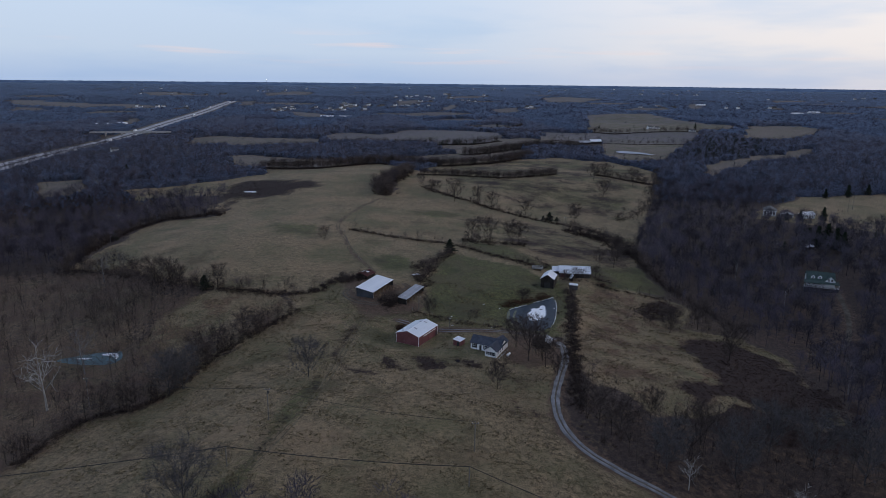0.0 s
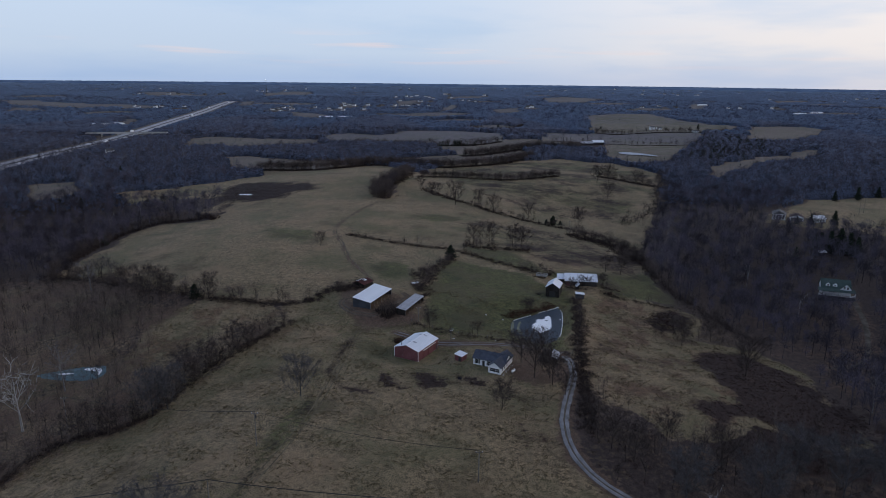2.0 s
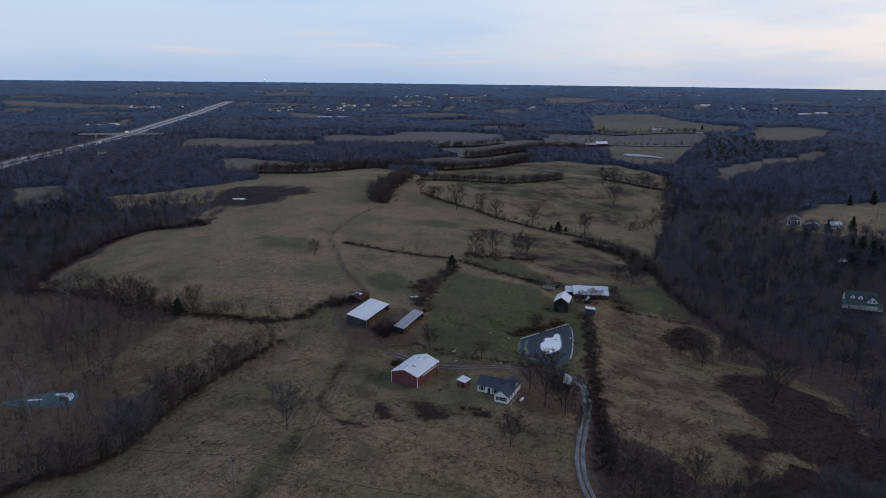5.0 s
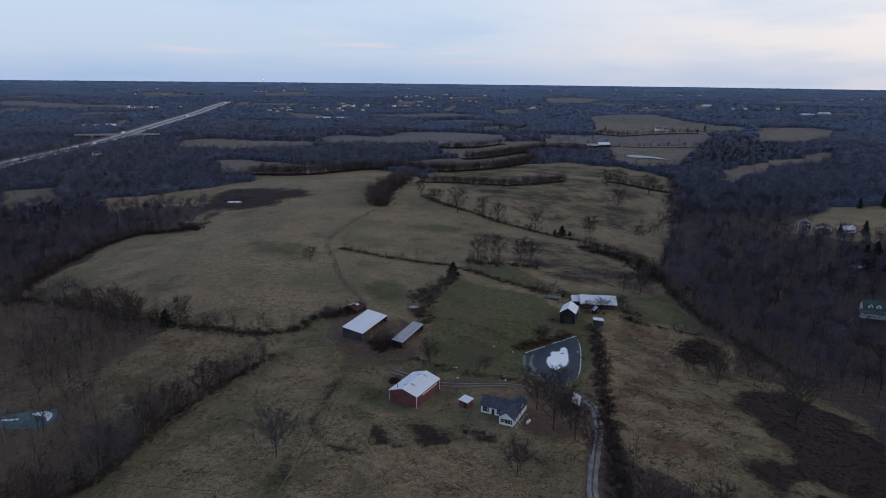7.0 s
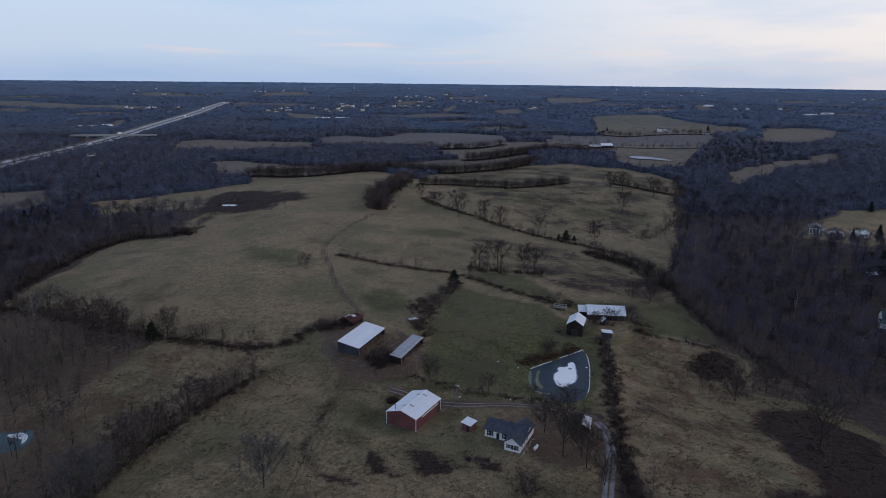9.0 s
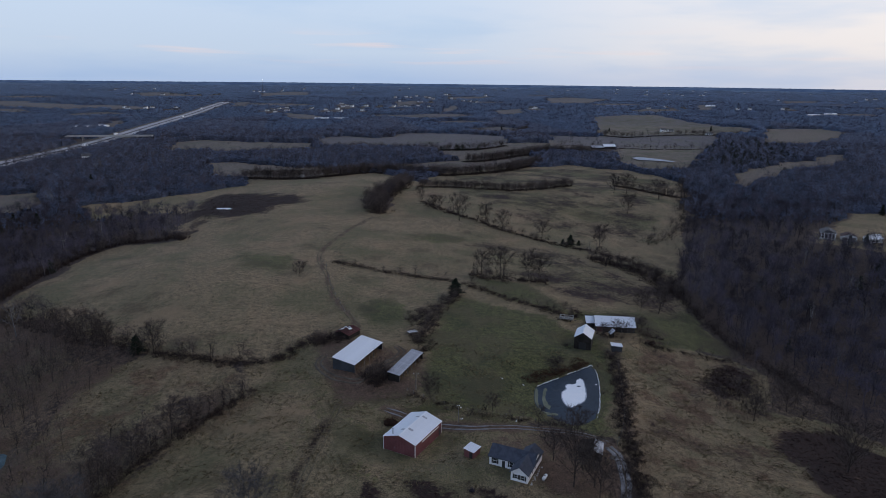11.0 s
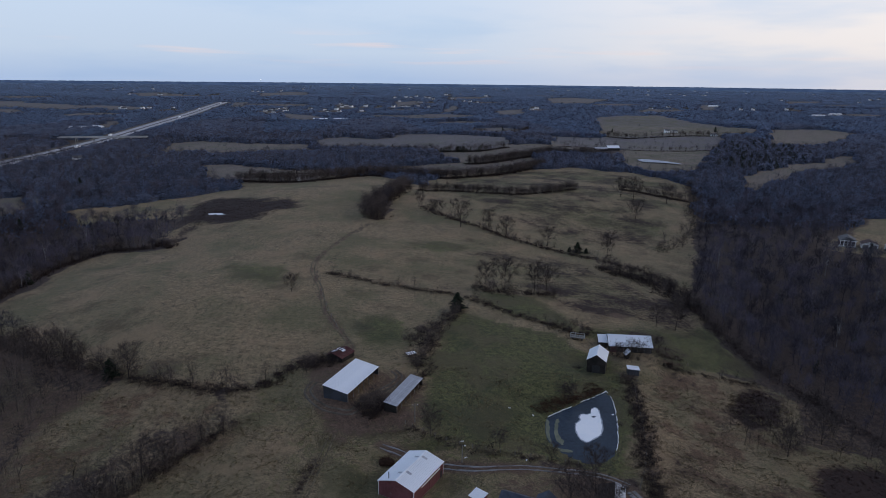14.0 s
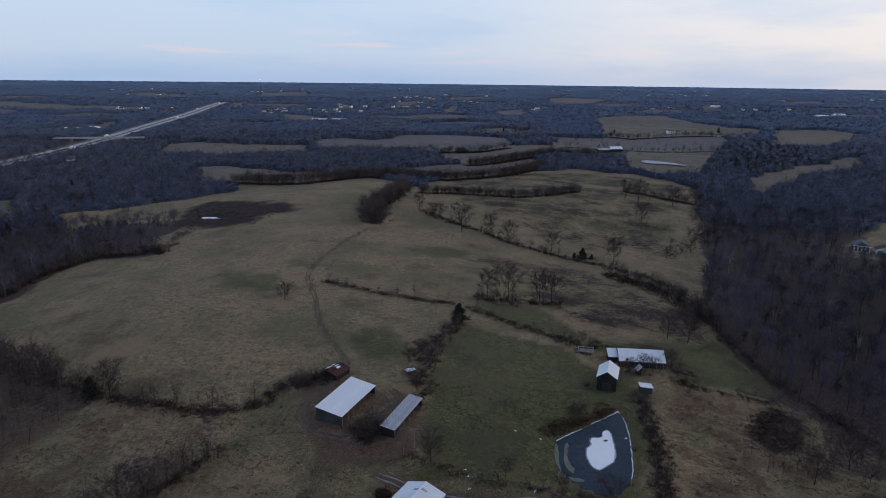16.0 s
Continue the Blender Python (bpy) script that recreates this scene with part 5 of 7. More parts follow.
def woods():
    # near woodland
    x, y, rng = field_points(-560, 560, 105, 760, 6.0, 11)
    keep = wooded(x, y) & (edge_distance(SCRUB, x, y) < 0) & (edge_distance(LANE_WOOD, x, y) < 0) & (edge_distance(HEDGE_WOOD, x, y) < -9)
    keep &= np.hypot(x, y) < 400 + 380 * rng.random(len(x))
    x, y = x[keep], y[keep]
    h = rng.uniform(9.0, 16.0, len(x)) * np.where(rng.random(len(x)) < 0.22, 0.55, 1)
    scatter("bare_woodland", np.stack([x, y, height(x, y) - 0.2], -1), h, NEAR_KINDS, BARK, "dense leafless grey-brown winter woodland", "woodland", 2)
    # middle distance
    x, y, rng = field_points(-1100, 1100, 300, 1300, 8.4, 12)
    r = np.hypot(x, y)
    keep = wooded(x, y) & (r >= 400 + 380 * rng.random(len(x))) & (r < 1250 + 100 * rng.random(len(x)))
    x, y = x[keep], y[keep]
    h = rng.uniform(8.5, 14.5, len(x))
    scatter("bare_woodland", np.stack([x, y, height(x, y) - 0.2], -1), h, MID_KINDS, HAZED_MID_BARK, "leafless woodland between distant fields", "woodland", 3)
    # beyond: a roof of rounded crowns, with single trees standing out of it
    az = np.radians(np.arange(-39, 39.01, 0.13))
    rad = 380 * 1.0056 ** np.arange(500)
    rad = rad[(rad > 560) & (rad < 4915)]
    ga, gr = np.meshgrid(az, rad)
    rng = np.random.default_rng(17)
    ga = ga + rng.uniform(-0.4, 0.4, ga.shape) * np.radians(0.13)
    gr = np.minimum(gr * (1 + rng.uniform(-0.002, 0.002, gr.shape)), 4915)
    x, y = (gr * np.sin(ga)).ravel(), (gr * np.cos(ga)).ravel()
    r = np.hypot(x, y)
    tall = wooded(x, y) & (cover_of(x, y)[:, 0] < 0.4)
    dome, shade = crowns(x, y, 7.0)
    dome_far, shade_far = crowns(x, y, 15.0)
    dome, shade = np.where(r > 1500, dome_far, dome), np.where(r > 1500, shade_far, shade)
    rise = 0.42 + 0.58 * np.clip((r - 640) / 420, 0.0, 1)
    rise = rise * (1 - 0.45 * np.clip((r - 1400) / 500, 0, 1))
    z = height(x, y) + np.where(tall, (3.4 + 0.52 * dome) * rise + rng.uniform(-1.0, 1.0, len(x)), -0.6)
    n, k = len(az), len(rad)
    i = (np.arange(k - 1)[:, None] * n + np.arange(n - 1)[None, :]).ravel()
    quads = np.stack([i, i + n, i + n + 1, i + 1], -1)
    quads = quads[r[quads[:, 0]] > 600 + 60 * rng.random(len(quads))]
    quads = quads[tall[quads].any(1)]
    tris = np.concatenate([quads[:, [0, 2, 1]], quads[:, [0, 3, 2]]])
    # Tone lowered on the nearer canopy, so haze seems to grow with distance.
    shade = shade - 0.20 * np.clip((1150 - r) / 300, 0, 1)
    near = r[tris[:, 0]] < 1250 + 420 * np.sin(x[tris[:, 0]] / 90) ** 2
    for part_of, mat, label in ((near, HAZED_MID_CANOPY, "grey-brown leafless woods between the fields"), (~near, HAZED_FAR_CANOPY, "leafless woods rolling away to the horizon")):
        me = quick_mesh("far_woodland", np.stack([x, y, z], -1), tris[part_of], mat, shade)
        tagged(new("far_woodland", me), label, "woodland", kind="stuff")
    for r0, r1, gap in ((1250, 2600, 20),):
        x, y, rng = field_points(-3300, 3300, 900, 4900, gap, 13 + gap)
        r = np.hypot(x, y)
        keep = (r >= r0) & (r < r1)
        x, y = x[keep], y[keep]
        keep = wooded(x, y) & (cover_of(x, y)[:, 0] < 0.4)
        x, y = x[keep], y[keep]
        h = rng.uniform(6.5, 10, len(x))
        scatter("far_woodland", np.stack([x, y, height(x, y) - 0.3], -1), h, FAR_KINDS, HAZED_FAR_CANOPY, "single crowns above the far woods", "woodland", 4 + gap)
    # a grove of pines among the bare woods
    x, y, rng = field_points(320, 550, 815, 1190, 10.5, 91)
    keep = (edge_distance([(382, 1029), (439, 1137), (509, 1185), (543, 1136), (505, 1046), (396, 886), (339, 820), (327, 856)], x, y) > rng.uniform(-25, 18, len(x))) & wooded(x, y)
    x, y = x[keep], y[keep]
    scatter("pine_grove", np.stack([x, y, height(x, y) - 0.2], -1), rng.uniform(7, 12, len(x)), [(evergreen(196 + k, 9.0, 9, 8, 0.42)[1], 9.0, np.full(216, 0.4)) for k in range(2)], NEEDLES, "dark pines standing close among bare woods", "trees", 92)
    # trees along the edges of the far fields and standing about in them
    rng = np.random.default_rng(73)
    px, py = [], []
    for name, poly in FAR_FIELDS.items():
        if name.startswith("house"):
            continue
        for (ax, ay), (bx, by) in zip(poly, poly[1:] + poly[:1]):
            m = rng.poisson(math.hypot(bx - ax, by - ay) * 0.045)
            u = rng.random(m)
            px += list(ax + (bx - ax) * u + rng.normal(0, 6, m))
            py += list(ay + (by - ay) * u + rng.normal(0, 6, m))
        q = np.array(poly)
        m = rng.poisson(4)
        px += list(rng.uniform(q[:, 0].min(), q[:, 0].max(), m))
        py += list(rng.uniform(q[:, 1].min(), q[:, 1].max(), m))
    px, py = np.array(px), np.array(py)
    keep = (edge_distance([(q[0], q[1] - 16) for q in POND_FAR], px, py) < -16) & (line_distance(HIGHWAY, px, py) > 26)
    px, py = px[keep], py[keep]
    scatter("field_edge_trees", np.stack([px, py, height(px, py) - 0.2], -1), rng.uniform(4.5, 11, len(px)), MID_KINDS, HAZED_MID_BARK, "bare trees along the edges of far fields", "trees", 74)
    # sycamores and evergreens among the bare trees
    for name, n, kinds, mat, seed, low, high, label in (("pale_woodland_trees", 110, [wood_tree(180 + k, 13.0, 34, 0.16, 0.26, 9, 0.25, 0.013) for k in range(4)], DULL_BARK, 61, 11, 16, "white-barked sycamores standing in the woods"),
                                                        ("woodland_cedars", 70, [(evergreen(190 + k, 9.0, 9, 8, 0.26)[1], 9.0, np.full(216, 0.4)) for k in range(2)], NEEDLES, 62, 4, 9, "dark cedars dotted through the woods")):
        rng = np.random.default_rng(seed)
        r, a = 330 + 1250 * rng.random(n * 5) ** 1.3, rng.uniform(-0.62, 0.62, n * 5)
        x, y = r * np.sin(a), r * np.cos(a)
        keep = wooded(x, y) & (np.sin(x / 90) + np.sin(y / 70 + 1) + rng.normal(0, 0.5, len(x)) > 0.2)
        x, y = x[keep][:n], y[keep][:n]
        scatter(name, np.stack([x, y, height(x, y) - 0.2], -1), rng.uniform(low, high, len(x)), kinds, mat, label, "woodland", seed)
    rng = np.random.default_rng(63)
    x, y = [], []
    for (ax, ay), (bx, by) in zip(HEDGES["h_cedars"], HEDGES["h_cedars"][1:]):
        u = rng.random(16)
        x += list(ax + (bx - ax) * u)
        y += list(ay + (by - ay) * u + rng.normal(0, 3, 16))
    x, y = np.array(x), np.array(y)
    scatter("cedar_row", np.stack([x, y, height(x, y) - 0.2], -1), rng.uniform(5, 10, len(x)), [(evergreen(194 + k, 9.0, 9, 8, 0.3)[1], 9.0, np.full(216, 0.4)) for k in range(2)], NEEDLES, "row of dark cedars along a far field", "trees", 64)
    # scrub hollow and the strip below the drive
    x, y, rng = field_points(-330, -80, 135, 375, 7.0, 21)
    keep = (edge_distance(SCRUB, x, y) > 1) & (edge_distance(POND_WEST, x, y) < -3) & (rng.random(len(x)) < 0.5)
    x, y = x[keep], y[keep]
    scatter("scrub_trees", np.stack([x, y, height(x, y) - 0.15], -1), rng.uniform(5, 13, len(x)), SAPLING_KINDS, BROWN_BARK, "thin bare saplings scattered over brown scrub", "scrub", 5)
    for zone, gap, seed in ((BANK_WOOD, 5.0, 23), (LOWER_BANK, 5.5, 24), (HOLLOW_WOOD, 4.6, 25), (NORTH_SCRUB, 6.5, 26), (HEDGE_WOOD, 6.6, 27)):
        p = np.array(zone)
        x, y, rng = field_points(p[:, 0].min(), p[:, 0].max(), p[:, 1].min(), p[:, 1].max(), gap, seed)
        keep = edge_distance(zone, x, y) > rng.uniform(-2, 3, len(x))
        x, y = x[keep], y[keep]
        scatter("scrub_trees", np.stack([x, y, height(x, y) - 0.15], -1), rng.uniform(4.0, 10.0, len(x)), SAPLING_KINDS + BUSHY_KINDS[:2], BROWN_BARK, "bare saplings and brush on a bank", "scrub", seed)
    x, y, rng = field_points(40, 165, 118, 210, 5.0, 22)
    keep = (edge_distance(LANE_WOOD, x, y) > rng.uniform(-5, 9, len(x))) & (line_distance(LINES["drive"], x, y) > 4)
    x, y = x[keep], y[keep]
    scatter("scrub_trees", np.stack([x, y, height(x, y) - 0.15], -1), rng.uniform(5, 11.5, len(x)), SAPLING_KINDS, BROWN_BARK, "close-grown bare saplings below the drive", "scrub", 6)


woods()


def hedges():
    rng = np.random.default_rng(31)
    bushes, trees, clumps = [], [], []
    style = {"h_mid": (3.9, 2.3, 0.20), "h_pasture": (6, 2.4, 0.95), "h_north": (3.9, 2.3, 0.20), "h_west": (5, 2.0, 0.45), "h_scrub": (9, 2.2, 0.6),
             "h_left": (5, 1.8, 0.9), "h_lane": (5.0, 1.7, 0.3), "h_track": (3.2, 1.6, 0.22), "h_clump": (12, 2.4, 1.9), "h_east": (7, 2.4, 1.9), "h_swale": (2.4, 0.5, 0), "h_ditch": (1.6, 0.8, 0),
             "h_diag": (6, 2.4, 0.42), "h_strip": (8, 2.8, 0.9), "h_field_n": (5, 2.8, 0.7), "h_creek": (12, 3, 1.0), "h_notch": (7, 3, 1.0), "h_far4": (6, 2, 0.15), "h_far5": (6, 3, 0.3), "h_long": (3, 1.8, 0.15),
             "h_far1": (10, 3, 1.7), "h_group": (8, 2.4, 0.9), "h_yard": (4, 2.2, 0.12), "h_bank": (4, 1.6, 0.10), "h_mid_far": (10, 3, 1.7), "h_pond": (1.6, 0.8, 0.0), "h_far2": (8, 3, 0.5), "h_far3": (10, 4, 0.5), "h_beds": (3, 0.8, 0),
             "h_shed_w": (9, 2.8, 1.3), "h_shed_b": (7, 2.4, 1.3), "h_shed_n": (7, 2.4, 1.0), "h_shed_e": (3, 1.6, 0.2), "h_wagon": (6, 2.0, 0.7), "h_longbarn": (3, 1.6, 0.3), "h_tower": (3, 1.4, 0.1), "h_east_barn": (3, 1.6, 0.15), "h_pondbank": (1.6, 0.8, 0), "h_cedars": (5, 2.5, 0.25), "h_far6": (5, 2.5, 0.35), "h_wood_edge": (8, 2.6, 1.1), "h_east_edge": (14, 1.2, 0.5), "h_east_wood": (6, 2.2, 0.7)}
    for name, pts in HEDGES.items():
        wide, tall, tree_rate = style[name]
        low = name in ("h_left", "h_west", "h_scrub", "h_lane", "h_group", "h_yard", "h_notch", "h_longbarn", "h_shed_w", "h_shed_b", "h_shed_n", "h_shed_e", "h_wagon", "h_tower", "h_long", "h_bank", "h_north", "h_mid", "h_track", "h_pasture", "h_diag")
        for (ax, ay), (bx, by) in zip(pts[:-1], pts[1:]):
            length = math.hypot(bx - ax, by - ay)
            n = int(length * wide * (1.7 if name == "h_lane" else 1.0 if name in ("h_shed_w", "h_shed_b", "h_left", "h_west") else 0.42 if wide > 4 else 0.6))
            u, s = rng.random(n), rng.normal(0, wide * 0.32, n)
            px, py = ax + (bx - ax) * u - (by - ay) / length * s, ay + (by - ay) * u + (bx - ax) / length * s
            bushes += list(zip(px, py, tall * rng.uniform(0.5, 1.15, n)))
            m = rng.poisson(length * tree_rate)
            u, s = rng.random(m), rng.normal(0, wide * 0.3, m)
            px, py = ax + (bx - ax) * u - (by - ay) / length * s, ay + (by - ay) * u + (bx - ax) / length * s
            clumps += list(zip(px, py, rng.uniform(4.5, 11.5, m) if name in ("h_left", "h_scrub", "h_west") else rng.uniform(3.0, 7.0, m) if low else rng.uniform(7.0, 13.0, m) if "far" in name or name == "h_clump" else rng.uniform(4.5, 9.5, m)))
    rows = len(bushes)
    for poly, density, tall in ((BRAMBLE["shrub_a"], 1.3, 1.0), (BRAMBLE["shrub_b"], 0.55, 0.8), (BRAMBLE["shrub_d"], 0.4, 0.8), (BRAMBLE["shrub_e"], 0.30, 0.9), (BRAMBLE["shrub_c"], 0.4, 0.7), (BRAMBLE["swamp"], 0.22, 1.1), (LANE_WOOD, 0.07, 1.6)):
        p = np.array(poly)
        n = int((p[:, 0].max() - p[:, 0].min()) * (p[:, 1].max() - p[:, 1].min()) * density)
        px, py = rng.uniform(p[:, 0].min(), p[:, 0].max(), n), rng.uniform(p[:, 1].min(), p[:, 1].max(), n)
        keep = edge_distance(poly, px, py) > rng.uniform(-2, 3, n)
        keep &= line_distance(LINES["drive"], px, py) > 3.5
        bushes += list(zip(px[keep], py[keep], tall * rng.uniform(0.5, 1.2, keep.sum())))
    b = np.array(bushes)
    far = np.hypot(b[:, 0], b[:, 1]) > 430
    row = np.arange(len(b)) < rows
    for sel, kinds, mat, seed, label in ((~far & row, BUSH_KINDS, HEDGE_TWIG, 7, "brown leafless hedges along fields and lane"), (far, BUSH_FAR, HEDGE_TWIG, 17, "dark hedges between distant fields"),
                                         (~far & ~row, BUSH_KINDS, BRIAR, 27, "dark leafless bramble thickets")):
        q = b[sel]
        scatter("bramble_hedges", np.stack([q[:, 0], q[:, 1], height(q[:, 0], q[:, 1]) - 0.1], -1), q[:, 2], kinds, mat, label, "hedge", seed)
    line = HEDGES["h_pondbank"]
    px, py = [], []
    for (ax, ay), (bx, by) in zip(line, line[1:]):
        u, s = rng.random(110), rng.normal(0, 2.0, 110)
        px += list(ax + (bx - ax) * u + s * 0.6)
        py += list(ay + (by - ay) * u - s * 0.8)
    px, py = np.array(px), np.array(py)
    keep = edge_distance(POND, px, py) < -0.2
    px, py = px[keep], py[keep]
    scatter("bank_brush", np.stack([px, py, height(px, py) - 0.05], -1), rng.uniform(0.5, 1.5, len(px)), BUSH_KINDS, BRACKEN, "rusty dead weeds and brush on the pond bank", "brush", 19)
    c = np.array(clumps)
    far = np.hypot(c[:, 0], c[:, 1]) > 400
    for sel, kinds, seed, label in ((~far, BUSHY_KINDS + SAPLING_KINDS[:3], 9, "rounded clumps of bare brushy saplings"), (far, FUZZY_KINDS, 8, "bare bushy trees standing along the hedgerows")):
        q = c[sel]
        scatter("hedgerow_thickets", np.stack([q[:, 0], q[:, 1], height(q[:, 0], q[:, 1]) - 0.15], -1), q[:, 2], kinds, BROWN_BARK, label, "hedgerow", seed)


hedges()

def grass():
    """Tussocks of dry grass on the nearer pastures."""
    rng = np.random.default_rng(51)
    n = 90000
    x, y = rng.uniform(-135, 150, n), rng.uniform(128, 312, n)
    keep = np.zeros(n, bool)
    sx, sy = strayed(x, y)
    for poly, rate in ((DRY["near_field"], 1.0), (DRY["rough_field"], 1.0), (DRY["hollow_field"], 0.9), (DRY["core_field"], 0.6)):
        keep |= (edge_distance(poly, sx, sy) > 0) & (rng.random(n) < rate)
    for px, py, pr, _ in PADS:
        keep &= np.hypot(x - px, y - py) > pr * 1.05
    for poly in (YARD, SHED_YARD, BRAMBLE["shrub_b"], BRAMBLE["shrub_c"]):
        keep &= edge_distance(poly, x, y) < 1
    for name in ("drive", "track"):
        keep &= line_distance(LINES[name], x, y) > 2.6
    keep &= np.sin(x / 3.1 + 2 * np.sin(y / 4.7)) + np.sin(y / 2.3 + x / 5.9) + rng.normal(0, 0.9, n) > 0.15
    x, y = x[keep][:38000], y[keep][:38000]
    kinds = [(thicket(150 + k, 5, 0.6, 0.16), 0.6, np.full(5, 0.5)) for k in range(6)]
    scatter("dry_grass", np.stack([x, y, height(x, y) - 0.03], -1), rng.uniform(0.3, 0.8, len(x)), kinds, STRAW, "tussocks of dry winter grass", "grass", 52)


grass()

# ---- trees that stand alone ----
BARE = [(-69.8, 383.6, 9.0), (-44.9, 207.3, 13.1), (-56.7, 126.7, 16.3), (19.3, 198.2, 10.1), (11.3, 542.2, 18.4), (30.0, 538.2, 15.1), (40.5, 520.9, 14.7), (67.1, 514.5, 12.3), (103.7, 502.5, 16.1), (19.7, 407.0, 13.2), (29.3, 404.2, 15.6), (44.0, 404.8, 14.8), (49.2, 403.1, 14.0), (150.2, 606.2, 15.8), (100.3, 367.7, 13.2), (92.3, 369.0, 10.2), (101.9, 272.8, 11.1), (119.0, 284.3, 12.4), (-19.0, 605.3, 11.5), (-3.1, 581.1, 10.1), (-8.2, 580.1, 11.1), (-136.3, 316.4, 13.3), (-108.1, 304.5, 12.0), (-130.0, 313.6, 10.5), (-145.5, 321.2, 14.0), (-162.3, 336.0, 9.3)]
BARE += [(65.5, 331.0, 5.5), (70.5, 331.2, 6.5), (74.0, 330.6, 6.0), (83.0, 337.0, 6.0), (-21.5, 283.0, 5.5), (-24.0, 279.0, 5.0), (-9.5, 304.5, 5.5), (-47.0, 303.0, 6.0), (53.0, 352.5, 5.0), (-80.3, 251.1, 11.6), (-75.6, 255.1, 9.2), (-91.0, 228.9, 12.3), (-92.8, 206.6, 14.1), (-103.2, 197.2, 11.0), (-110.7, 195.1, 10.9), (-87.2, 240.1, 10.4), (-89.1, 209.8, 14.3), (41.0, 210.2, 8.5), (38.1, 224.0, 8.9), (-4.4, 267.6, 8.4), (39.8, 293.8, 6.4), (157.9, 683.1, 17.6), (169.8, 683.2, 18.8), (196.7, 673.5, 17.4), (116.7, 245.2, 16.9), (65.8, 184.5, 9.6), (53.5, 174.2, 11.0), (77.3, 172.5, 12.8), (63.2, 159.9, 13.8), (81.8, 158.8, 15.5), (97.7, 172.7, 14.7), (48.8, 179.5, 11.2), (108.5, 167.5, 16.2), (120.4, 162.2, 17.7)]
PALE = [(-134.5, 204.8, 22.5), (-136.0, 232.3, 18.3), (-178.7, 334.9, 17.1), (154.3, 226.4, 13.8)]
HOUSE_TREES = [(32.8, 223.8, 15.5), (36.7, 231.9, 9.1), (38.3, 218.5, 10.9)]
CEDARS = [(262.5, 491.0, 6.5), (272.0, 489.5, 8.0), (288.0, 487.0, 9.0), (291.0, 492.0, 10.0), (5.3, 369.6, 8.7), (-114.8, 306.3, 7.5), (84.5, 504.3, 7.6), (79.6, 504.2, 4.0), (372.0, 597.0, 12.5), (397.7, 608.3, 10.6), (248.2, 421.7, 15.3), (256.0, 424.5, 15.7), (247.8, 431.6, 11.7), (257.4, 416.4, 15.1), (90.4, 505.3, 4.0), (-383.3, 975.6, 12.3), (-338.3, 708.1, 9.1), (-297.6, 550.8, 9.7), (114.0, 1390.5, 20.7), (348.6, 592.1, 9.3), (168.1, 976.3, 14.7), (172.7, 969.3, 13.0), (178.7, 951.8, 12.8), (162.3, 976.2, 13.1), (245.8, 435.0, 9.8), (257.6, 409.0, 14.1), (57.3, 1082.5, 7.2), (-75.7, 1083.1, 8.1), (-20.9, 1095.7, 7.3), (320.5, 1371.1, 12.5), (523.0, 1386.8, 18.3)]
tree_rng = random.Random(5)
LONE = [tree_thing("bare_tree", bare_tree(100 + k, 14, 15, 13, 22, 0.042, (0.34, 0.38, 0.42)[k % 3], True, 0.07), (BROWN_BARK, BROWN_BARK), "leafless grey-brown deciduous tree", "tree") for k in range(5)]
ASHEN = tree_thing("bare_tree", bare_tree(105, 14, 18, 14, 20, 0.045, 0.44, True, 0.04), (HAZE_BARK, HAZE_BARK), "ash-grey bare tree with many low limbs", "tree")
LONE_FAR = [tree_thing("bare_tree", bare_tree(110 + k, 14, 13, 12, 15, 0.06, (0.38, 0.44, 0.34)[k], True, 0.12), (BROWN_BARK, BROWN_BARK), "leafless grey-brown deciduous tree", "tree") for k in range(3)]
for k, (x, y, h) in enumerate(BARE):
    plant(ASHEN if h > 13 and y < 215 else LONE[k % 5] if y < 330 else LONE_FAR[k % 3], x, y, h, tree_rng.uniform(0, 6.28), 14.0, "tall leafless tree with fine twigs" if h > 13 else "small leafless tree in rough grass")
BIG = [tree_thing("yard_tree", bare_tree(120 + k, 15, 16, 14, 16, 0.05, 0.52, True, 0.16), (BROWN_BARK, BROWN_BARK), "broad dark leafless tree beside the house", "tree") for k in range(2)]
for k, (x, y, h) in enumerate(HOUSE_TREES + [(39.2, 251, 8.0), (28.7, 257.7, 5), (14.9, 261.5, 5.5), (38.8, 294, 5.5), (29.5, 235.5, 10.5)]):
    plant(BIG[k % 2], x, y, h, tree_rng.uniform(0, 6.28), 15.0)
WHITE_TREE = tree_thing("sycamore_tree", bare_tree(131, 16, 12, 5, 3, 0.09, 0.32), (PALE_BARK, PALE_BARK), "leafless sycamore with white bark", "tree")
GREY_TREE = tree_thing("sycamore_tree", bare_tree(133, 16, 10, 6, 5, 0.06, 0.24), (DULL_BARK, DULL_BARK), "slender grey-white leafless sycamore", "tree")
for k, (x, y, h) in enumerate(PALE + [(66.5, 152.0, 9.0), (92.0, 144.0, 10.0)]):
    plant(GREY_TREE if k in (1, 2, 3) else WHITE_TREE, x, y, h, tree_rng.uniform(0, 6.28), 16.0)
CEDAR = tree_thing("cedar_tree", evergreen(141), (BARK, NEEDLES), "dark green conical cedar", "tree")
ROUND_CEDAR = tree_thing("cedar_bush", evergreen(143, 9.0, 16, 26, 0.42), (BARK, NEEDLES), "broad dark green bushy cedar", "tree")
for x, y, h in [c for c in CEDARS if c[1] < 520 and c[0] < 200]:
    plant(ROUND_CEDAR, x, y, h * 0.95, tree_rng.uniform(0, 6.28), 9.0)
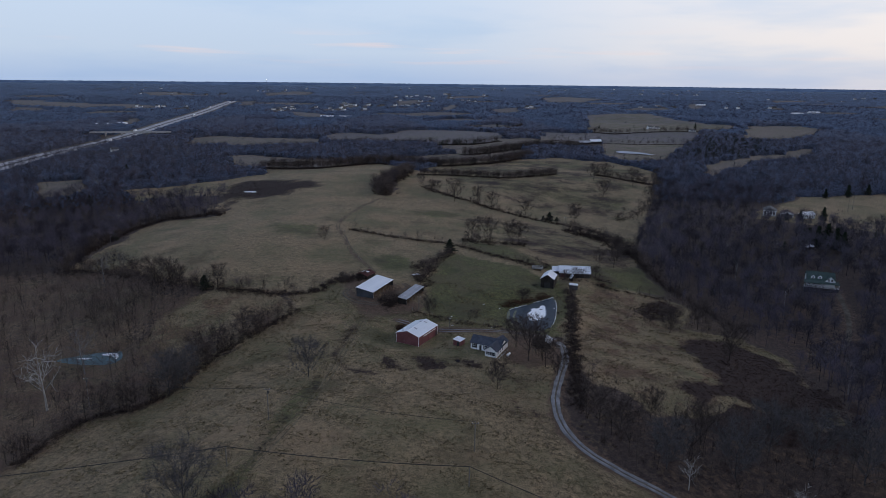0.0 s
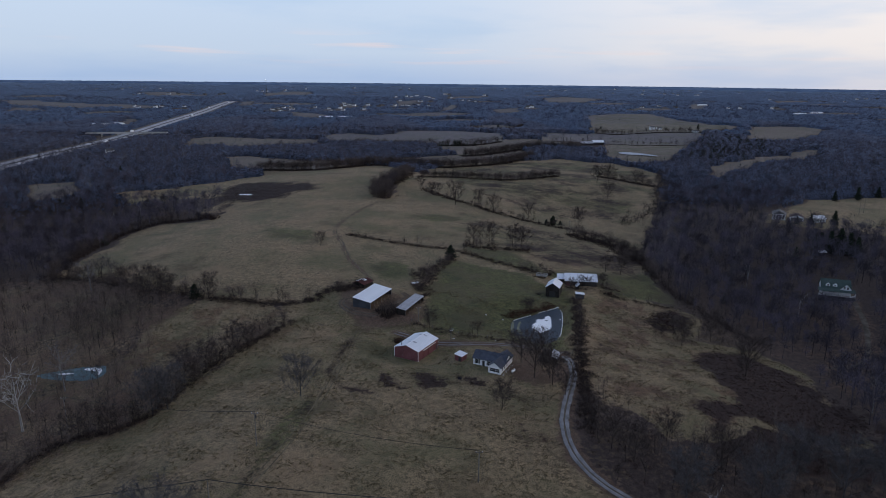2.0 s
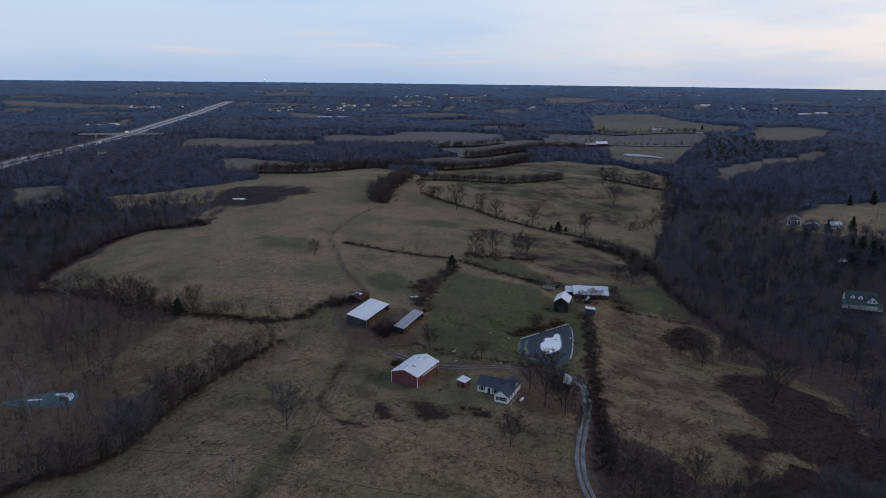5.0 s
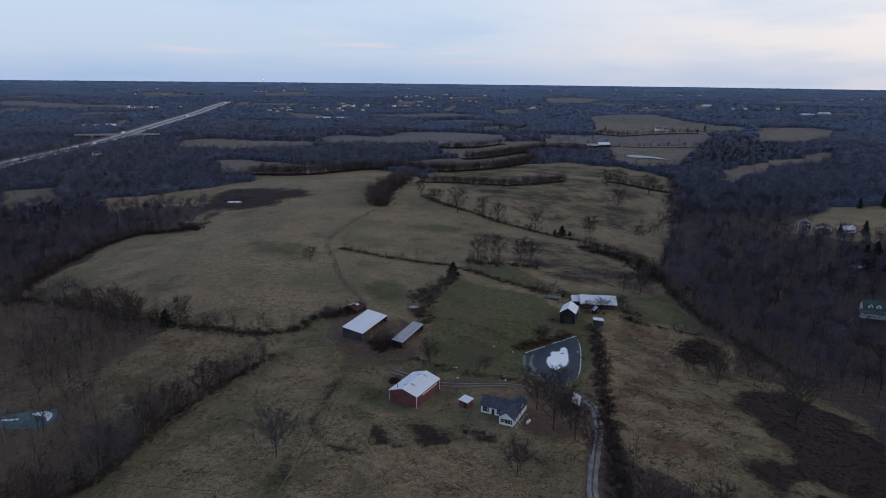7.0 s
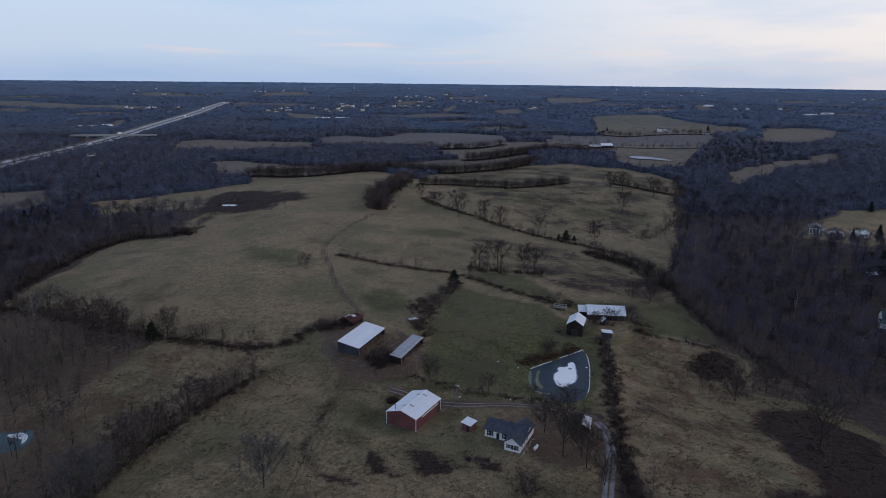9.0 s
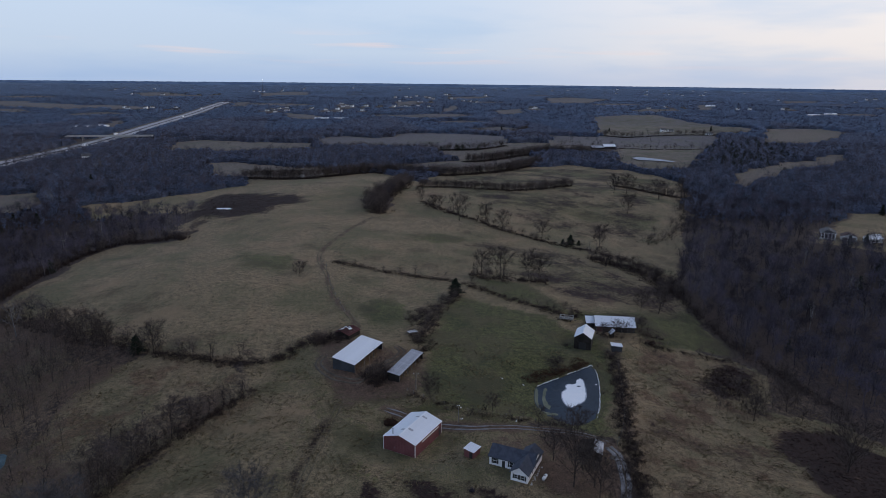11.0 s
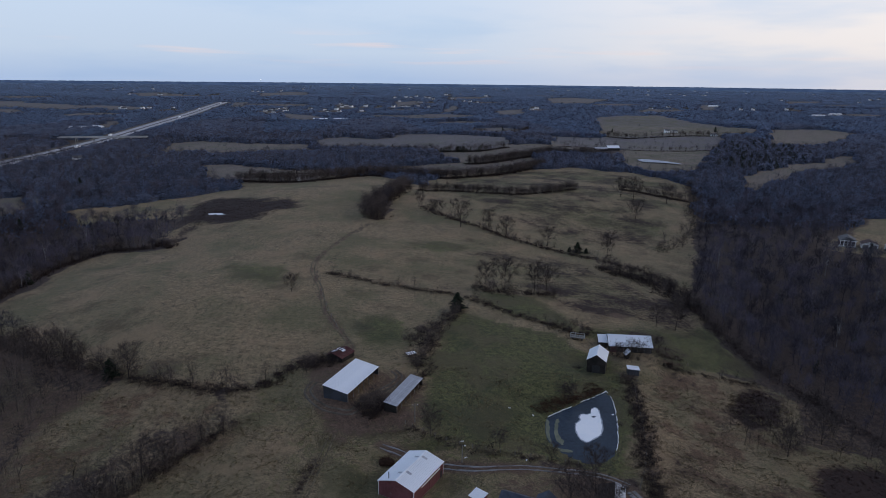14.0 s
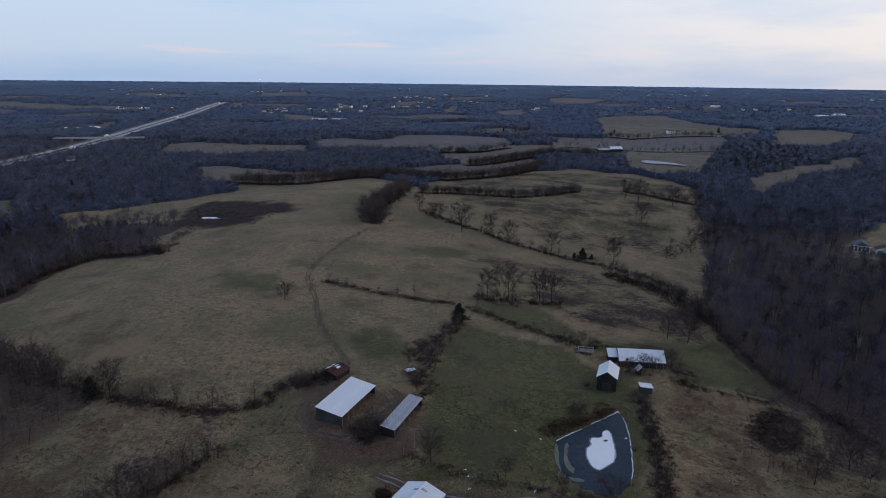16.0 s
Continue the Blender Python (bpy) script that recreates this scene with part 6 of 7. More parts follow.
for x, y, h in [c for c in CEDARS if not (c[1] < 520 and c[0] < 200)]:
    plant(CEDAR, x, y, h if y < 900 else 0.6 * h, tree_rng.uniform(0, 6.28), 9.0)



# ---- farm buildings ----
def moved(bm, m):
    bmesh.ops.transform(bm, matrix=m, verts=bm.verts)
    return bm


def panel_mesh(name, mat, run, drop, wide, rib=True):
    """One roofing sheet: from the ridge at 0,0,0 down by drop over run, with raised seams."""
    bm = bmesh.new()
    prism(bm, [(0, 0, 0), (run, 0, -drop), (run, 0, -drop + 0.06), (0, 0, 0.06)], (0, wide - 0.012, 0))
    if rib:
        for y in (0.0, wide * 0.5):
            prism(bm, [(0, y, 0.06), (run, y, -drop + 0.06), (run, y, -drop + 0.11), (0, y, 0.11)], (0, 0.06, 0))
    bmesh.ops.recalc_face_normals(bm, faces=bm.faces)
    me = bpy.data.meshes.new(name)
    bm.to_mesh(me)
    bm.free()
    me.materials.append(mat)
    return me


def sheet_roof(parent, m, run, drop, length, mat, count, name="roof_sheet", rib=True, uneven=0.0):
    """A slope of separate sheets along y, its ridge at m's origin."""
    wide = length / count
    me = panel_mesh(name, mat, run, drop, wide, rib)
    rng = random.Random(count)
    for k in range(count):
        lift = pose(0, -length / 2 + k * wide, rng.uniform(0, 0.02) + rng.uniform(-uneven, uneven), 0, rng.uniform(-0.25, 0.25) + 12 * rng.uniform(-uneven, uneven), 0)
        share(name, me, parent, m @ lift)


def gable_block(parent, m, w, l, eave, ridge, wall, roof, over=0.35, sheets=0, wall_name="wall", siding=0.0, uneven=0.0):
    """Walls and a pitched roof; the ridge runs along y."""
    t = 0.16
    for y in (-l / 2, l / 2 - t):
        bm = bmesh.new()
        prism(bm, [(-w / 2, y, 0), (w / 2, y, 0), (w / 2, y, eave), (0, y, ridge), (-w / 2, y, eave)], (0, t, 0))
        part("gable_" + wall_name, moved(bm, m), wall, parent)
    for x in (-w / 2, w / 2 - t):
        bm = boxes((x, x + t, -l / 2 + t, l / 2 - t, 0, eave))
        part("side_" + wall_name, moved(bm, m), wall, parent)
    if siding:
        n = round(l / siding)
        me = bpy.data.meshes.new("siding_sheet")
        bm = boxes((0, 0.035, 0.012, l / n - 0.012, 0.03, eave - 0.03), (0.035, 0.06, 0.10, 0.16, 0.03, eave - 0.03))
        bm.to_mesh(me)
        bm.free()
        me.materials.append(wall)
        for k in range(n):
            share("siding_sheet", me, parent, m @ pose(w / 2 + 0.002, -l / 2 + k * l / n, 0))
            share("siding_sheet", me, parent, m @ pose(-w / 2 - 0.002, -l / 2 + (k + 1) * l / n, 0, 0, 0, 180))
        n = round(w / siding)
        for k in range(n):
            x0, x1 = -w / 2 + k * w / n + 0.012, -w / 2 + (k + 1) * w / n - 0.012
            tops = [eave + (ridge - eave) * (1 - abs(x) / (w / 2)) - 0.06 for x in (x0, x1)]
            for y in (-l / 2 - 0.037, l / 2 + 0.002):
                bm = bmesh.new()
                prism(bm, [(x0, y, 0.03), (x1, y, 0.03), (x1, y, tops[1]), (x0, y, tops[0])], (0, 0.035, 0))
                part("siding_sheet", moved(bm, m), wall, parent)
    run, drop = w / 2 + over, (w / 2 + over) * (ridge - eave) / (w / 2)
    for turn in (0, 180):
        at = m @ pose(0, 0, ridge + 0.02, 0, 0, turn)
        if sheets:
            sheet_roof(parent, at, run, drop, l + 2 * over, roof, sheets, uneven=uneven)
        else:
            bm = bmesh.new()
            prism(bm, [(0, -l / 2 - over, 0), (run, -l / 2 - over, -drop), (run, -l / 2 - over, -drop + 0.12), (0, -l / 2 - over, 0.12)], (0, l + 2 * over, 0))
            part("roof_slope", moved(bm, at), roof, parent)
    bm = bmesh.new()
    k = 0.25 * (ridge - eave) / (w / 2)
    prism(bm, [(-0.25, -l / 2 - over, ridge + 0.13 - k), (0, -l / 2 - over, ridge + 0.13), (0.25, -l / 2 - over, ridge + 0.13 - k), (0.25, -l / 2 - over, ridge + 0.17 - k), (0, -l / 2 - over, ridge + 0.18), (-0.25, -l / 2 - over, ridge + 0.17 - k)], (0, l + 2 * over, 0))
    part("ridge_cap", moved(bm, m), roof, parent)


def window(parent, m, w, h, shutters=None, bars=True):
    """A sash window on a wall whose outside faces -y, sill centre at m's origin."""
    f = part("window", moved(boxes((-w / 2 - 0.07, w / 2 + 0.07, -0.06, 0.02, -0.06, 0.0), (-w / 2 - 0.07, w / 2 + 0.07, -0.06, 0.02, h, h + 0.08),
                                   (-w / 2 - 0.07, -w / 2, -0.06, 0.02, 0, h), (w / 2, w / 2 + 0.07, -0.06, 0.02, 0, h)), m), WHITE, parent)
    part("pane", moved(boxes((-w / 2, w / 2, -0.02, 0.015, 0.0, h)), m), GLASS, f, "dark glass pane")
    if bars:
        part("sash_bar", moved(boxes((-w / 2, w / 2, -0.05, -0.022, h * 0.48, h * 0.54)), m), WHITE, f)
    if shutters:
        for x in (-w / 2 - 0.45, w / 2 + 0.10):
            part("shutter", moved(boxes((x, x + 0.36, -0.07, -0.01, -0.05, h + 0.05)), m), shutters, parent, "black louvred shutter")


def red_barn():
    b = thing("barn", "red metal-sided barn with a pale tin roof", "barn", -8.94, 246.4, 0.0, -28.1)
    b.location.z = 0.0
    w, l, eave, ridge = 10.2, 15.1, 3.9, 5.5
    I = Matrix.Identity(4)
    gable_block(b, I, w, l, eave, ridge, RED, TIN, 0.25, 16, siding=0.92)
    for x in (-w / 2 - 0.06, w / 2 - 0.10):
        for y in (-l / 2 - 0.06, l / 2 - 0.10):
            part("corner_trim", boxes((x, x + 0.16, y, y + 0.16, 0, eave - 0.05)), WHITE, b, "white corner trim")
    part("door_rail", boxes((w / 2 + 0.05, w / 2 + 0.19, -3.9, 5.6, eave - 0.95, eave - 0.70)), WHITE, b, "white sliding-door rail")
    part("sliding_door", boxes((w / 2 + 0.065, w / 2 + 0.12, 0.2, 3.6, 0.05, eave - 0.98)), RED, b)
    # No opening is cut here; a black panel paints the doorway's shade.
    part("side_door", boxes((w / 2 + 0.07, w / 2 + 0.12, 5.9, 6.9, 0.05, 2.1)), BLACK, b, "black panel standing in for a shaded side doorway")
    k = (ridge - eave) / (w / 2)
    for y, s in ((-3.4, 1), (-4.3, -1), (4.5, 1), (3.9, -1)):
        bm = bmesh.new()
        x0, x1 = (0.35, 1.75) if s > 0 else (-1.55, -0.35)
        prism(bm, [(x0, y, ridge - abs(x0) * k + 0.13), (x1, y, ridge - abs(x1) * k + 0.13), (x1, y, ridge - abs(x1) * k + 0.17), (x0, y, ridge - abs(x0) * k + 0.17)], (0, 0.75, 0))
        part("skylight", bm, OLD_TIN, b, "dull grey roof panel")
    pipe = part("stovepipe", rods(((-2.6, -6.6, ridge - 2.6 * k), (-2.6, -6.6, ridge + 0.9), 0.11, 0.11, 8)), STEEL, b, "dark stovepipe")
    part("cap", rods(((-2.6, -6.6, ridge + 0.92), (-2.6, -6.6, ridge + 1.02), 0.2, 0.06, 8)), STEEL, pipe)
    part("footing", boxes((-w / 2 - 0.05, w / 2 + 0.05, -l / 2 - 0.05, l / 2 + 0.05, -0.9, 0.02)), CONCRETE, b)


red_barn()


def white_house():
    h = thing("house", "white farmhouse with dark shingle roof and black shutters", "house", 11.9, 232.0, 1.75, -25.2)
    wall_z = 2.65
    main = pose(5.95, 3.1, 0, 0, 0, 90)
    gable_block(h, main, 6.2, 11.9, wall_z, wall_z + 1.9, WHITE, SHINGLE, 0.35)
    wing = pose(9.75, 1.85, 0)
    gable_block(h, wing, 4.5, 12.4, wall_z - 0.02, wall_z + 1.6, WHITE, SHINGLE, 0.35)
    part("foundation", boxes((-0.05, 12, -0.05, 6.3, -1.2, 0.03), (7.45, 12.05, -4.4, 8.1, -1.2, 0.02)), CONCRETE, h)
    for x in (1.6, 6.15):
        window(h, pose(x, -0.01, 0.75), 1.0, 1.5, BLACK)
    window(h, pose(8.9, -4.36, 0.95), 0.75, 1.1, BLACK)
    window(h, pose(10.65, -4.36, 0.85), 0.95, 1.25, BLACK)
    for y in (-2.6, -0.4, 2.0):
        window(h, pose(12.01, y, 0.9, 0, 0, 90), 0.85, 1.3)
    door = part("front_door", boxes((3.55, 4.45, -0.06, 0.02, 0.05, 2.1)), BLACK, h, "dark front door")
    part("door_frame", boxes((3.42, 3.55, -0.09, 0.02, 0.05, 2.22), (4.45, 4.58, -0.09, 0.02, 0.05, 2.22), (3.42, 4.58, -0.09, 0.02, 2.1, 2.24)), WHITE, door)
    part("door_step", boxes((3.2, 4.8, -1.2, -0.05, -0.5, 0.03), (3.2, 4.8, -1.6, -1.2, -0.5, -0.15)), CONCRETE, h)
    for x, y, z in ((2.9, 4.0, wall_z + 1.35), (6.6, 3.6, wall_z + 1.6)):
        part("roof_vent", rods(((x, y, z - 0.2), (x, y, z + 0.45), 0.14, 0.14, 8)), BLACK, h)
    edging = thing("stone_edging", "row of pale rubble along the house wall", "rubble", 0, 0, 0)
    edging.matrix_basis = h.matrix_basis.copy()
    rng = random.Random(12)
    for k in range(46):
        y, x, r = rng.uniform(-4.6, 5.2), rng.uniform(12.35, 13.1), rng.uniform(0.10, 0.28)
        part("stone", boxes((x, x + r * 1.6, y, y + r * 2, -0.5, rng.uniform(0.02, 0.22))), CONCRETE, edging)


white_house()


def mono_shed(name, label, x, y, z, turn, w, l, high, low, roof, wall, sheets, posts=0, open_side=False, group="", over=0.25, rib=True, uneven=0.0):
    """A shed with a single roof slope, high at -x."""
    s = thing(name, label, "shed", x, y, z, turn, group)
    t = 0.12
    for yy in (-l / 2, l / 2 - t):
        bm = bmesh.new()
        prism(bm, [(-w / 2, yy, -0.5), (w / 2, yy, -0.5), (w / 2, yy, low), (-w / 2, yy, high)], (0, t, 0))
        part("end_wall", bm, wall, s)
    part("back_wall", boxes((-w / 2, -w / 2 + t, -l / 2 + t, l / 2 - t, -0.5, high)), wall, s)
    if open_side:
        part("lintel", boxes((w / 2 - t, w / 2, -l / 2 + t, l / 2 - t, low - 0.35, low)), wall, s)
    else:
        part("front_wall", boxes((w / 2 - t, w / 2, -l / 2 + t, l / 2 - t, -0.5, low)), wall, s)
    for k in range(posts):
        yy = -l / 2 + 0.2 + (l - 0.5) * k / max(posts - 1, 1)
        part("post", boxes((w / 2 - 0.02, w / 2 + 0.14, yy, yy + 0.16, -0.5, low)), GREY_WOOD, s)
    slope = (high - low) / w
    sheet_roof(s, pose(-w / 2 - over, 0, high + over * slope + 0.02), w + 2 * over, (w + 2 * over) * slope, l + 2 * over, roof, sheets, rib=rib, uneven=uneven)
    return s


mono_shed("machinery_shed", "long open-sided shed with pale tin roof", -30.25, 292.85, 4.8, -21.0, 8.3, 21.2, 4.0, 2.6, TIN, SLATE, 20, 7, True)
mono_shed("cattle_shed", "low narrow shed with streaked weathered tin roof", -13.2, 287.7, 3.3, -20.5, 4.0, 20.4, 2.9, 2.3, OLD_TIN, OLD_WOOD, 22, 7, True, uneven=0.01)
lean = mono_shed("tool_shed", "small white-roofed tin shed at a field edge", 66.9, 315.2, -0.6, -6, 3.9, 3.2, 2.4, 2.1, TIN, SLATE, 5, 0)
mono_shed("well_house", "small shed with leaning grey tin roof", 42.9, 240.4, -0.2, -15.5, 2.1, 6.4, 2.9, 1.9, OLD_TIN, OLD_WOOD, 6, 3, True, uneven=0.02)
mono_shed("wood_shed", "low dark board-roofed woodshed beside the drive", 39.75, 241.25, -0.2, 164.5, 3.9, 6.2, 2.85, 1.7, OLD_WOOD, OLD_WOOD, 7, 3, True, uneven=0.03)
hut = mono_shed("garden_shed", "small red shed with a white tin roof", 7.6, 237.4, 1.2, -33, 2.9, 3.6, 2.35, 2.0, TIN, RED, 4, 0)
part("door", boxes((0.2, 1.1, -1.88, -1.81, 0, 1.8)), BLACK, hut)
mono_shed("lean_to", "low tin-roofed lean-to beside the stock barn", 62.1, 341.4, -0.7, -96, 5.0, 3.2, 3.5, 2.3, TIN, OLD_WOOD, 5, 0)
mono_shed("feed_bin", "tilted grey tin cover on a timber bin", 68.6, 329.6, -0.6, 190, 1.3, 2.2, 2.7, 1.5, TIN, OLD_WOOD, 3, 0, uneven=0.03)


def dark_barn():
    b = thing("tobacco_barn", "tall dark weathered-board barn with bright tin roof", "barn", 55.1, 319.4, -0.4, -18.5)
    w, l, eave, ridge = 6.4, 9.6, 4.9, 7.0
    gable_block(b, Matrix.Identity(4), w, l, eave, ridge, OLD_WOOD, TIN, 0.3, 10)
    rng = random.Random(4)
    for k in range(21):
        x = -w / 2 + 0.02 + k * 0.303
        top = eave + (ridge - eave) * (1 - min(1, abs(x + 0.14) / (w / 2))) - 0.35
        part("board", boxes((x, x + 0.27, -l / 2 - 0.035, -l / 2 - 0.002, rng.uniform(0, 0.25), top)), OLD_WOOD, b)
    # Black plate over the boards paints the darkness of a doorway.
    part("doorway", boxes((-1.4, 1.4, -l / 2 - 0.06, -l / 2 - 0.038, 0, 3.0)), BLACK, b, "black panel standing in for a shaded doorway")
    part("footing", boxes((-w / 2, w / 2, -l / 2, l / 2, -1.0, 0.0)), STONE, b)


dark_barn()


def long_barn():
    b = thing("stock_barn", "long low stock barn with broad white tin roof", "barn", 72.0, 340.0, -0.8, -6)
    m = pose(0, 0, 0, 0, 0, 90)
    gable_block(b, m, 11.2, 16.0, 2.6, 5.0, OLD_WOOD, TIN, 0.4, 18)
    for x in np.arange(-7.8, 7.9, 2.55):
        part("post", boxes((x, x + 0.18, -5.82, -5.64, -0.5, 2.6)), GREY_WOOD, b)
    # Side wall is closed; bay shade is painted with a black panel.
    part("bay_shade_panel", boxes((1.0, 7.8, -5.66, -5.63, 0, 2.4)), BLACK, b, "black panel painting the shade of a bay under the eave")
    part("red_door", boxes((-7.8, -5.0, -5.70, -5.63, 0, 2.2)), RED, b, "faded red door")
    part("footing", boxes((-8.0, 8.0, -5.6, 5.6, -1.5, 0.0)), STONE, b)


long_barn()


def rusty_shed():
    s = thing("old_shed", "collapsing shed with rusted red tin roof", "shed", -37.3, 315.0, z_at(-37.3, 315.0) - 0.1, -28)
    gable_block(s, Matrix.Identity(4), 6.6, 7.2, 2.0, 3.0, OLD_WOOD, RUST, 0.4, 9, uneven=0.06)
    rng = random.Random(12)
    for k in range(5):
        x, y = rng.uniform(-2.5, 2.5), rng.uniform(-3, 3)
        m = pose(x, y, 3.15 - abs(x) * 0.28, rng.uniform(-4, 4), (1 if x > 0 else -1) * 16, rng.uniform(-8, 8))
        part("loose_sheet", moved(boxes((-0.45, 0.45, -0.9, 0.9, 0, 0.03)), m), TIN, s, "pale loose roofing sheet")


rusty_shed()


def wagon(x, y, turn, deck, long, label):
    w = thing("hay_wagon", label, "wagon", x, y, z_at(x, y), turn)
    part("bed", boxes((-1.1, 1.1, -long / 2, long / 2, 0.85, 1.0)), GREY_WOOD, w)
    for k in range(5):
        yy = -long / 2 + long * k / 5
        part("deck_board", boxes((-1.15, 1.15, yy + 0.06, yy + long / 5 - 0.06, 1.003, 1.05)), deck, w)
    for sx in (-1, 1):
        for sy in (-1, 1):
            wheel = part("wheel", rods(((sx * 0.95, sy * long * 0.32, 0.4), (sx * 1.15, sy * long * 0.32, 0.4), 0.4, 0.4, 12)), BLACK, w)
            part("hub", rods(((sx * 1.15, sy * long * 0.32, 0.4), (sx * 1.19, sy * long * 0.32, 0.4), 0.14, 0.12, 8)), STEEL, wheel)
    part("tongue", rods(((0, -long / 2, 0.6), (0, -long / 2 - 1.6, 0.25), 0.06, 0.05, 6)), STEEL, w)
    return w


wagon(-12.4, 318.6, -60, WHITE, 3.6, "small flat wagon with pale worn boards")
rack = wagon(52.8, 344.2, 75, GREY_WOOD, 5.6, "grey slatted hay wagon in rough grass")
for y in (-2.75, -0.95, 0.9, 2.7):
    for x in (-1.1, 1.02):
        part("stake", boxes((x, x + 0.16, y - 0.1, y + 0.2, 1.0, 2.3)), CONCRETE, rack)
for z in (1.1, 2.0):
    for x in (-1.13, 1.10):
        part("side_rail", boxes((x, x + 0.04, -2.8, 2.85, z, z + 0.28)), CONCRETE, rack)


def heap(name, x, y, size, mat, label, category, seed):
    h = thing(name, label, category, x, y, z_at(x, y) - 0.05)
    tri = thicket(seed, 260, size, 0.10)
    p = new("branches", soup("branches", tri, mat))
    p.parent = h
    bm = bmesh.new()
    bmesh.ops.create_icosphere(bm, subdivisions=2, radius=1)
    rng = random.Random(seed)
    for v in bm.verts:
        v.co = Vector((v.co.x * size * 0.75, v.co.y * size * 0.6, max(0, v.co.z) * size * 0.42)) * rng.uniform(0.85, 1.12)
    part("earth", bm, mat, h)
    return h


pile = heap("brush_pile", -16.2, 255.0, 3.1, BRACKEN, "rusty-brown heap of brushwood behind the barn", "brush pile", 201)
heap("fire_pit", 6.8, 220.0, 1.0, BARK, "charred sticks heaped on a fire pit", "fire pit", 202)
heap("scrap_heap", 46.4, 238.5, 1.2, STONE, "heap of pale rubble and scrap boards", "scrap heap", 203)
heap("brush_pile", 84.0, 326.0, 1.9, BRACKEN, "rusty-brown brushwood heap in dry grass", "brush pile", 204)

tank = thing("propane_tank", "small white propane tank on legs", "tank", 25.6, 225.2, z_at(25.6, 225.2), 60)
bm = rods(((-0.95, 0, 0.75), (0.95, 0, 0.75), 0.42, 0.42, 14), ((0.95, 0, 0.75), (1.2, 0, 0.75), 0.42, 0.18, 14), ((-0.95, 0, 0.75), (-1.2, 0, 0.75), 0.42, 0.18, 14))
part("vessel", bm, WHITE, tank)
part("dome", rods(((0, 0, 1.15), (0, 0, 1.35), 0.16, 0.14, 10)), GREY_WOOD, tank)
for x in (-0.7, 0.7):
    part("leg", boxes((x - 0.06, x + 0.06, -0.3, 0.3, -0.1, 0.4)), CONCRETE, tank)


for k, (x, y) in enumerate([(4.5, 264.5), (5.3, 256.5), (21.8, 256.9), (27.2, 284.0), (20.0, 286.6), (26.2, 227.1)]):
    scrap = thing("scrap_board", "pale scrap board lying in rough grass", "board", x, y, z_at(x, y), 37 * k)
    part("board", boxes((-0.45, 0.45, -0.15, 0.15, 0.02, 0.10)), WHITE, scrap)
    part("batten", boxes((-0.06, 0.06, -0.28, 0.28, 0.10, 0.16)), GREY_WOOD, scrap)

# ---- poles and wires ----
def pole(x, y, h, label, arm=True, turn=0):
    p = thing("utility_pole", label, "pole", x, y, z_at(x, y) - 0.3, turn)
    part("shaft", rods(((0, 0, 0), (0, 0, h + 0.3), 0.15, 0.11, 8)), GREY_WOOD, p)
    if arm:
        a = part("crossarm", boxes((-0.9, 0.9, -0.06, 0.06, h - 0.35, h - 0.22)), GREY_WOOD, p)
        for x0 in (-0.8, 0.8):
            part("insulator", rods(((x0, 0, h - 0.22), (x0, 0, h), 0.05, 0.07, 6)), WHITE, a)
        part("transformer", rods(((0.3, 0, h - 1.5), (0.3, 0, h - 0.7), 0.2, 0.2, 8)), STEEL, p) if h > 9 else None
    return p


POLES = [(-150, 150, 9), (-53.4, 147, 5.6), (7.9, 143, 5.6), (62, 118, 7)]
for x, y, h in POLES:
    pole(x, y, h, "weathered wooden utility pole in pasture", False)
YARD_POLES = [(-120, 205, 11), (-49.7, 173.7, 10.3), (10, 159, 9.0), (-9.2, 273.5, 6.1), (94.3, 490, 6.6)]
for x, y, h in YARD_POLES:
    pole(x, y, h, "tall grey wooden utility pole with crossarm")
for x, y, h in ((336.5, 531, 12.6), (328, 523, 12.9)):
    pole(x, y, h, "tall bare wooden pole at a field edge", False)


lamp_pole = pole(4.2, 254.6, 5.2, "short wooden pole with a yard lamp", False)
head = part("lamp_arm", rods(((0, 0, 5.3), (0.7, 0, 5.45), 0.04, 0.04, 6)), STEEL, lamp_pole)
part("lamp_head", rods(((0.7, 0, 5.28), (0.7, 0, 5.5), 0.26, 0.12, 10)), WHITE, head, "white lamp head")


def wire(a, b, sag, label, r=0.06):
    ob = thing("overhead_wire", label, "wire", 0, 0, 0, 0, "overhead wires")
    pts = [Vector(a).lerp(Vector(b), k / 14) - Vector((0, 0, sag * 4 * (k / 14) * (1 - k / 14))) for k in range(15)]
    part("strand", tube(pts, r), CABLE, ob)


for line, sag in ((POLES, 0.9), (YARD_POLES[:3], 1.6)):
    for (ax, ay, ah), (bx, by, bh) in zip(line, line[1:]):
        wire((ax, ay, z_at(ax, ay) + ah), (bx, by, z_at(bx, by) + bh), sag, "thin sagging overhead wire across the pasture", 0.10 if line is POLES else 0.05)


# ---- fences ----
def fence(pts, gap, label):
    f = thing("fence", label, "fence", 0, 0, 0, 0, "pasture fences")
    line = smooth_line(pts, gap)
    me = bpy.data.meshes.new("post")
    bm = boxes((-0.07, 0.07, -0.07, 0.07, -0.4, 1.25))
    bm.to_mesh(me)
    bm.free()
    me.materials.append(GREY_WOOD)
    for p in line:
        share("post", me, f, pose(p.x, p.y, z_at(p.x, p.y), 0, 0, 17 * p.x % 90))
    for z in (0.55, 1.1):
        part("strand", tube([(p.x, p.y, z_at(p.x, p.y) + z) for p in line], 0.012, 3), STEEL, f)


fence([(-12, 272.5), (0, 264.4), (11, 260.4), (23, 258.6), (36, 257)], 3.5, "old wire fence on grey posts along the farm track")
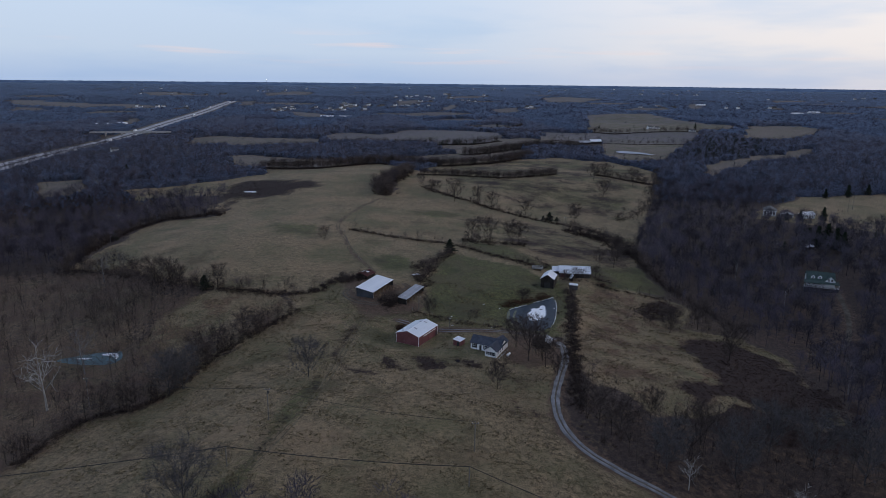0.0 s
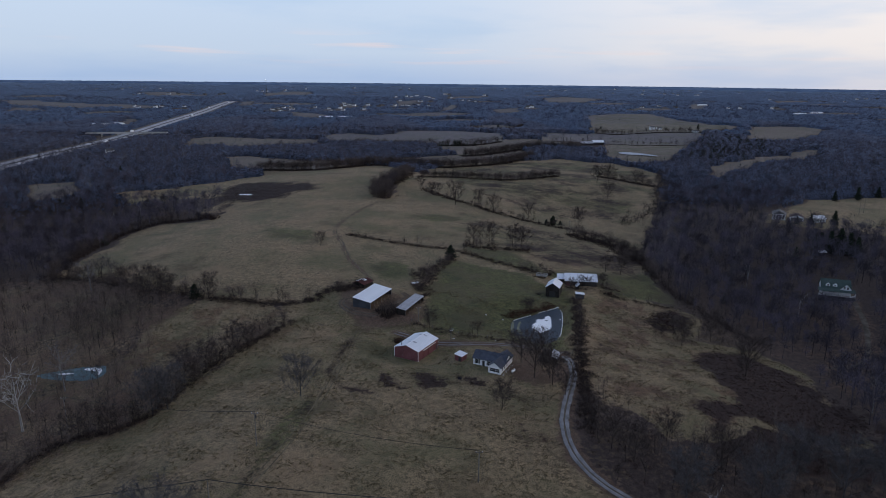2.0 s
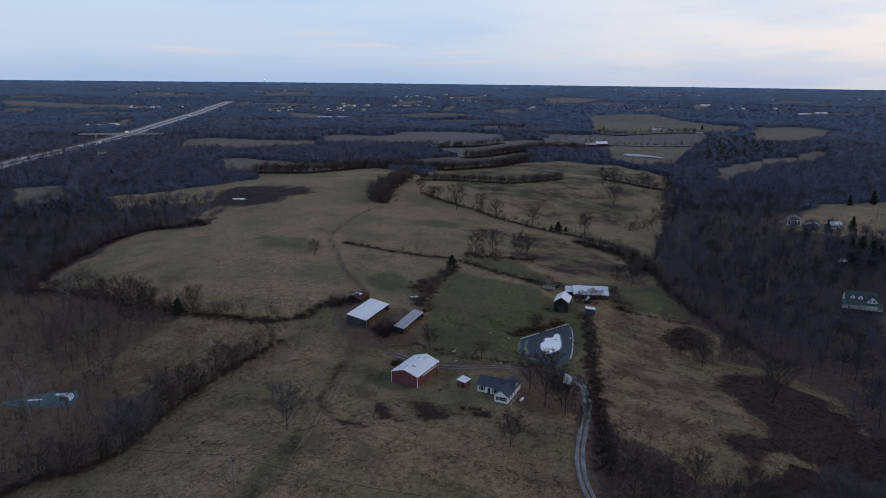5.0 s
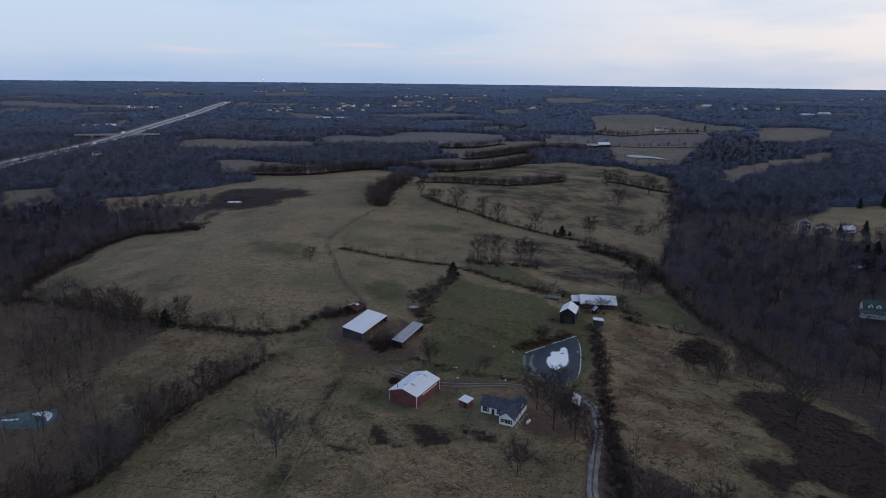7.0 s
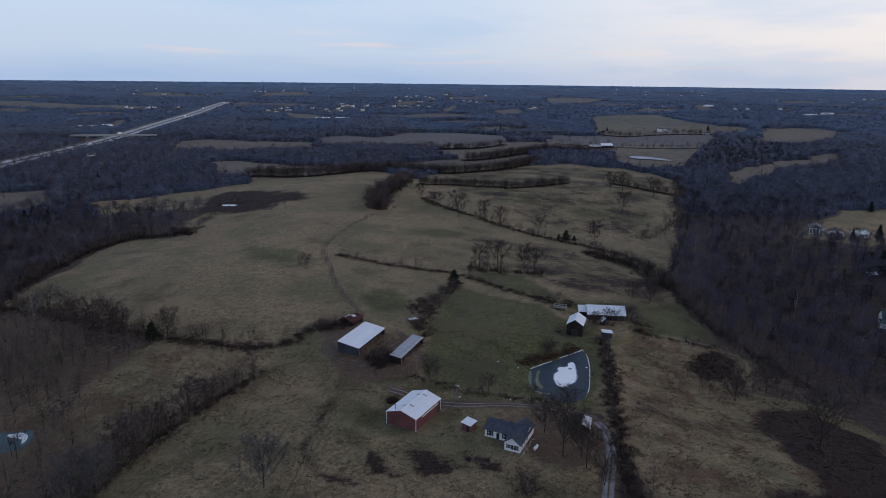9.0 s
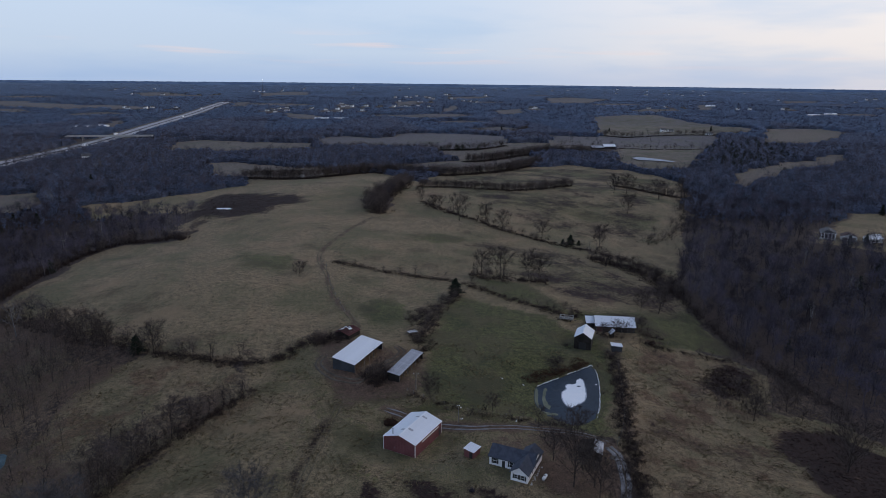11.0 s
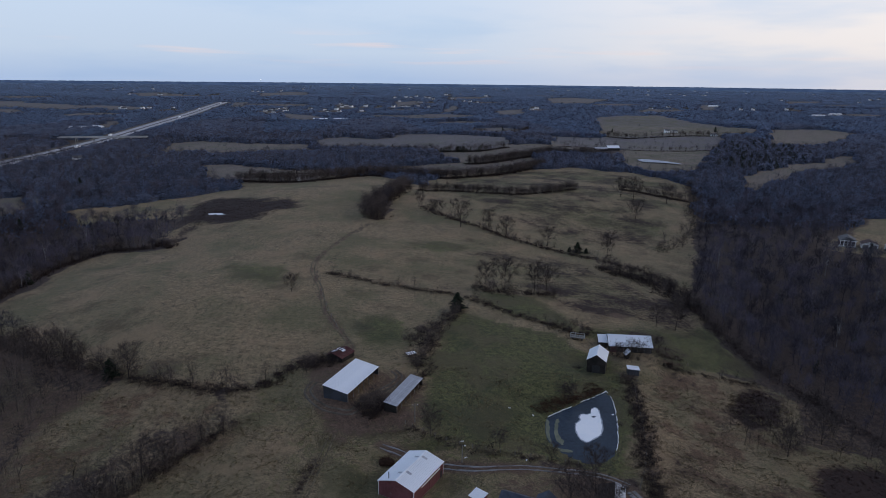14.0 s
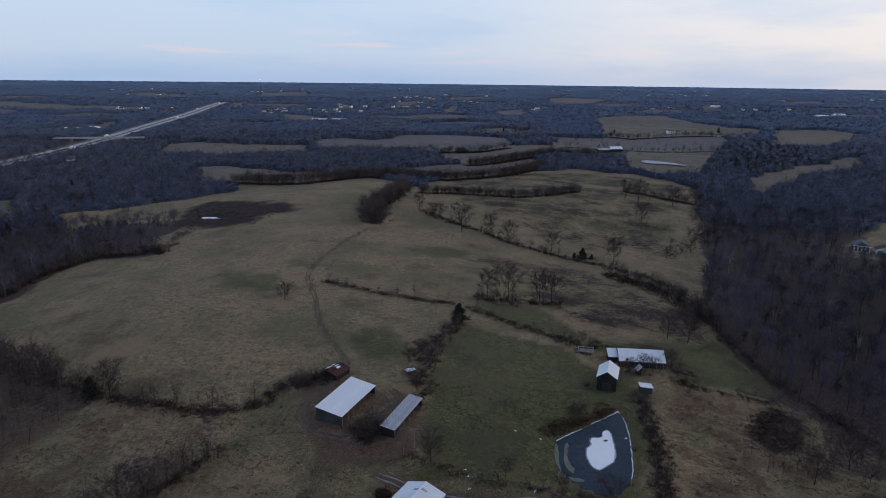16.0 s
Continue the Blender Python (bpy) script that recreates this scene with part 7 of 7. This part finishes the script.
fence([(50, 247), (56, 262), (61, 285), (65, 305)], 4.0, "wire fence beside the lane hedge")
fence([(88, 331), (104, 326), (122, 318), (140, 300)], 5.0, "wire fence below the stock barn")
fence([(-62, 412), (-55, 380), (-42, 340)], 6.0, "wire fence along the pasture track")


# ---- houses in the east woods ----
def green_house():
    x, y = 213.0, 354.0
    h = thing("house", "cream house with dark green roof, dormers and wraparound porch", "house", x, y, z_at(x, y) + 1.6, -20)
    gable_block(h, pose(0, 0, 0.6, 0, 0, 90), 8.0, 13.5, 3.4, 7.0, WHITE, GREEN_ROOF, 0.5)
    for dx in (-4.0, -0.6):
        gable_block(h, pose(dx, -2.5, 4.7), 2.0, 3.0, 1.1, 1.9, WHITE, GREEN_ROOF, 0.2)
        window(h, pose(dx, -4.01, 4.9), 0.8, 0.8)
    gable_block(h, pose(4.4, -2.6, 0.6), 5.2, 5.6, 3.4, 6.1, WHITE, GREEN_ROOF, 0.4)
    for dx in (3.6, 5.2):
        window(h, pose(dx, -5.41, 4.0), 0.85, 1.2)
    for dx in (-5.6, -3.2, -0.8):
        window(h, pose(dx, -4.01, 1.4), 0.9, 1.3)
    bm = bmesh.new()
    prism(bm, [(-8.6, -3.8, 3.7), (-8.6, -8.0, 2.8), (-8.6, -8.0, 2.95), (-8.6, -3.8, 3.85)], (17.4, 0, 0))
    porch = part("porch_roof", bm, GREEN_ROOF, h)
    for k in range(9):
        dx = -8.4 + k * 2.1
        part("porch_post", boxes((dx, dx + 0.16, -7.8, -7.64, 0.5, 2.85)), WHITE, porch)
    part("porch_floor", boxes((-8.6, 8.8, -8.0, -3.8, 0.3, 0.5)), GREY_WOOD, h)
    rail = part("porch_rail", boxes((-8.6, 8.8, -7.95, -7.87, 1.35, 1.45), (-8.6, 8.8, -7.95, -7.87, 0.6, 0.68)), WHITE, h, "white porch railing")
    for k in range(36):
        dx = -8.5 + k * 0.49
        part("baluster", boxes((dx, dx + 0.10, -7.94, -7.88, 0.68, 1.35)), WHITE, rail)
    part("foundation", boxes((-6.7, 7.0, -5.3, 4.0, -3.0, 0.6)), STONE, h)
    # Plain black box puts in the darkness under the porch.
    part("porch_underside", boxes((-8.4, 8.6, -7.8, -5.4, -3.0, 0.3)), BLACK, h, "black box painting the dark underside of the porch")


def column_house():
    x, y = 259.0, 511.0
    h = thing("house", "dark brick house with white porch columns", "house", x, y, z_at(x, y) + 0.1, -25)
    gable_block(h, pose(0, 0, 0), 9.0, 9.5, 3.9, 6.0, BRICK, GREY_ROOF, 0.5)
    for dx in (-4.2, -2.2, -0.1, 2.0, 4.0):
        part("column", rods(((dx, -6.6, 0), (dx, -6.6, 3.9), 0.26, 0.22, 8)), WHITE, h, "white porch column")
    bm = bmesh.new()
    prism(bm, [(-4.9, -7.1, 3.9), (4.9, -7.1, 3.9), (0, -7.1, 5.9)], (0, 2.4, 0))
    part("porch_gable", bm, GREY_ROOF, h)
    part("porch_beam", boxes((-4.9, 4.9, -7.2, -7.1, 3.6, 4.0)), WHITE, h)
    part("porch_floor", boxes((-4.9, 4.9, -7.1, -4.7, -1.0, 0.15)), CONCRETE, h)
    for dx in (-3.1, -1.1, 1.0, 3.0):
        window(h, pose(dx, -4.76, 0.8), 0.9, 1.6)
    part("foundation", boxes((-4.5, 4.5, -4.7, 4.7, -2, 0)), STONE, h)
    g = thing("garage", "white-fronted garage with brown roof", "garage", 268.5, 503.0, z_at(268.5, 503) + 0.1, -25)
    gable_block(g, pose(0, 0, 0), 9.0, 8.0, 2.7, 4.6, WHITE, BRICK, 0.5)
    for dx in (-2.4, 2.4):
        part("garage_door", boxes((dx - 1.5, dx + 1.5, -4.08, -4.0, 0, 2.2)), GREY_WOOD, g)
    window(g, pose(0, -4.02, 2.9), 0.9, 0.7)
    part("foundation", boxes((-4.5, 4.5, -4, 4, -2, 0)), STONE, g)
    c = thing("cottage", "small white cottage behind dark evergreens", "house", 281.0, 497.0, z_at(281, 497) + 0.1, 10)
    gable_block(c, pose(0, 0, 0, 0, 0, 90), 6.5, 9.0, 2.8, 4.8, WHITE, TIN, 0.4, 8)
    window(c, pose(-2.2, -3.26, 0.9), 1.0, 1.2)
    window(c, pose(2.2, -3.26, 0.9), 1.0, 1.2)
    part("door", boxes((-0.5, 0.5, -3.32, -3.25, 0, 2.0)), BLACK, c)
    part("foundation", boxes((-4.4, 4.4, -3.2, 3.2, -2, 0)), STONE, c)
    s = thing("shed", "small blue-grey tin shed in the woods", "shed", 241.5, 420, z_at(241.5, 420), 10)
    gable_block(s, pose(0, 0, 0, 0, 0, 90), 4.0, 6.0, 2.2, 3.2, OLD_WOOD, TIN, 0.2, 6)


green_house()
column_house()


# ---- far farmsteads ----
def far_house(name, label, w, l, eave, ridge, wall, roof, category="house"):
    h = thing(name, label, category, 0, 0, 0)
    gable_block(h, pose(0, 0, 0, 0, 0, 90), w, l, eave, ridge, wall, roof, 0.4)
    part("foundation", boxes((-l / 2, l / 2, -w / 2, w / 2, -4, 0.0)), STONE, h)
    n = max(2, int(l / 3.5))
    for k in range(n):
        part("window", boxes((-l / 2 + l * (k + 0.5) / n - 0.6, -l / 2 + l * (k + 0.5) / n + 0.6, -w / 2 - 0.05, -w / 2 - 0.005, 0.9, 2.2)), GLASS, h)
    return h


KINDS = [far_house("far_house", "small white house with grey roof among trees", 7, 10.5, 2.8, 5.0, WHITE, GREY_ROOF),
         far_house("far_house", "pale two-storey house with a grey roof", 7.5, 9.5, 4.6, 7.0, WHITE, GREY_ROOF),
         far_house("far_barn", "long pale metal barn at a far farm", 11, 30, 4.0, 6.0, WHITE, TIN, "barn"),
         far_house("far_house", "brown brick house with dark roof", 8, 12, 3.0, 5.4, STONE, SHINGLE)]
used = set()


def settle(kind, x, y, turn):
    m = pose(x, y, z_at(x, y) + 0.3, 0, 0, turn)
    if kind in used:
        copy_thing(KINDS[kind], m)
    else:
        used.add(kind)
        KINDS[kind].matrix_basis = m


for k, x, y, turn in FAR_HOMES:
    settle(k, x, y, turn)
settle(1, 417, 1348, 5)
settle(0, 433, 1355, 20)
settle(0, 483, 1294, 0)
for x, y, turn in ((-264, 1541, 2), (-222, 1545, -3), (939, 1786, 4), (1018, 1849, 3), (-656, 1303, 15), (-640, 1330, -10), (859, 2251, 5)):
    settle(2, x, y, turn)


def grey_barn(x, y, turn):
    b = thing("far_barn", "dark barn with two-tone tin roof on a far field", "barn", x, y, z_at(x, y) + 0.2, turn)
    gable_block(b, pose(0, 0, 0, 0, 0, 90), 11, 17, 4.0, 7.0, OLD_WOOD, TIN, 0.4, 12)
    part("footing", boxes((-8.5, 8.5, -5.5, 5.5, -4, 0)), STONE, b)
    gable_block(b, pose(-17.5, -1.5, -0.8, 0, 0, 90), 10, 17, 3.4, 5.6, OLD_WOOD, OLD_TIN, 0.4, 12)
    part("footing", boxes((-26, -9.1, -6.5, 3.5, -5, -0.8)), STONE, b)


grey_barn(238, 1036, 5)


# ---- highway and overpass ----
highway = ribbon("highway", HIGHWAY, 12.0, ROADWAY, "pale divided concrete highway through woods", 0.9, 22.0, -8.5)
ribbon("carriageway", HIGHWAY, 12.0, ROADWAY, "", 0.9, 22.0, 8.5, 0.0, highway)


def overpass():
    a, b = Vector((-599, 1138, 0)), Vector((-473, 1165, 0))
    mid = (a + b) / 2
    b_ob = thing("overpass", "concrete road bridge on piers over the highway", "bridge", mid.x, mid.y, z_at(mid.x, mid.y) - 1.0, math.degrees(math.atan2(b.y - a.y, b.x - a.x)))
    half = (b - a).length / 2
    deck = part("deck", boxes((-half, half, -6, 6, 6.9, 8.1)), CONCRETE, b_ob)
    for y in (-6.0, 5.7):
        part("parapet", boxes((-half, half, y, y + 0.3, 8.1, 8.9)), CONCRETE, deck)
    for x in (-0.62, -0.22, 0.22, 0.62):
        pier = part("pier", boxes((x * half - 0.6, x * half + 0.6, -5.4, 5.4, 5.6, 6.9)), CONCRETE, b_ob)
        for y in (-4, 4):
            part("column", rods(((x * half, y, -6), (x * half, y, 5.8), 0.6, 0.6, 10)), CONCRETE, pier)


overpass()


def truck():
    t = thing("truck", "white articulated lorry on the highway", "truck", 0, 0, 0, 0, "highway traffic")
    part("trailer", boxes((-1.3, 1.3, -7, 5, 1.1, 4.0)), WHITE, t)
    cab = part("cab", boxes((-1.2, 1.2, 5.4, 8.0, 0.6, 3.3)), WHITE, t)
    part("windscreen", boxes((-1.0, 1.0, 8.0, 8.05, 1.9, 2.9)), GLASS, cab)
    for y in (-6, -4.8, 4.2, 7.0):
        for x in (-1.3, 1.0):
            part("wheel", rods(((x, y, 0.5), (x + 0.3, y, 0.5), 0.5, 0.5, 10)), BLACK, t)
    return t


first = truck()
road = smooth_line(HIGHWAY, 20)
for n, (k, side) in enumerate(((24, 8), (33, -8), (52, 8), (66, -8), (78, 8))):
    p, q = road[k % len(road)], road[(k + 1) % len(road)]
    d = (q - p).normalized()
    s = p + Vector((d.y, -d.x, 0)) * side
    m = pose(s.x, s.y, z_at(s.x, s.y) + 1.0, 0, 0, math.degrees(math.atan2(-d.x, d.y)))
    if n:
        copy_thing(first, m)
    else:
        first.matrix_basis = m

mast = thing("radio_mast", "slender steel radio mast with white beacon", "mast", -733, 2838, z_at(-733, 2838))
part("lattice", rods(((0, 0, -2), (0, 0, 54), 1.0, 0.5, 4)), STEEL, mast)
part("beacon", rods(((0, 0, 54), (0, 0, 56), 0.9, 0.9, 8)), LAMP, mast, "lit white beacon")
